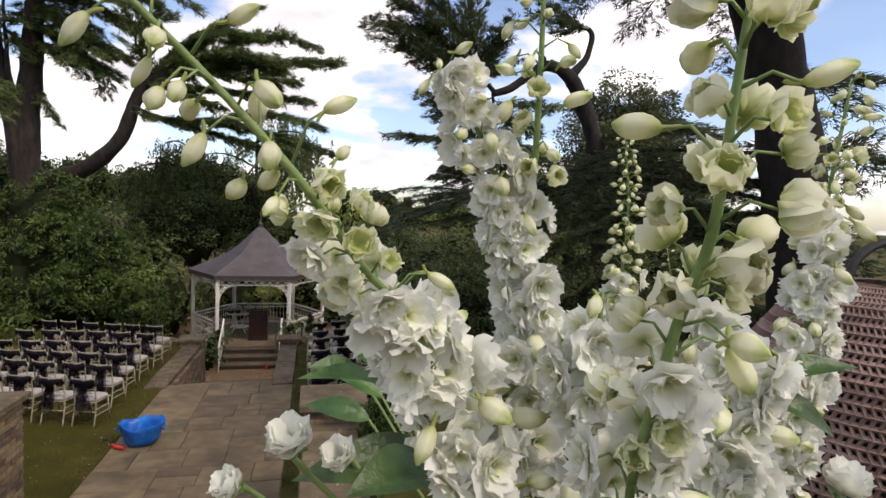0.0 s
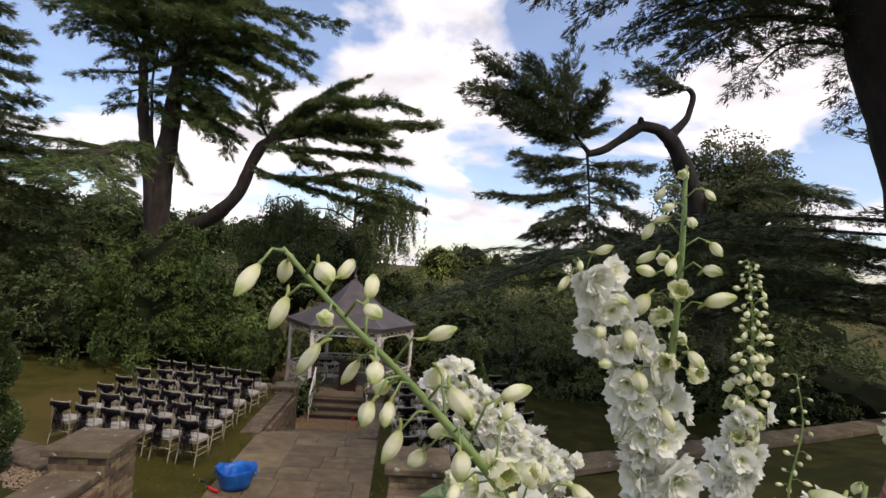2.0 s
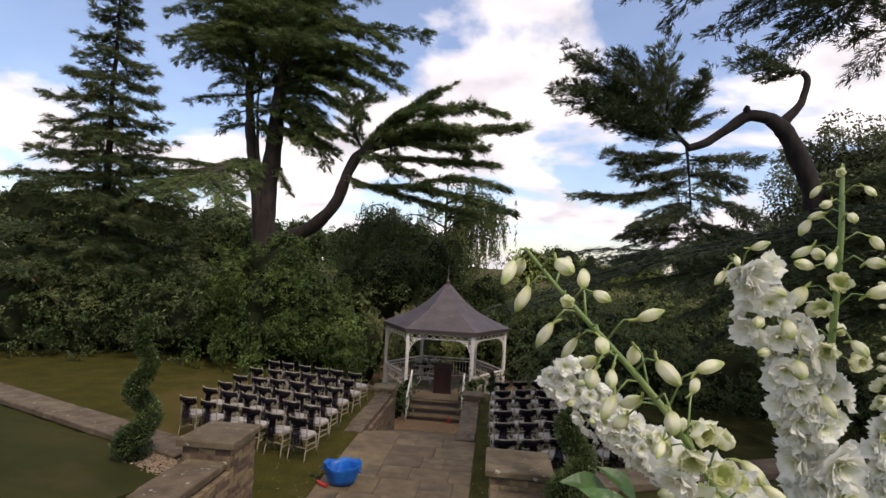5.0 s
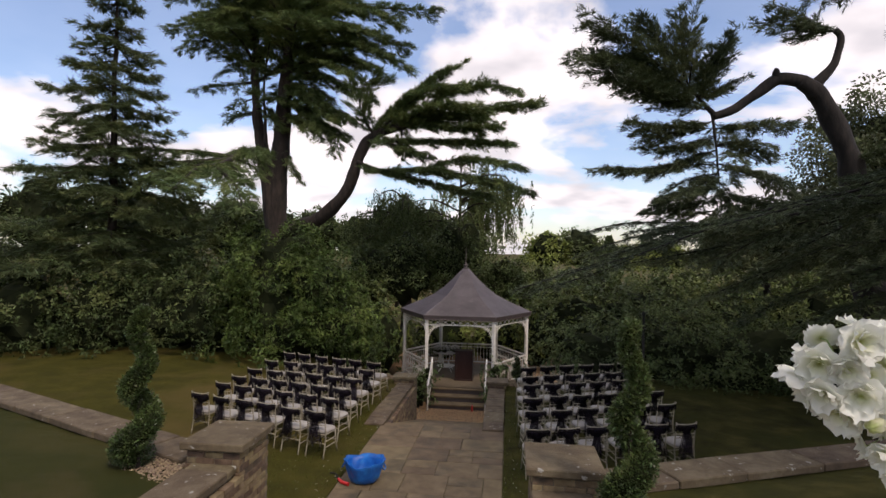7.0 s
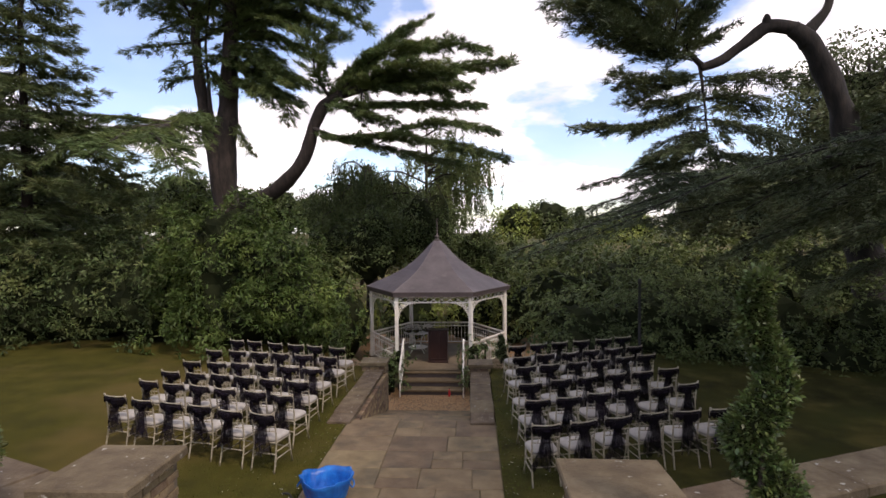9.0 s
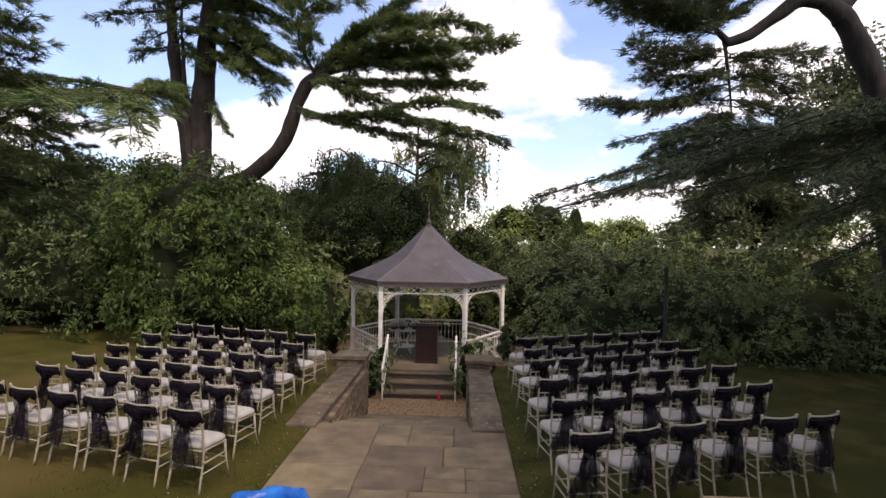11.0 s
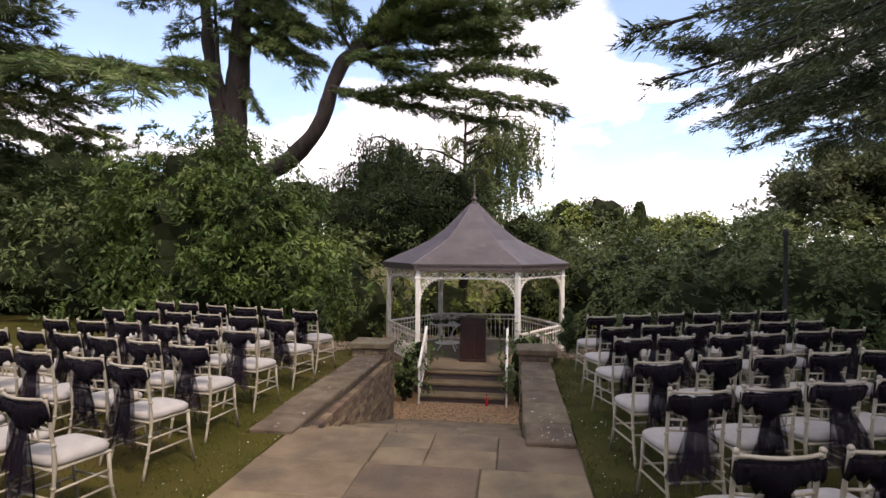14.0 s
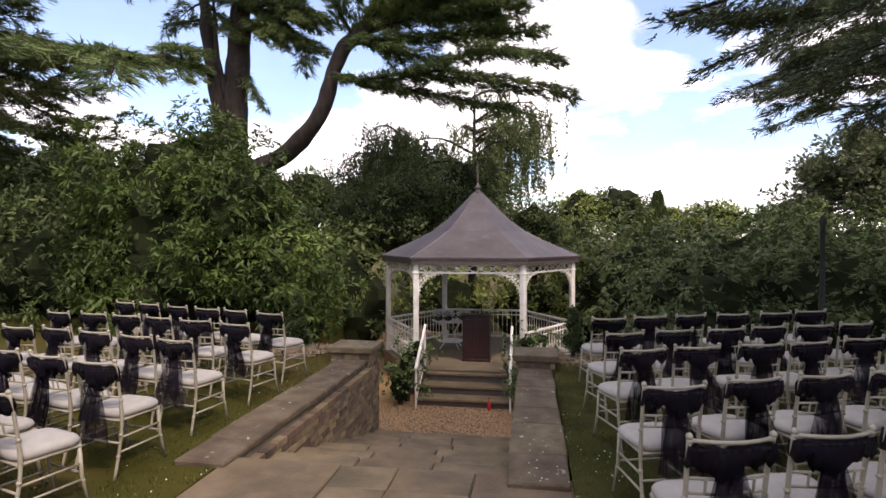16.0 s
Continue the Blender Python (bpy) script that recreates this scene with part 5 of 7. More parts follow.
broad_tree("oak_tree", "open-crowned broadleaf tree with grey-green leaves", (17.6, 34, -2.1), 11.5, (4.2, 4.6), OAK, 41, n=22000, leaf=(0.25, 0.14), clumps=110, dense=0.5, tight=0.62)
broad_tree("oak_tree", "open-crowned broadleaf tree with grey-green leaves", (24.0, 33, -2.1), 19.6, (5.8, 8.2), OAK, 42, n=32000, leaf=(0.27, 0.15), clumps=150, dense=0.55, tight=0.62)
for k, blob in enumerate([((5.5, 28, -0.2), (3, 2.4, 2.4)), ((9.5, 29, 0.2), (3.4, 2.6, 2.6)), ((14, 30, 0.2), (3.6, 2.6, 2.8)), ((19, 28, 0.4), (3.8, 2.6, 3)), ((24, 26, 0.4), (4, 2.6, 3)), ((4.4, 34, 0.5), (2.4, 2, 2.4)), ((-4.6, 24.5, -0.6), (1.8, 2.0, 2.4)), ((8, 44, 0), (5, 2, 3.3)), ((16, 46, 0), (5, 2, 3.3)), ((24, 45, 0), (5, 2.2, 3.5)), ((32, 42, 0), (5, 2.4, 3.6))]):
    shrub("rounded_shrub", "rounded green shrub beyond the pavilion", [blob], BROAD, 200 + k, dens=95 if k < 7 else 55, leaf=(0.25, 0.115), base=-2.1)
cypress = thing("cypress_tree", "distant dark pointed cypress", "tree")
crng = np.random.default_rng(88)
u, a = crng.uniform(0, 1, 4200), crng.uniform(0, 2 * math.pi, 4200)
r = 1.02 * np.sin(math.pi * np.clip(0.30 + 0.70 * u, 0, 1)) ** 0.75 * crng.uniform(0.55, 1.06, 4200)
c = np.stack([11.0 + r * np.cos(a), 50 + r * np.sin(a), -1.6 + 7.0 * u], 1)
part("foliage", quads_mesh("foliage", leaves(crng, c, np.stack([np.cos(a), np.sin(a), np.full(4200, 1.6)], 1), 0.42, 0.16, jitter=0.25), LAUREL_D), None, cypress)
part("trunk", tube(bmesh.new(), [(11.0, 50, -2.1), (11.0, 50, 4.6)], [0.16, 0.04], 7), BARK, cypress)

# brightened leaf colour stands in for sun on this shrub
shrub("yellow_green_shrub", "yellow-green shrub behind the pavilion, sunlight in its leaf colour", [((-1.7, 27.2, -0.6), (1.9, 1.1, 1.6)), ((1.2, 28.2, -0.9), (1.8, 1.2, 1.5)), ((3.4, 28, -0.8), (1.8, 1.5, 1.7))], BROAD_Y, 27, dens=130, leaf=(0.22, 0.10), base=-2.1)

# ---- things in and round the pavilion ----
lect = thing("lectern", "tall dark mahogany lectern with panelled front", "lectern")
X0, X1, Y0, Y1 = -0.31, 0.46, 21.06, 21.55
part("body", boxed((X0 + 0.02, Y0 + 0.015, GF + 0.06), (X1 - 0.02, Y1, GF + 1.22), 0.006), MAHOGANY, lect)
part("base", boxed((X0, Y0 - 0.01, GF), (X1, Y1 + 0.02, GF + 0.07), 0.008), MAHOGANY, lect)
bm = boxed((X0 - 0.02, Y0 - 0.02, GF + 1.22), (X1 + 0.02, Y1 + 0.02, GF + 1.26), 0.008)
part("top", bm, MAHOGANY, lect)
for a, b in ((0.06, 0.36), (0.41, 0.71)):
    bm = bmesh.new()
    for lo, hi in (((X0 + a, Y0 - 0.002, GF + 0.14), (X0 + a + 0.03, Y0 + 0.016, GF + 1.14)), ((X0 + b - 0.03, Y0 - 0.002, GF + 0.14), (X0 + b, Y0 + 0.016, GF + 1.14)), ((X0 + a + 0.03, Y0 - 0.002, GF + 1.11), (X0 + b - 0.03, Y0 + 0.016, GF + 1.14)), ((X0 + a + 0.03, Y0 - 0.002, GF + 0.14), (X0 + b - 0.03, Y0 + 0.016, GF + 0.17))):
        box(bm, lo, hi)
    part("panel_moulding", bm, MAHOGANY, lect)
part("microphone", tube(bmesh.new(), smooth_line([(0.2, 21.4, GF + 1.25), (0.2, 21.4, GF + 1.45), (0.2, 21.33, GF + 1.56)], 4), 0.009, 6), IRON, lect, "black gooseneck microphone")

CLOTH_W = material("white_tabletop", [(0.74, 0.72, 0.68), (0.82, 0.80, 0.77)], 6.0, 0.4, 0.03, 60)
TX, TY, TH = -0.88, 22.9, 0.86
table = thing("garden_table", "round white wrought-iron garden table with scrolled legs", "table")
bm = bmesh.new()
lathe(bm, [(0.0, TH - 0.03), (0.56, TH - 0.03), (0.585, TH - 0.015), (0.58, TH), (0.0, TH + 0.004)], 32, (TX, TY, GF))
part("tabletop", bm, CLOTH_W, table)
for k in range(4):
    a = math.pi / 4 + k * math.pi / 2
    q = lambda r, z: (TX + r * math.cos(a), TY + r * math.sin(a), GF + z)
    part("leg", tube(bmesh.new(), smooth_line([q(0.42, TH - 0.03), q(0.30, 0.66), q(0.16, 0.45), q(0.24, 0.22), q(0.42, 0.0)], 5), 0.016, 6), PAINT, table)
bm = bmesh.new()
lathe(bm, [(0.0, 0.22), (0.40, 0.22), (0.41, 0.235), (0.0, 0.24)], 28, (TX, TY, GF))
part("lower_shelf", bm, PAINT, table)
PETAL_W = material("white_blooms", [(0.62, 0.60, 0.55), (0.78, 0.76, 0.72)], 30.0, 0.7, 0.1, 60, island=0.1, soft=0.2)
nrng = np.random.default_rng(77)
for bx, by, r in ((-1.22, 22.65, 0.15), (-0.93, 22.7, 0.15), (-0.48, 22.85, 0.16)):
    v = thing("table_bouquet", "low black bowl of white blooms on the garden table", "flowers", group="table bouquets")
    bm = bmesh.new()
    lathe(bm, [(0.05, 0), (0.11, 0.03), (0.13, 0.09), (0.115, 0.13), (0.10, 0.12), (0.0, 0.10)], 16, (bx, by, GF + TH))
    part("bowl", bm, BLACK, v, "black bowl", smooth=True)
    p, w = blob_points(nrng, 320, (bx, by, GF + TH + 0.18), (r, r, 0.11), -0.2)
    part("flower_head", quads_mesh("flower_head", leaves(nrng, p, w, 0.06, 0.05, jitter=0.5), PETAL_W), None, v)
    p, w = blob_points(nrng, 120, (bx, by, GF + TH + 0.14), (r * 1.1, r * 1.1, 0.10), -0.6)
    part("foliage", quads_mesh("foliage", leaves(nrng, p, w, 0.08, 0.035, droop=0.3), LAUREL_D), None, v)

bottle = thing("bottle", "slim red bottle standing on the bottom step", "bottle")
bm = bmesh.new()
lathe(bm, [(0.035, 0), (0.04, 0.02), (0.04, 0.17), (0.018, 0.22), (0.016, 0.27)], 12, (0.60, 18.86, -2.045))
part("body", bm, RED, bottle, smooth=True)
bm = bmesh.new()
lathe(bm, [(0.018, 0.268), (0.018, 0.295), (0.0, 0.297)], 10, (0.60, 18.86, -2.045))
part("cap", bm, BLACK, bottle)

lamp = thing("lamp_post", "slim black iron post among the shrubs", "post")
bm = bmesh.new()
lathe(bm, [(0.09, 0), (0.09, 0.3), (0.045, 0.36), (0.036, 2.1), (0.055, 2.14), (0.055, 2.2), (0.03, 2.26)], 10, (6.12, 15.9, -0.02))
part("shaft", bm, IRON, lamp, smooth=True)

# a spare chair left on the gravel behind the pier
copy_thing(CHAIRS[1], pose(-1.98, 17.75, -2.04, 0, 0, 70))

# open blue tarpaulin tub on the edge of the path, with a red strap
tub = thing("garden_tub", "crumpled open blue tarpaulin tub on the path edge", "tub")
rng = random.Random(3)
bm = bmesh.new()
prof = [(0.0, 0.012), (0.22, 0.012), (0.265, 0.03), (0.31, 0.11), (0.345, 0.21), (0.375, 0.31), (0.405, 0.385), (0.398, 0.392), (0.36, 0.31), (0.325, 0.20), (0.285, 0.11), (0.25, 0.045), (0.0, 0.04)]
rings = []
for j, (r, z) in enumerate(prof):
    ring = []
    for k in range(48):
        a = 2 * math.pi * k / 48
        h = z / 0.39
        wob = 1 + (0.05 * math.sin(3 * a + 1) + 0.035 * math.sin(7 * a + 0.5 + 2 * h) + 0.03 * math.sin(11 * a + 2 + 5 * h) + 0.02 * math.sin(17 * a + 7 * h)) * h ** 0.5
        sag = (0.030 * math.sin(2 * a + 0.6) - 0.035 * math.exp(-((a - 4.4) / 0.5) ** 2) + 0.012 * math.sin(5 * a)) * h ** 2
        ring.append(bm.verts.new((-0.54 + r * 0.87 * wob * math.cos(a), 7.40 + r * 0.76 * wob * math.sin(a), max(0.004 if j < 6 else 0.03, z + sag))))
    rings.append(ring)
for a, b in zip(rings, rings[1:]):
    for k in range(48):
        bm.faces.new((a[k], a[(k + 1) % 48], b[(k + 1) % 48], b[k]))
bmesh.ops.remove_doubles(bm, verts=bm.verts[:], dist=0.0005)
part("body", bm, BLUE, tub, smooth=True)
for sx in (-1, 1):
    part("handle", tube(bmesh.new(), smooth_line([(-0.54 + sx * 0.325, 7.32, 0.33), (-0.54 + sx * 0.37, 7.34, 0.25), (-0.54 + sx * 0.37, 7.46, 0.25), (-0.54 + sx * 0.325, 7.48, 0.33)], 4), 0.011, 6), BLUE, tub, "blue rope handle")
trowel = thing("hand_trowel", "red-handled hand tool lying on the grass", "tool")
part("handle", tube(bmesh.new(), [(-0.98, 7.36, 0.03), (-0.88, 7.22, 0.04), (-0.74, 7.16, 0.035)], [0.022, 0.032, 0.03], 8), RED, trowel, "red plastic handle")
part("blade", tube(bmesh.new(), smooth_line([(-0.98, 7.36, 0.03), (-1.08, 7.52, 0.05), (-1.2, 7.58, 0.03)], 3), [0.012, 0.012, 0.012, 0.012, 0.014, 0.016, 0.012], 6), IRON, trowel, "dark metal blade")

# ---- clipped spirals, ivy and beds ----
def spiral(name, label, x, y, z, h, r0, turns, seed, n=15000, leaf=(0.038, 0.020), phase=0.0, body=0.23):
    """A clipped spiral: a leafy rope wound round a bare stem, tapering upward."""
    rng = np.random.default_rng(seed)
    t = thing(name, label, "topiary")
    part("stem", tube(bmesh.new(), [(x, y, z), (x, y, z + h * 0.9)], [0.03, 0.01], 8), BARK, t)
    u = rng.uniform(0, 1, n) ** 1.25
    a = phase + u * turns * 2 * math.pi
    off = r0 * (1 - u * 0.75)
    c = np.stack([x + off * np.cos(a), y + off * np.sin(a), z + 0.16 + u * (h - 0.25)], 1)
    rad = body * (1 - 0.55 * u) * (1 + 0.10 * np.sin(a * 5)) * (1 + 0.25 * np.exp(-(u / 0.08) ** 2))
    d = unit(rng.normal(0, 1, (n, 3)))
    p = c + d * rad[:, None] * rng.uniform(0.72, 1.08, (n, 1)) * [1, 1, 1.0]
    part("foliage", quads_mesh("foliage", leaves(rng, p, d + [0, 0, 0.3], *leaf, jitter=0.6), BOX), None, t)
    # near-black rope under the leaves, painted as the shade inside
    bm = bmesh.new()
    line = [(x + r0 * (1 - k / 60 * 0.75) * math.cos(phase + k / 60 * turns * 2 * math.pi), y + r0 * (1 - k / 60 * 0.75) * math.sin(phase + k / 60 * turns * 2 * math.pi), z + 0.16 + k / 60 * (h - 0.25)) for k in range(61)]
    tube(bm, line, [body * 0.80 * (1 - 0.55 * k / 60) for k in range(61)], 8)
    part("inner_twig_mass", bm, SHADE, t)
    return t


spiral("spiral_topiary", "clipped spiral evergreen in a gravel ring behind the wall", -2.4, 4.1, 1.35, 2.0, 0.15, 2.6, 51, n=22000, phase=2.2, body=0.165)
spiral("spiral_topiary", "clipped spiral evergreen in a gravel ring behind the wall", 3.06, 3.4, 1.33, 2.12, 0.14, 2.6, 52, n=22000, phase=0.6, body=0.165)
spiral("spiral_topiary", "small clipped spiral at the end of the lawn", 2.2, 15.15, 0.0, 0.85, 0.09, 2.5, 53, n=3000, body=0.13)
spiral("spiral_topiary", "small clipped spiral at the end of the lawn", -2.36, 15.1, 0.0, 1.0, 0.09, 2.5, 54, n=3000, body=0.15)
nrng = np.random.default_rng(9)
for k, (cx, cy, cz, r, n) in enumerate(((-2.3, 3.85, 1.40, 0.62, 2600), (3.38, 3.4, 1.37, 0.5, 1500), (2.3, 15.0, 0.02, 0.55, 900), (-2.2, 14.95, 0.02, 0.55, 900))):
    a, q = nrng.uniform(0, 6.283, n), np.sqrt(nrng.uniform(0, 1, n)) * r
    c = np.stack([cx + q * np.cos(a), cy + q * np.sin(a), np.full(n, cz) + nrng.uniform(-0.01, 0.02, n)], 1)
    size = nrng.uniform(0.010, 0.022, n)
    vs = np.stack([c + size[:, None] * d for d in ([1.2, 0, 0], [0.2, 1, 0.1], [-1.1, 0.3, 0], [-0.2, -1, 0.0])], 1)
    top = c + size[:, None] * [0, 0, 0.9]
    tri = np.concatenate([np.stack([vs[:, i], vs[:, (i + 1) % 4], top], 1) for i in range(4)])
    tagged(part("pebbles", quads_mesh("pebbles", tri, PEBBLE, 3), None), "ring of tan pebbles round the topiary", "gravel", kind="stuff")
n = 11000
c = np.stack([nrng.uniform(-3, 3, n), nrng.uniform(15.6, 19.0, n), np.full(n, -2.035)], 1)
size = nrng.uniform(0.009, 0.02, n)
vs = np.stack([c + size[:, None] * d for d in ([1.2, 0, 0], [0.2, 1, 0.1], [-1.1, 0.3, 0], [-0.2, -1, 0.0])], 1)
top = c + size[:, None] * [0, 0, 0.9]
tri = np.concatenate([np.stack([vs[:, i], vs[:, (i + 1) % 4], top], 1) for i in range(4)])
tagged(part("gravel_stones", quads_mesh("gravel_stones", tri, PEBBLE, 3), None), "loose orange-brown gravel before the steps", "gravel", kind="stuff")

IVY = material("variegated_ivy", [(0.04, 0.075, 0.02), (0.09, 0.14, 0.035), (0.20, 0.24, 0.09)], 4.0, 0.45, 0, island=0.5, soft=0.2)
for sx, blobs in ((-1, [((-1.52, 19.0, -1.62), (0.34, 0.45, 0.46)), ((-1.42, 19.3, -1.15), (0.26, 0.4, 0.42)), ((-1.22, 19.6, -0.85), (0.2, 0.3, 0.32))]), (1, [((1.42, 19.1, -1.6), (0.24, 0.42, 0.5)), ((1.36, 19.4, -1.0), (0.22, 0.36, 0.42)), ((1.50, 19.7, -0.62), (0.34, 0.28, 0.20)), ((1.78, 19.95, -0.55), (0.25, 0.22, 0.13))])):
    shrub("ivy_bush", "variegated ivy climbing beside the pavilion steps", blobs, IVY, 60 + sx, dens=620, leaf=(0.085, 0.06), droop=0.3, depth=0.1, base=-2.05)

# grass blades standing along the edges of the paving and between the chairs, with fallen white petals
grng = np.random.default_rng(31)
def on_lawn(n, x0, x1, y0, y1, lean):
    """Points thick at the paved edge x0 and thinner towards x1."""
    u = grng.uniform(0, 1, n) ** lean
    x, y = x0 + (x1 - x0) * u, grng.uniform(y0, y1, n)
    keep = grng.uniform(0, 1, n) < 0.35 + 0.65 * (np.sin(x * 7.1 + 2 * np.sin(y * 3.3)) * np.sin(y * 5.7 + x) > -0.1)
    x, y = x[keep], y[keep]
    return np.stack([x, y, np.array([bumps(a, b) for a, b in zip(x, y)])], 1)
BLADE = material("grass_blades", [(0.035, 0.045, 0.008), (0.075, 0.085, 0.014), (0.13, 0.12, 0.028)], 1.3, 0.6, 0, island=0.4, soft=0.3, spec=0.2)
for name, sx in (("grass_blades", 1), ("grass_blades", -1)):
    spots = [on_lawn(7000, 1.87, 4.2, 5.4, 10.4, 1.7), on_lawn(5500, 1.86, 4.5, 10.4, 15.2, 1.5)] if sx > 0 else [on_lawn(7000, -0.99, -3.6, 5.4, 10.4, 1.7), on_lawn(5500, -1.37, -4.2, 10.4, 15.2, 1.5)]
    c = np.concatenate(spots)
    way = grng.normal(0, 0.55, (len(c), 3)) * [1, 1, 0] + [0, 0, 1.0]
    tagged(part(name, quads_mesh(name, leaves(grng, c - [0, 0, 0.004], way, 0.042, 0.008, jitter=0.2), BLADE), None), "short tufted grass beside the paving", "grass", kind="stuff")
CONFETTI = material("white_confetti_petal", [(0.60, 0.58, 0.50), (0.78, 0.76, 0.70)], 9.0, 0.7, 0, island=0.2)
c = np.concatenate([on_lawn(280, 1.87, 3.0, 6.0, 12.5, 1.8), on_lawn(170, -0.99, -2.2, 6.0, 10.4, 1.8), on_lawn(90, -1.37, -2.4, 10.4, 14, 1.4), np.stack([grng.uniform(1.5, 1.84, 26), grng.uniform(10.4, 11.3, 26), np.full(26, 0.046)], 1)])
tagged(part("fallen_petals", quads_mesh("fallen_petals", leaves(grng, c + [0, 0, 0.012], grng.normal(0, 1, (len(c), 3)) * [1, 1, 0.15], 0.016, 0.012, jitter=0.1), CONFETTI), None), "scattered white petals on grass and stone", "petals", kind="stuff")

# ---- the tall white flower arrangement on the terrace ----
# turn and shift that fit the flowers to the camera's view
ARRANGED = Matrix(((0.9996, -0.003, 0.0293, 0.0635), (0.0024, 0.9998, 0.0192, -0.2684), (-0.0293, -0.0191, 0.9994, 0.2094), (0, 0, 0, 1)))
BOWL = ARRANGED @ Vector((2.34, -1.80, 3.32))


def arr(p):
    """A point of the arrangement, moved to fit the camera's view."""
    return ARRANGED @ Vector(p)


def shaded(name, colours, axis, lo, hi, rough=0.5, soft=0.3, rand=0.08):
    """A petal or bud whose pigment runs along its own axis ('r': from its middle outwards, 'z': from base to tip)."""
    m = bpy.data.materials.new(name)
    m.use_nodes = True
    n, l = m.node_tree.nodes, m.node_tree.links
    p = n["Principled BSDF"]
    co = n.new("ShaderNodeTexCoord")
    if axis == "r":
        v = n.new("ShaderNodeVectorMath")
        v.operation = "LENGTH"
        l.new(co.outputs["Object"], v.inputs[0])
        out = v.outputs["Value"]
    else:
        v = n.new("ShaderNodeSeparateXYZ")
        l.new(co.outputs["Object"], v.inputs[0])
        out = v.outputs["Z"]
    mr = n.new("ShaderNodeMapRange")
    mr.inputs["From Min"].default_value, mr.inputs["From Max"].default_value = lo, hi
    l.new(out, mr.inputs["Value"])
    no = n.new("ShaderNodeTexNoise")
    no.inputs["Scale"].default_value, no.inputs["Detail"].default_value = 140.0, 4.0
    l.new(co.outputs["Object"], no.inputs["Vector"])
    ad = n.new("ShaderNodeMath")
    ad.operation, ad.inputs[2].default_value = "MULTIPLY_ADD", -0.13
    ad.inputs[1].default_value = 0.26
    l.new(no.outputs["Fac"], ad.inputs[0])
    sm = n.new("ShaderNodeMath")
    sm.operation = "ADD"
    l.new(mr.outputs[0], sm.inputs[0])
    l.new(ad.outputs[0], sm.inputs[1])
    ramp = n.new("ShaderNodeValToRGB")
    e = ramp.color_ramp.elements
    e[0].color, e[1].color = (*colours[0], 1), (*colours[-1], 1)
    for k, c in enumerate(colours[1:-1]):
        e.new((k + 1) / (len(colours) - 1)).color = (*c, 1)
    l.new(sm.outputs[0], ramp.inputs[0])
    hs = n.new("ShaderNodeHueSaturation")
    oi = n.new("ShaderNodeObjectInfo")
    m2 = n.new("ShaderNodeMapRange")
    m2.inputs["To Min"].default_value, m2.inputs["To Max"].default_value = 1 - rand, 1 + rand * 0.5
    l.new(oi.outputs["Random"], m2.inputs["Value"])
    l.new(m2.outputs[0], hs.inputs["Value"])
    l.new(ramp.outputs[0], hs.inputs["Color"])
    l.new(hs.outputs[0], p.inputs["Base Color"])
    p.inputs["Roughness"].default_value = rough
    p.inputs["Specular IOR Level"].default_value = 0.25
    tr = n.new("ShaderNodeBsdfTranslucent")
    l.new(hs.outputs[0], tr.inputs["Color"])
    ms = n.new("ShaderNodeMixShader")
    ms.inputs[0].default_value = soft
    l.new(p.outputs[0], ms.inputs[1])
    l.new(tr.outputs[0], ms.inputs[2])
    l.new(ms.outputs[0], n["Material Output"].inputs["Surface"])
    return m


PETAL = shaded("white_petal", [(0.42, 0.47, 0.13), (0.80, 0.82, 0.60), (0.87, 0.88, 0.78), (0.88, 0.89, 0.82)], "r", 0.001, 0.024, soft=0.42)
OPENING = shaded("opening_green_petal", [(0.34, 0.42, 0.10), (0.60, 0.66, 0.27), (0.78, 0.80, 0.50), (0.84, 0.85, 0.66)], "r", 0.002, 0.030, soft=0.42)
BUD = shaded("pale_green_bud", [(0.40, 0.45, 0.14), (0.72, 0.73, 0.44), (0.84, 0.84, 0.62), (0.80, 0.81, 0.56), (0.46, 0.54, 0.20)], "z", 0.0, 0.029, rand=0.12, soft=0.36)
STALK = material("green_stem", [(0.10, 0.17, 0.045), (0.17, 0.25, 0.075), (0.24, 0.32, 0.12)], 25.0, 0.5, 0.15, 200)
FLEAF = material("fresh_leaf", [(0.025, 0.065, 0.016), (0.055, 0.12, 0.028), (0.095, 0.175, 0.045)], 18.0, 0.4, 0.2, 90, soft=0.25, rand=0.2)


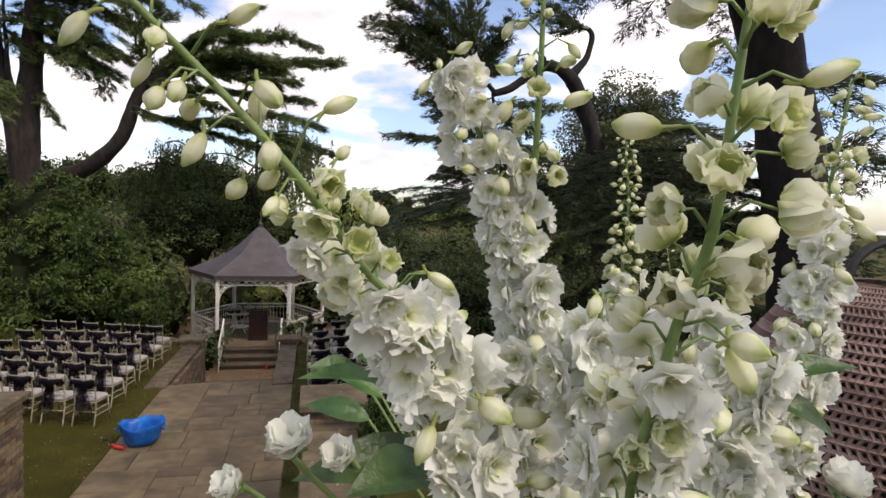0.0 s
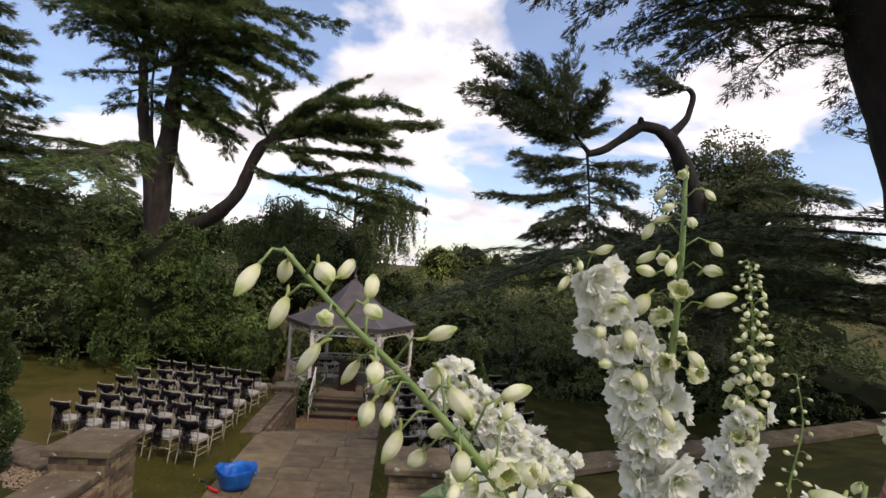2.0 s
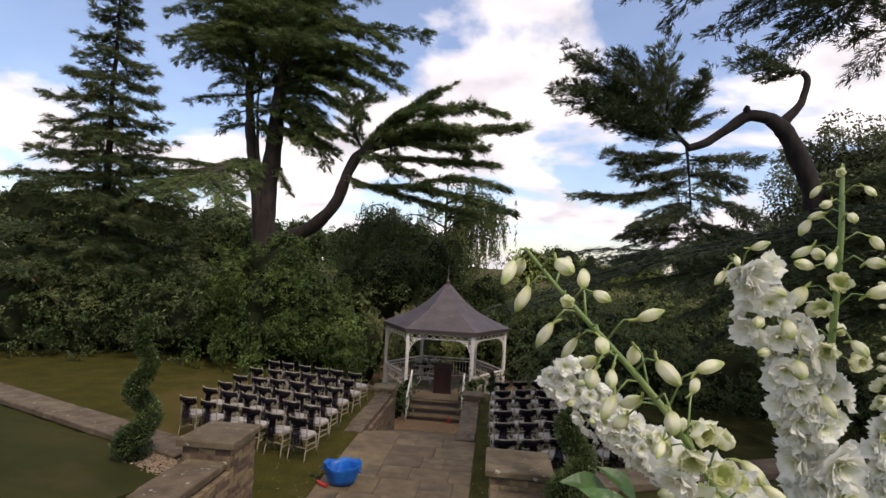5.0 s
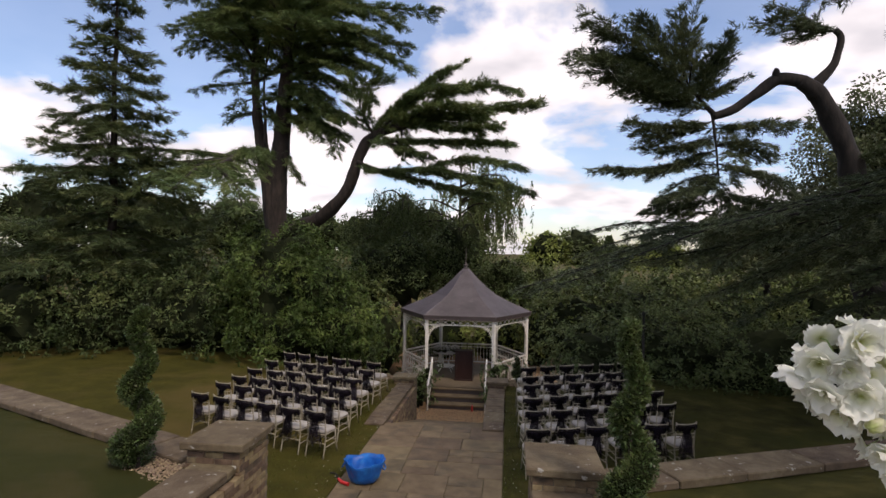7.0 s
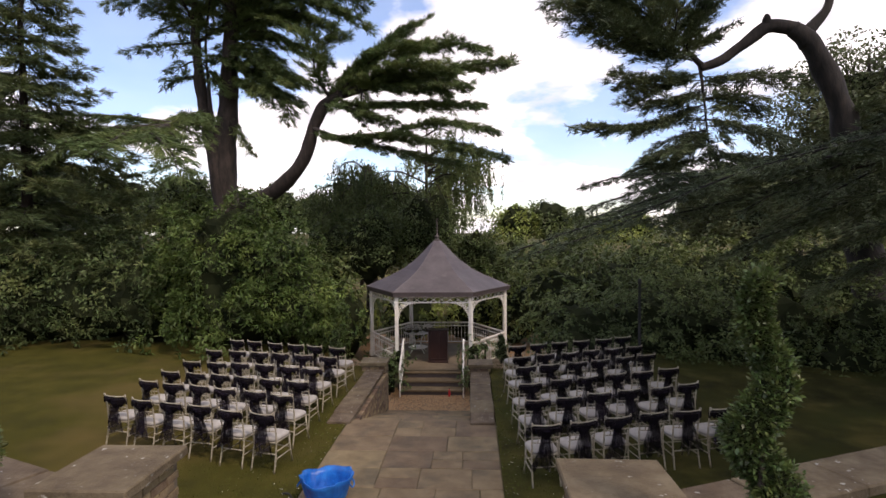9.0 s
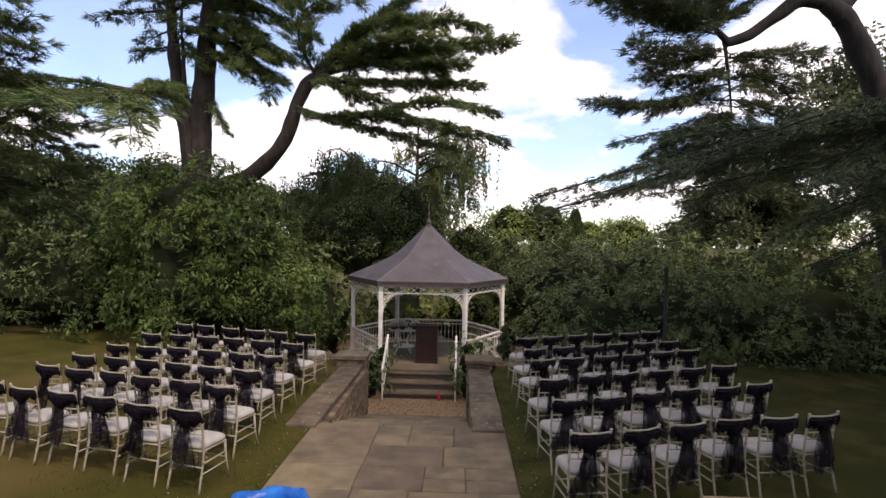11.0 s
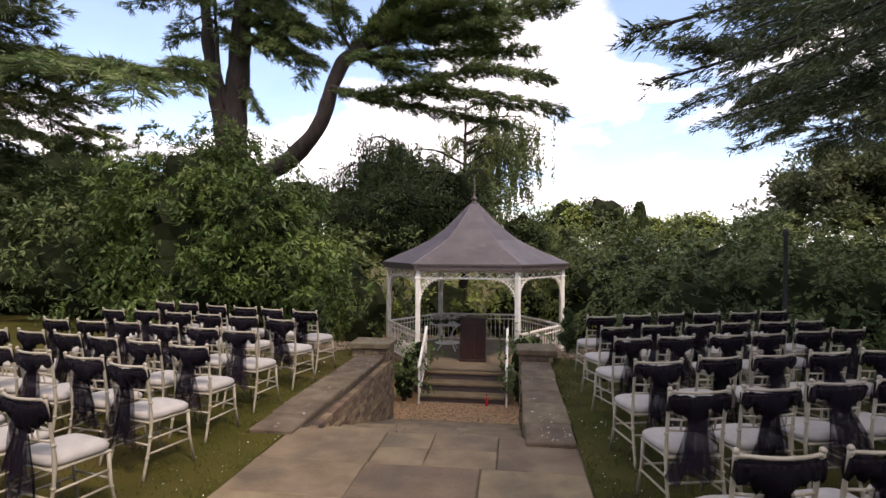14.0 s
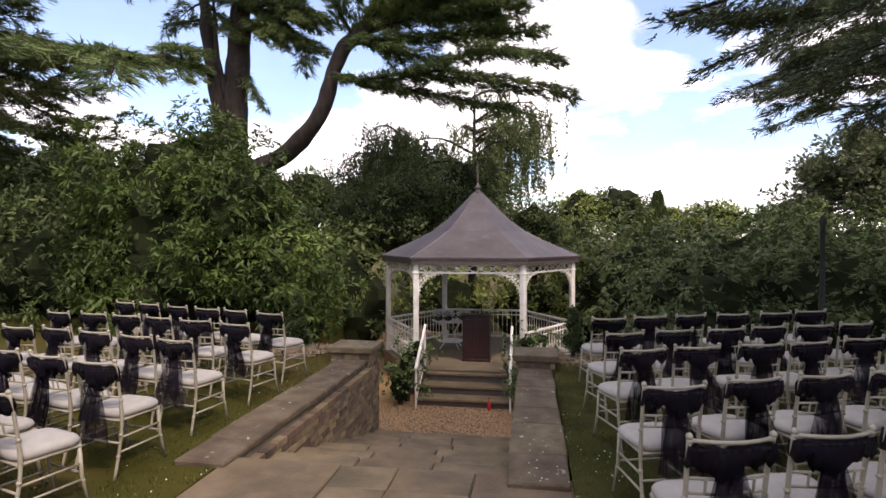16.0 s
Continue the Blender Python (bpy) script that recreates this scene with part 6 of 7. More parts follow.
def petal(bm, rng, ang, size, width, cup, lift, ruffle, fine=5, ball=0.0):
    """A broad petal with a rounded, wavy, faintly notched rim."""
    nu, nv, g = fine, fine, []
    ph = rng.uniform(0, 6)
    for i in range(nu):
        u = i / (nu - 1)
        w = width * (0.20 + 0.80 * math.sin(math.pi * min(1.0, 0.04 + 0.80 * u)) ** 0.75) * (1.0 if u < 0.99 else 0.72) * (0.0 if i == 0 else 1.0)
        row = []
        for j in range(nv):
            v = j / (nv - 1) * 2 - 1
            pull = (0.20 * v * v - 0.05 * math.exp(-(v / 0.25) ** 2)) * -u ** 3
            x = size * (u + pull * 1.15) * (1 + 0.06 * math.sin(6 * v + ph) * u * u)
            y = size * w * v
            z = size * (lift * u + cup * u * u * (1 - 0.35 * u) + ruffle * math.sin(4.6 * v + ph) * u * u + 0.12 * v * v * w)
            if ball:
                x, z = size * 0.62 * math.sin(ball * u) * (1 + 0.10 * math.sin(5 * v + ph) * u), size * (0.62 * (1 - math.cos(ball * u)) + 0.4 * ruffle * math.sin(4.6 * v + ph) * u)
            row.append(bm.verts.new((x * math.cos(ang) - y * math.sin(ang), x * math.sin(ang) + y * math.cos(ang), z)))
        g.append(row)
    for a, b in zip(g, g[1:]):
        for j in range(nv - 1):
            bm.faces.new((a[j], a[j + 1], b[j + 1], b[j]))


def floret_mesh(seed, cup=0.25):
    rng = random.Random(seed)
    bm = bmesh.new()
    n = 5
    for k in range(n):
        petal(bm, rng, 2 * math.pi * k / n + rng.uniform(-0.25, 0.25), 0.030 * rng.uniform(0.86, 1.10), rng.uniform(0.60, 0.76), cup * rng.uniform(-0.4, 1.2), 0.08, rng.uniform(0.08, 0.15), 6)
    for k in range(n):
        petal(bm, rng, 2 * math.pi * (k + 0.5) / n + rng.uniform(-0.35, 0.35), 0.0235 * rng.uniform(0.85, 1.15), rng.uniform(0.60, 0.74), cup * rng.uniform(0.3, 1.4) + 0.16, 0.20, rng.uniform(0.10, 0.18), 5)
    for k in range(n):
        petal(bm, rng, 2 * math.pi * (k + 0.2) / n + rng.uniform(-0.4, 0.4), 0.0155 * rng.uniform(0.75, 1.25), 0.58, cup + rng.uniform(0.1, 0.7), 0.42, 0.24, 4)
    for k in range(3):
        petal(bm, rng, 2 * math.pi * k / 3 + rng.uniform(-0.3, 0.3), 0.008, 0.6, 0.5, 0.8, 0.1, 3)
    bmesh.ops.remove_doubles(bm, verts=bm.verts[:], dist=1e-6)
    return mesh_of("floret", bm, PETAL, True)


def opening_mesh(seed, ball):
    """A half-open bloom: overlapping petals still folded into a ball, with a frilled mouth."""
    rng = random.Random(seed)
    bm = bmesh.new()
    for ring, (n, size, more) in enumerate(((5, 0.030, 0.0), (5, 0.026, 0.15), (4, 0.019, 0.25))):
        for k in range(n):
            petal(bm, rng, 2 * math.pi * (k + 0.5 * ring) / n + rng.uniform(-0.25, 0.25), size * rng.uniform(0.88, 1.1), rng.uniform(0.52, 0.66), 0, 0, rng.uniform(0.14, 0.26), 5, ball + more + rng.uniform(-0.2, 0.2))
    bmesh.ops.remove_doubles(bm, verts=bm.verts[:], dist=1e-6)
    return mesh_of("floret", bm, OPENING, True)


def bud_mesh(seed, fat):
    rng = random.Random(seed)
    bm = bmesh.new()
    prof = [(0.0015, 0.0), (0.0050, 0.002), (0.0084, 0.007), (0.0102, 0.0135), (0.0098, 0.0195), (0.0078, 0.0245), (0.0050, 0.0282), (0.0030, 0.0306), (0.0008, 0.0318)]
    rings = []
    for r, z in prof:
        ring = []
        for k in range(15):
            a = 2 * math.pi * k / 15
            lobe = r * fat * (1 + (0.06 + 5.0 * z) * math.cos(5 * a + z * 60) + 0.05 * math.sin(2 * a + seed))
            ring.append(bm.verts.new((lobe * math.cos(a) + 3.0 * z * z, lobe * math.sin(a), z * (1 + 0.04 * math.cos(3 * a + seed)))))
        rings.append(ring)
    for a, b in zip(rings, rings[1:]):
        for k in range(15):
            bm.faces.new((a[k], a[(k + 1) % 15], b[(k + 1) % 15], b[k]))
    bm.faces.new(rings[0][::-1]), bm.faces.new(rings[-1])
    tube(bm, smooth_line([(0, 0, 0.004), (0.003, 0, -0.004), (0.009, 0, -0.009)], 3), [0.0028, 0.0028, 0.0025, 0.0024, 0.0022, 0.002, 0.0015], 6)
    return mesh_of("bud", bm, BUD, True)


FLORETS = [floret_mesh(s, c) for s, c in ((1, 0.20), (2, 0.35), (3, 0.55), (4, 0.30), (5, 0.85))]
HALF = [opening_mesh(s, b) for s, b in ((9, 1.9), (10, 2.2), (11, 2.5))]
BUDS = [bud_mesh(s, f) for s, f in ((1, 1.0), (2, 1.2), (3, 0.9))]


def spike(label, pts, radius, bud_to, seed, size=1.0, step=0.0095, bud_step=0.013, side=None, bud_size=(0.45, 1.0), end=0.92, name="delphinium", spread=1.0, opening=0.0, hang=1.0, slim=1.0):
    """One flower spike, tip first: buds to the share bud_to of its shown length, open florets below, and the bare stalk to the bowl."""
    rng = random.Random(seed)
    t = thing(name, label, "flower", group="white delphinium spikes")
    pts = [arr(p) for p in pts]
    line = smooth_line(pts, 8)
    foot = [line[-1].lerp(BOWL, u) + Vector((0, 0, 0.02 * math.sin(3 * u))) for u in (0.4, 1.0)]
    bm = bmesh.new()
    full = smooth_line([*pts, *foot], 8)
    k = len(full)
    tube(bm, full, [radius * (0.45 + 0.55 * min(1, i / (k * 0.45))) for i in range(k)], 8)
    cum = [0.0]
    for a, b in zip(line, line[1:]):
        cum.append(cum[-1] + (b - a).length)
    total = cum[-1]
    d, ang, made = 0.002, rng.uniform(0, 6), []
    while d < total * end:
        i = max(j for j in range(len(cum)) if cum[j] <= d)
        i = min(i, len(line) - 2)
        along = (line[i + 1] - line[i]).normalized()
        p = line[i].lerp(line[i + 1], (d - cum[i]) / max(cum[i + 1] - cum[i], 1e-6))
        ang += 2.4
        e1 = along.orthogonal().normalized()
        e2 = along.cross(e1)
        out = (e1 * math.cos(ang) + e2 * math.sin(ang)).normalized()
        if side is not None:
            out = (out + Vector(side) * 0.7).normalized()
        share = d / total
        bud = share < bud_to or rng.random() < 0.12
        half = (abs(share - bud_to) < 0.14 and bud_to > 0.2 and rng.random() < 0.6) or (share < bud_to and rng.random() < opening)
        if half:
            s = size * rng.uniform(0.50, 0.72) * (1.02 if opening else 1.0)
            ped = size * rng.uniform(0.016, 0.034)
            tip = p + out * ped - along * ped * 0.5
            face = (out - along * 0.6 + Vector((0, 0, rng.uniform(-0.7, 0.3)))).normalized()
            me, bud = rng.choice(HALF), False
        elif bud:
            s = size * (bud_size[0] + (bud_size[1] - bud_size[0]) * min(1, share / max(bud_to, 0.01))) * rng.uniform(0.85, 1.15)
            ped = hang * size * rng.uniform(0.018, 0.034) * (0.6 + 0.6 * min(1, share / max(bud_to, 0.01)))
            tip = p + out * ped * 1.15 - along * ped * rng.uniform(-0.1, 0.5)
            face = (out * 0.6 + Vector((0, 0, rng.uniform(-1.1, 0.25)))).normalized()
            me = rng.choice(BUDS)
        else:
            s = size * rng.uniform(0.82, 1.12)
            ped = size * spread * rng.uniform(0.016, 0.042)
            tip = p + out * ped - along * ped * 0.3
            face = (out + Vector((rng.uniform(-0.25, 0.25), rng.uniform(-0.25, 0.25), rng.uniform(-0.35, 0.15)))).normalized()
            me = rng.choice(FLORETS)
        midp = p.lerp(tip, 0.55) + Vector((0, 0, 0.25 * (tip - p).length))
        tube(bm, [p, midp, tip], [0.0016 * size, 0.0012 * size, 0.0011 * size], 5)
        q = face.to_track_quat("Z", "Y").to_matrix().to_4x4()
        made.append((me, Matrix.Translation(tip) @ q @ pose(0, 0, 0, 0, 0, rng.uniform(0, 360)) @ Matrix.Diagonal((s, s, s * (slim * rng.uniform(0.95, 1.4) if bud else 1.0), 1)), bud))
        d += (bud_step if bud else step) * size * rng.uniform(0.8, 1.2)
    part("stalk", bm, STALK, t, smooth=True)
    for me, m, bud in made:
        part("bud" if bud else "floret", me, None, t, at=m)
    return t


CAM_SIDE = (-0.2, -0.9, 0.0)
spike("long leaning white delphinium spike, budded towards its tip", [(1.948, -2.207, 4.007), (1.977, -2.196, 3.978), (2.005, -2.183, 3.953), (2.028, -2.175, 3.931), (2.054, -2.161, 3.904), (2.084, -2.138, 3.867), (2.139, -2.081, 3.802)], 0.0024, 0.60, 101, 0.56, step=0.0080, bud_step=0.0125, side=(-0.2, -0.2, -0.1), bud_size=(0.55, 0.70), hang=1.3, slim=1.15)
spike("upright white delphinium spike with dangling buds at its top", [(2.235, -2.007, 4.114), (2.238, -2.005, 4.041), (2.250, -1.977, 3.945), (2.256, -1.950, 3.858), (2.260, -1.932, 3.778)], 0.0040, 0.45, 102, 0.62, step=0.0105, bud_step=0.0125, side=(-0.9, -0.4, 0), hang=1.3, slim=1.1)
spike("white delphinium side shoot with open blooms", [(2.149, -1.990, 4.027), (2.175, -1.987, 4.003), (2.202, -1.978, 3.961), (2.228, -1.969, 3.902), (2.243, -1.953, 3.838)], 0.0026, 0.10, 103, 0.52, step=0.0066, side=CAM_SIDE)
spike("slim white delphinium spike tipped with small round buds", [(2.629, -1.499, 4.085), (2.648, -1.497, 3.950), (2.647, -1.492, 3.826), (2.638, -1.486, 3.701), (2.637, -1.480, 3.560)], 0.0035, 0.52, 104, 0.86, step=0.0072, bud_step=0.0052, side=CAM_SIDE, bud_size=(0.32, 0.72), hang=0.75, slim=0.9)
spike("thin green shoot with tiny buds", [(2.803, -1.410, 3.877), (2.824, -1.408, 3.774), (2.809, -1.402, 3.659), (2.808, -1.398, 3.545)], 0.0022, 1.0, 105, 0.55, bud_step=0.022, bud_size=(0.5, 0.8), name="delphinium_shoot")
spike("tall near delphinium spike with fat pale green buds", [(2.189, -2.296, 3.986), (2.189, -2.292, 3.962), (2.191, -2.286, 3.932), (2.195, -2.276, 3.892), (2.197, -2.258, 3.855), (2.201, -2.232, 3.787), (2.228, -2.180, 3.718)], 0.0022, 0.52, 106, 0.56, step=0.0085, bud_step=0.0150, side=(0.25, -0.3, 0), bud_size=(0.6, 1.0), opening=0.6, hang=1.2)
spike("white delphinium spike crowded with open blooms", [(2.626, -1.954, 4.081), (2.607, -1.955, 3.962), (2.595, -1.957, 3.869), (2.577, -1.960, 3.714), (2.559, -1.962, 3.589)], 0.0036, 0.33, 107, 0.62, step=0.0066, bud_step=0.010, side=CAM_SIDE, bud_size=(0.5, 0.9))
spike("shaggy white delphinium spike leaning over the steps", [(2.140, -0.950, 3.742), (2.215, -0.950, 3.676), (2.300, -0.950, 3.602), (2.405, -0.960, 3.532), (2.520, -0.970, 3.476)], 0.0034, 0.0, 108, 0.9, step=0.0046, side=(-0.2, -0.6, 0.2), end=1.0, spread=1.7)
spike("short white delphinium spike with wide open blooms", [(2.268, -2.080, 3.850), (2.264, -2.082, 3.792), (2.266, -2.075, 3.738), (2.282, -2.062, 3.669)], 0.0035, 0.12, 109, 0.74, step=0.0062, side=CAM_SIDE)
spike("short white delphinium spike with wide open blooms", [(2.371, -2.108, 3.829), (2.364, -2.109, 3.779), (2.365, -2.101, 3.725), (2.373, -2.086, 3.664)], 0.0035, 0.12, 110, 0.74, step=0.0062, side=CAM_SIDE)
spike("white delphinium spike leaning low with broad blooms", [(2.118, -2.042, 3.852), (2.135, -2.048, 3.807), (2.160, -2.057, 3.763), (2.181, -2.065, 3.714), (2.210, -2.055, 3.650)], 0.0035, 0.08, 111, 0.74, step=0.0062, side=CAM_SIDE)
spike("white delphinium spike half hidden among the others", [(2.260, -1.955, 3.835), (2.263, -1.959, 3.781), (2.266, -1.963, 3.717), (2.263, -1.967, 3.620)], 0.004, 0.0, 112, 0.78, step=0.0075, side=CAM_SIDE)
spike("white delphinium spike half hidden among the others", [(2.440, -1.980, 3.85), (2.430, -1.980, 3.78), (2.42, -1.98, 3.69), (2.41, -1.97, 3.58)], 0.004, 0.1, 113, 0.8, step=0.0065, side=CAM_SIDE)

# white roses and broad leaves low in the arrangement
def rose_mesh(seed):
    rng = random.Random(seed)
    petals = []
    for ring, (n, size, cup, lift) in enumerate(((6, 0.034, 0.55, 0.5), (5, 0.030, 0.9, 0.8), (4, 0.024, 1.2, 1.2), (3, 0.018, 1.6, 1.5))):
        for k in range(n):
            bm = bmesh.new()
            petal(bm, rng, 2 * math.pi * (k + 0.5 * ring) / n + rng.uniform(-0.15, 0.15), size, 0.70, cup, lift, 0.08)
            petals.append(mesh_of("petal", bm, PETAL, True))
    return petals


ROSES = [rose_mesh(1), rose_mesh(2)]
for k, (p, f, s) in enumerate((((2.053, -1.981, 3.701), (-0.3, -0.5, 0.8), 0.6), ((2.486, -2.093, 3.694), (0.2, -0.3, 0.9), 0.55), ((2.10, -1.90, 3.655), (-0.4, -0.6, 0.6), 0.55), ((2.0, -1.90, 3.63), (-0.6, -0.4, 0.6), 0.5))):
    r = thing("white_rose", "cream-white rose low in the arrangement", "flower", group="white roses")
    v, p = Vector(f).normalized(), arr(p)
    for me in ROSES[k % 2]:
        part("petal", me, None, r, at=Matrix.Translation(p) @ v.to_track_quat("Z", "Y").to_matrix().to_4x4() @ Matrix.Diagonal((s, s, s, 1)))
    part("stalk", tube(bmesh.new(), smooth_line([p - v * 0.002, p - v * 0.05, BOWL], 5), 0.003, 6), STALK, r, smooth=True)
    bm = bmesh.new()
    for j in range(5):
        petal(bm, random.Random(j), 2 * math.pi * j / 5, 0.02 * s, 0.28, 0.2, 0.1, 0.0)
    part("sepal", bm, STALK, r, at=Matrix.Translation(Vector(p) - v * 0.004) @ v.to_track_quat("Z", "Y").to_matrix().to_4x4())


def blade(base, tip, width, seed):
    """A broad pointed leaf with a folded midrib."""
    rng = random.Random(seed)
    a, b = Vector(base), Vector(tip)
    d = b - a
    n = Vector((rng.uniform(-0.3, 0.3), -0.6, 0.8)).normalized()
    s = d.cross(n).normalized()
    n = s.cross(d).normalized()
    bm, g = bmesh.new(), []
    for i in range(9):
        u = i / 8
        w = width * math.sin(math.pi * (0.04 + 0.95 * u) ** 0.8) * (1 if i < 8 else 0.1)
        c = a + d * u + n * 0.10 * d.length * math.sin(math.pi * u)
        g.append([bm.verts.new(c + s * w * v + n * abs(v) * w * 0.35 + n * 0.05 * w * math.sin(9 * u + 3 * v)) for v in (-1, -0.5, 0, 0.5, 1)])
    for p, q in zip(g, g[1:]):
        for j in range(4):
            bm.faces.new((p[j], p[j + 1], q[j + 1], q[j]))
    return bm


foliage = thing("rose_foliage", "fresh and dark green leaves low in the arrangement", "foliage")
for k, (a, b, w) in enumerate((((2.16, -1.72, 3.66), (2.08, -1.69, 3.69), 0.018), ((2.14, -1.75, 3.64), (2.06, -1.72, 3.65), 0.016), ((2.46, -2.02, 3.765), (2.55, -2.05, 3.785), 0.013), ((2.47, -2.02, 3.755), (2.53, -2.05, 3.72), 0.013), ((2.15, -1.82, 3.70), (2.05, -1.90, 3.735), 0.014), ((2.14, -1.60, 3.66), (2.06, -1.63, 3.675), 0.018), ((2.18, -1.62, 3.66), (2.12, -1.61, 3.70), 0.016), ((2.2, -1.86, 3.62), (2.10, -1.93, 3.63), 0.03), ((2.26, -1.9, 3.6), (2.16, -1.98, 3.59), 0.03), ((2.3, -1.9, 3.58), (2.22, -1.99, 3.56), 0.03), ((2.22, -1.84, 3.62), (2.05, -1.87, 3.62), 0.03))):
    a, b = arr(a), arr(b)
    part("leaf", blade(a, b, w, k), FLEAF, foliage, smooth=True)
    part("leaf_stalk", tube(bmesh.new(), [a, a.lerp(BOWL, 0.5) + Vector((0, 0, 0.03)), BOWL], 0.002, 5), STALK, foliage)

stand = thing("flower_stand", "slim black iron flower stand with shallow bowl", "stand")
bm = bmesh.new()
lathe(bm, [(0.0, -0.12), (0.08, -0.115), (0.14, -0.06), (0.15, 0.02), (0.142, 0.02), (0.13, -0.04), (0.0, -0.07)], 24, BOWL)
part("bowl", bm, IRON, stand, smooth=True)
part("pole", tube(bmesh.new(), [(BOWL.x, BOWL.y, 2.24), (BOWL.x, BOWL.y, BOWL.z - 0.11)], 0.014, 10), IRON, stand)
for k in range(3):
    a = k * 2 * math.pi / 3
    part("foot", tube(bmesh.new(), smooth_line([(BOWL.x, BOWL.y, 2.40), (BOWL.x + 0.12 * math.cos(a), BOWL.y + 0.12 * math.sin(a), 2.33), (BOWL.x + 0.24 * math.cos(a), BOWL.y + 0.24 * math.sin(a), 2.212)], 4), 0.011, 8), IRON, stand)

# tall brown woven lantern standing behind the flowers
WICKER = material("brown_wicker", [(0.13, 0.080, 0.063), (0.21, 0.138, 0.115), (0.28, 0.20, 0.175)], 14.0, 0.6, 0.3, 120)
lantern = thing("wicker_lantern", "tall brown open-weave wicker lantern", "lantern")
LX, LY = 3.47, -1.70
prof = [(0.24, 2.20), (0.33, 2.55), (0.36, 2.95), (0.355, 3.34), (0.33, 3.59), (0.28, 3.80), (0.19, 3.93), (0.07, 3.98)]
bm, n, fine = bmesh.new(), 124, []
for (r0, z0), (r1, z1) in zip(prof, prof[1:]):
    m = max(2, int(math.hypot(r1 - r0, z1 - z0) / (0.019 if z0 > 3.2 else 0.055)))
    fine += [(r0 + (r1 - r0) * i / m, z0 + (z1 - z0) * i / m) for i in range(m)]
hoop = lambda r, k, z: Vector((LX + r * math.cos(2 * math.pi * k / n), LY + r * math.sin(2 * math.pi * k / n), z))
rows = [[bm.verts.new(hoop(r, k + 0.5 * (j % 2), z)) for k in range(n)] for j, (r, z) in enumerate(fine)]
for j, (lower, upper_row) in enumerate(zip(rows, rows[1:])):
    for k in range(n):
        # each cell of the weave is a ring of four strands sunk towards a small opening
        ring = [lower[k], lower[(k + 1) % n], upper_row[(k + 1) % n], upper_row[k]]
        mid = sum((v.co for v in ring), Vector()) / 4
        inward = (Vector((LX, LY, mid.z)) - mid).normalized() * 0.007
        hole = [bm.verts.new(mid.lerp(v.co, 0.40) + inward) for v in ring]
        for i in range(4):
            bm.faces.new((ring[i], ring[(i + 1) % 4], hole[(i + 1) % 4], hole[i]))
part("weave", bm, WICKER, lantern)
part("handle", tube(bmesh.new(), smooth_line([(LX - 0.14, LY, 3.94), (LX - 0.09, LY, 4.03), (LX, LY, 4.06), (LX + 0.09, LY, 4.03), (LX + 0.14, LY, 3.94)], 4), 0.010, 8), IRON, lantern)
# added black shell that paints the dark behind the open weave
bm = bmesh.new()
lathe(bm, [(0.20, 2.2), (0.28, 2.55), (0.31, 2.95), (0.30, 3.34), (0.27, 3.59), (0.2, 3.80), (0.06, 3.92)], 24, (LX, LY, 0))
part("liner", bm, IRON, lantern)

# ---- pieces of steps, paving and walls ----
# sunken flight towards the garden pavilion: shallow treads, then a steeper end
steps_down = thing("lower_garden_steps", "shallow york stone steps between brick walls", "steps", kind="structure")
y, z = 10.62, 0.0
for k in range(12):
    tread = 0.57 if k < 7 else 0.30
    rise = 0.16 if k < 7 else 0.19
    z -= rise
    x = -0.88
    while x < 1.36:
        w = min(random.uniform(0.5, 0.95), 1.37 - x)
        if 1.37 - (x + w) < 0.25:
            w = 1.37 - x
        part("slab", boxed((x + 0.006, y - 0.03, z - 0.5), (x + w - 0.006, y + tread, z + random.uniform(-0.004, 0.004)), 0.012), SLAB, steps_down)
        x += w
    y += tread


# paved path in random rows
path = thing("path", "york stone paved path with uneven worn slabs", "path", kind="structure")
part("bedding", boxed((-0.98, 5.18, -0.3), (1.86, 10.64, -0.018)), JOINT, path)
rng = random.Random(8)
y = 5.2
while y < 10.6:
    d = rng.choice((0.46, 0.55, 0.66, 0.78))
    if 10.62 - (y + d) < 0.35:
        d = 10.63 - y
    x = -0.97 + rng.uniform(-0.01, 0.01)
    while x < 1.84:
        w = rng.choice((0.48, 0.62, 0.78, 0.98))
        if 1.85 - (x + w) < 0.3:
            w = 1.85 - x
        tilt = rng.uniform(-0.004, 0.004)
        split = d > 0.6 and w < 0.7 and rng.random() < 0.4
        for y0, y1 in ((y, y + d * 0.5), (y + d * 0.5, y + d)) if split else ((y, y + d),):
            bm = boxed((x + 0.004, y0 + 0.004, -0.08), (x + w - 0.004, y1 - 0.004, 0.0 + tilt), 0.009, 0.005, rng)
            part("slab", bm, SLAB, path)
        x += w
    y += d

# coping stones
def coping_run(wall, a, b, width, z, thick, rng, piece=0.85):
    a, b = Vector((*a, z)), Vector((*b, z))
    n = (b - a).length
    ang = math.degrees(math.atan2(b.y - a.y, b.x - a.x))
    at = 0.0
    while at < n - 0.05:
        w = min(piece * rng.uniform(0.7, 1.25), n - at)
        bm = boxed((0.004, -width / 2 + rng.uniform(-0.012, 0.012), -thick), (w - 0.004, width / 2 + rng.uniform(-0.012, 0.012), rng.uniform(-0.006, 0.006)), 0.014, 0.004, rng)
        p = a + (b - a) * (at / n)
        part("coping_stone", bm, COPING, wall, at=pose(p.x, p.y, z, 0, 0, ang))
        at += w


coping_run(wall_ret_l, (-1.86, 4.51), (-24, 13.81), 0.54, 1.46, 0.10, rng, 1.0)
coping_run(wall_ret_r, (2.96, 4.51), (25, 13.79), 0.54, 1.46, 0.10, rng, 1.0)
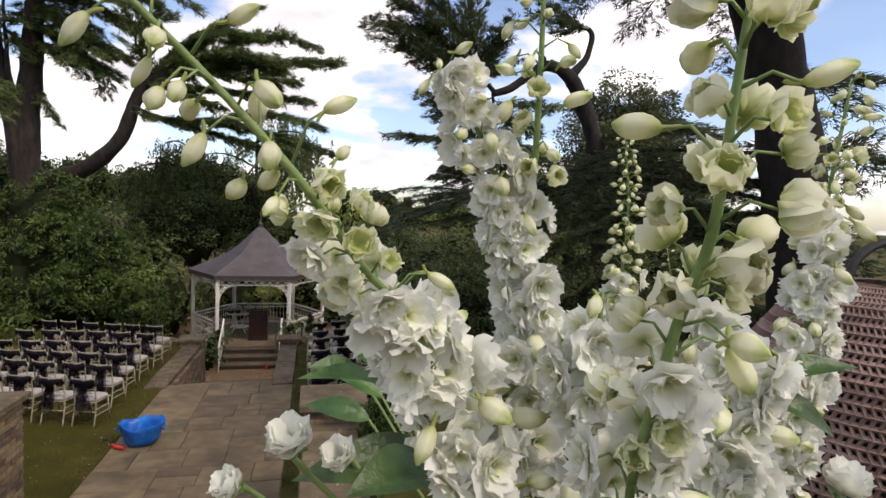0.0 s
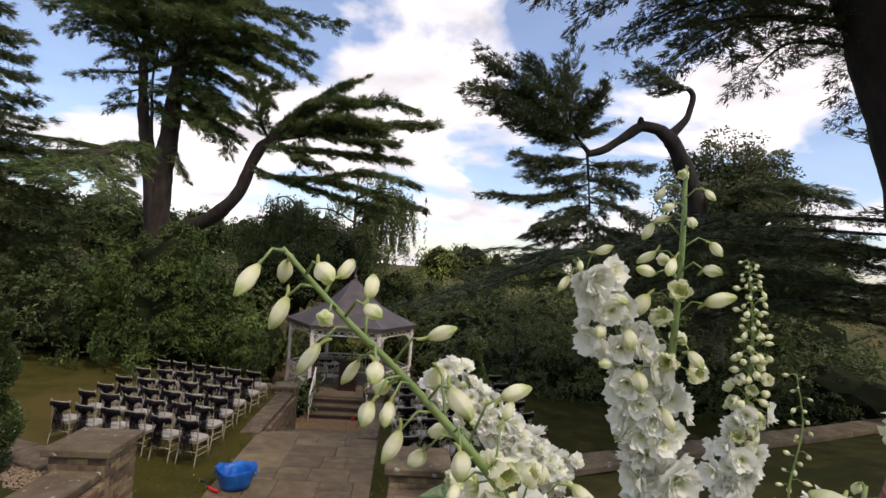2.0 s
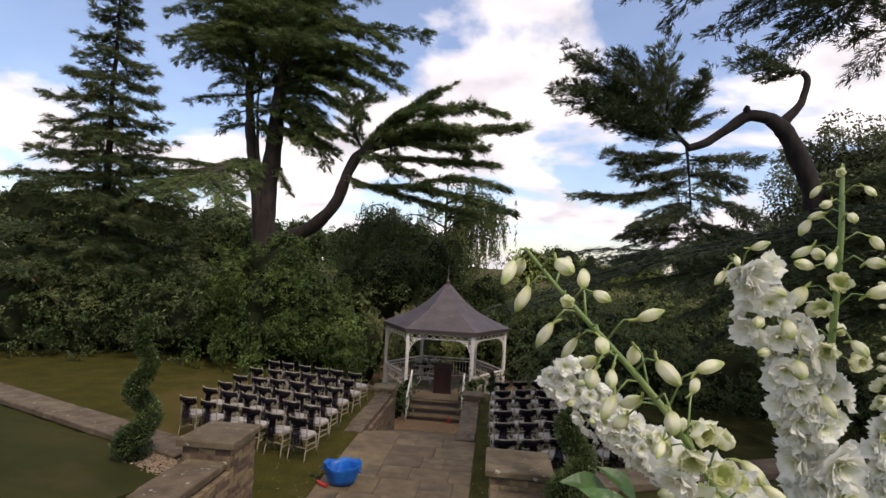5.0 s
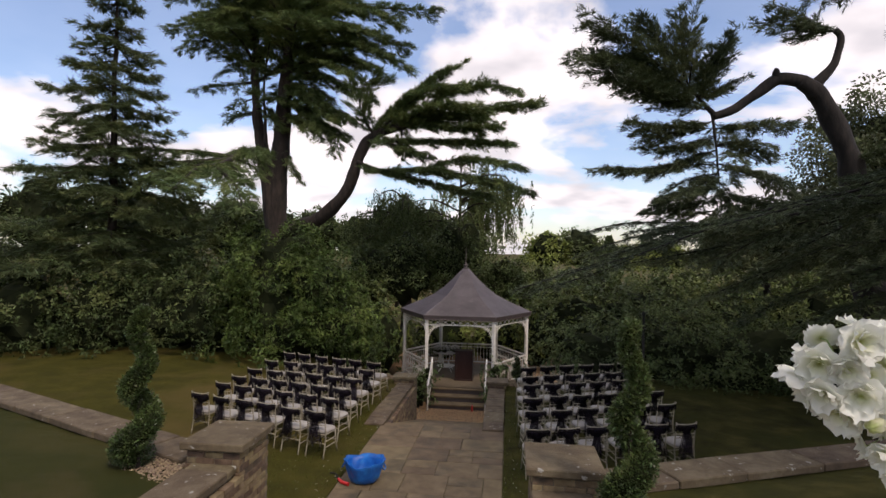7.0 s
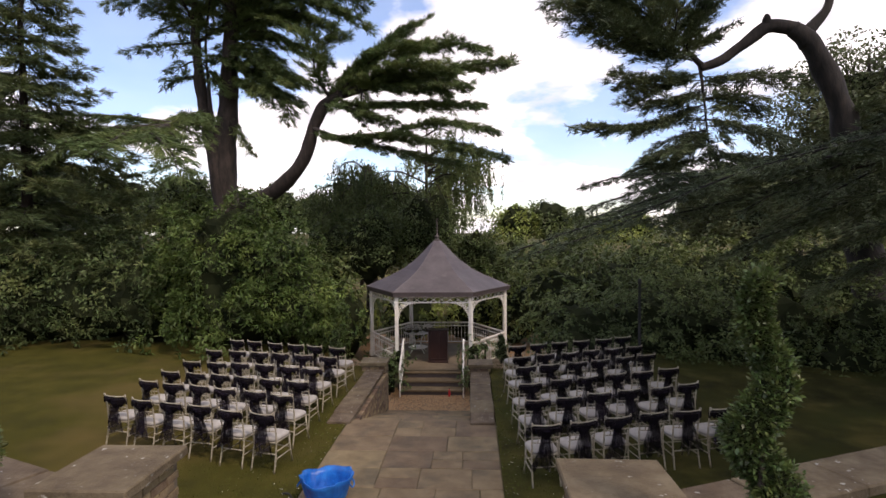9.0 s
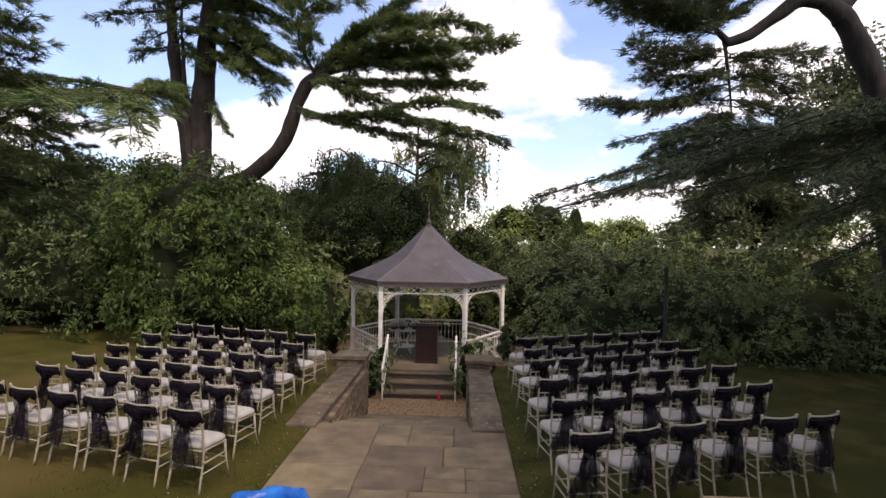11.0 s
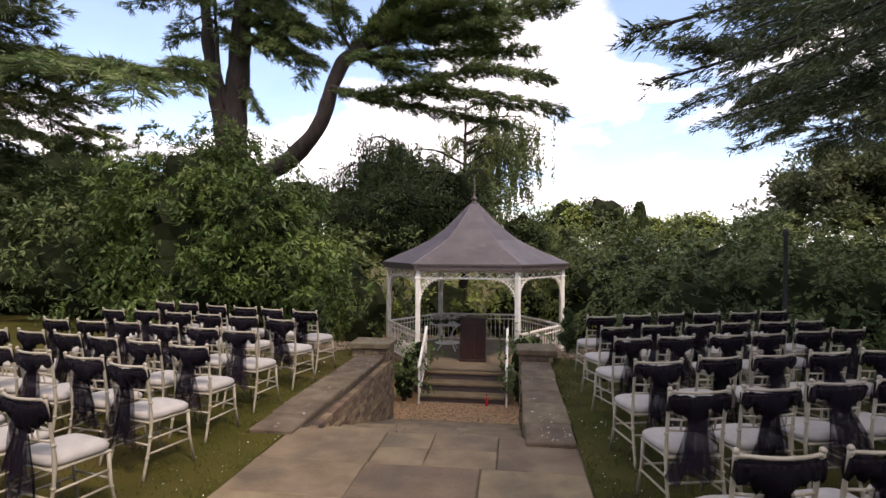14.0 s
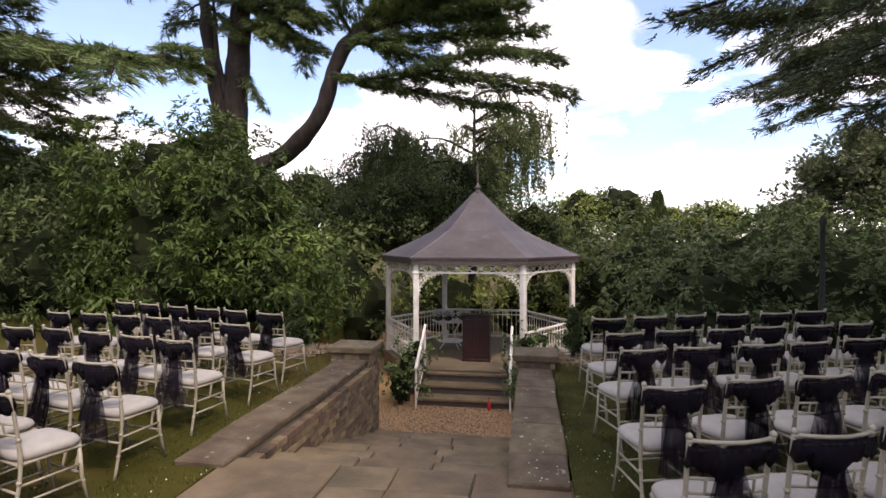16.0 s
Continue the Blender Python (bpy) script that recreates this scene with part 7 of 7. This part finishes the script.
coping_run(wall_flank_l, (-1.45, 0.42), (-1.45, 4.12), 0.56, 1.51, 0.10, rng)
coping_run(wall_flank_r, (2.49, 0.42), (2.49, 4.0), 0.64, 1.51, 0.10, rng)
coping_run(wall_path_l, (-1.125, 10.40), (-1.125, 14.33), 0.47, 0.045, 0.07, rng, 0.7)
coping_run(wall_path_r, (1.605, 10.40), (1.605, 14.2), 0.47, 0.045, 0.07, rng, 0.7)

# bricks, each a piece of its own on one shared mesh
BRICK_ME = [mesh_of("brick", boxed((-0.1075, -0.05, -0.0325), (0.1075, 0.05, 0.0325), 0.004, 0.003, rng), BRICK) for _ in range(4)]


def brick_face(wall, origin, along, length, z0, z1, keep=None, out=0.012):
    """Courses of stretchers on a wall's face, each standing a little proud of the mortar."""
    ang = math.degrees(math.atan2(along[1], along[0]))
    nrm = Vector((along[1], -along[0], 0))
    k, z = 0, z0 + 0.0375
    while z < z1 - 0.02:
        s = -0.1125 * (k % 2)
        while s < length - 0.06:
            c0, c1 = max(s, 0), min(s + 0.215, length)
            if c1 - c0 > 0.06 and (keep is None or keep((c0 + c1) / 2, z)):
                mid = Vector(origin) + Vector((along[0], along[1], 0)) * ((c0 + c1) / 2) + nrm * (out - 0.05 + rng.uniform(-0.003, 0.003))
                ob = part("brick", rng.choice(BRICK_ME), None, wall, at=pose(mid.x, mid.y, z, rng.uniform(-0.6, 0.6), 0, ang) @ Matrix.Diagonal(((c1 - c0) / 0.215, 1, 1, 1)))
            s += 0.2275
        z += 0.075
        k += 1


brick_face(wall_path_l, (-0.915, 14.35, 0), (0, -1), 3.9, -1.5, -0.03, lambda s, z: z > -0.30 * (3.9 - s) - 0.32, out=-0.012 + 0.012)
brick_face(wall_flank_l, (-1.22, 4.2, 0), (0, -1), 2.2, 0.4, 1.41)


def pier(name, x0, x1, y0, y1, z0, z1, over, faces, label):
    p = thing(name, label, "pier", kind="structure")
    part("core", boxed((x0, y0, z0), (x1, y1, z1 - 0.10)), MORTAR, p)
    bm = bmesh.new()
    box(bm, (x0 - over, y0 - over, z1 - 0.10), (x1 + over, y1 + over, z1 - 0.012), 0.012, 0.006, rng)
    part("cap", bm, COPING, p, "weathered lichen-spotted stone cap")
    for f in faces:
        if f == "s":
            brick_face(p, (x0, y0, 0), (1, 0), x1 - x0, max(z0, z1 - 1.7), z1 - 0.1)
        if f == "e":
            brick_face(p, (x1, y0, 0), (0, 1), y1 - y0, max(z0, z1 - 1.7), z1 - 0.1)
        if f == "w":
            brick_face(p, (x0, y1, 0), (0, -1), y1 - y0, max(z0, z1 - 1.7), z1 - 0.1)
    return p


pier("pier_near_left", -1.81, -1.16, 4.14, 4.88, -0.2, 1.76, 0.07, "se", "square brick pier with broad flat stone cap")
pier("pier_near_right", 2.19, 2.88, 4.02, 4.72, -0.2, 1.76, 0.07, "sw", "square brick pier with broad flat stone cap")
pier("pier_far_left", -1.47, -0.87, 14.30, 14.84, -2.1, 0.24, 0.06, "se", "brick pier with stone cap ending the sunken wall")
pier("pier_far_right", 1.36, 1.88, 14.15, 14.68, -2.1, 0.24, 0.06, "sw", "brick pier with stone cap ending the sunken wall")
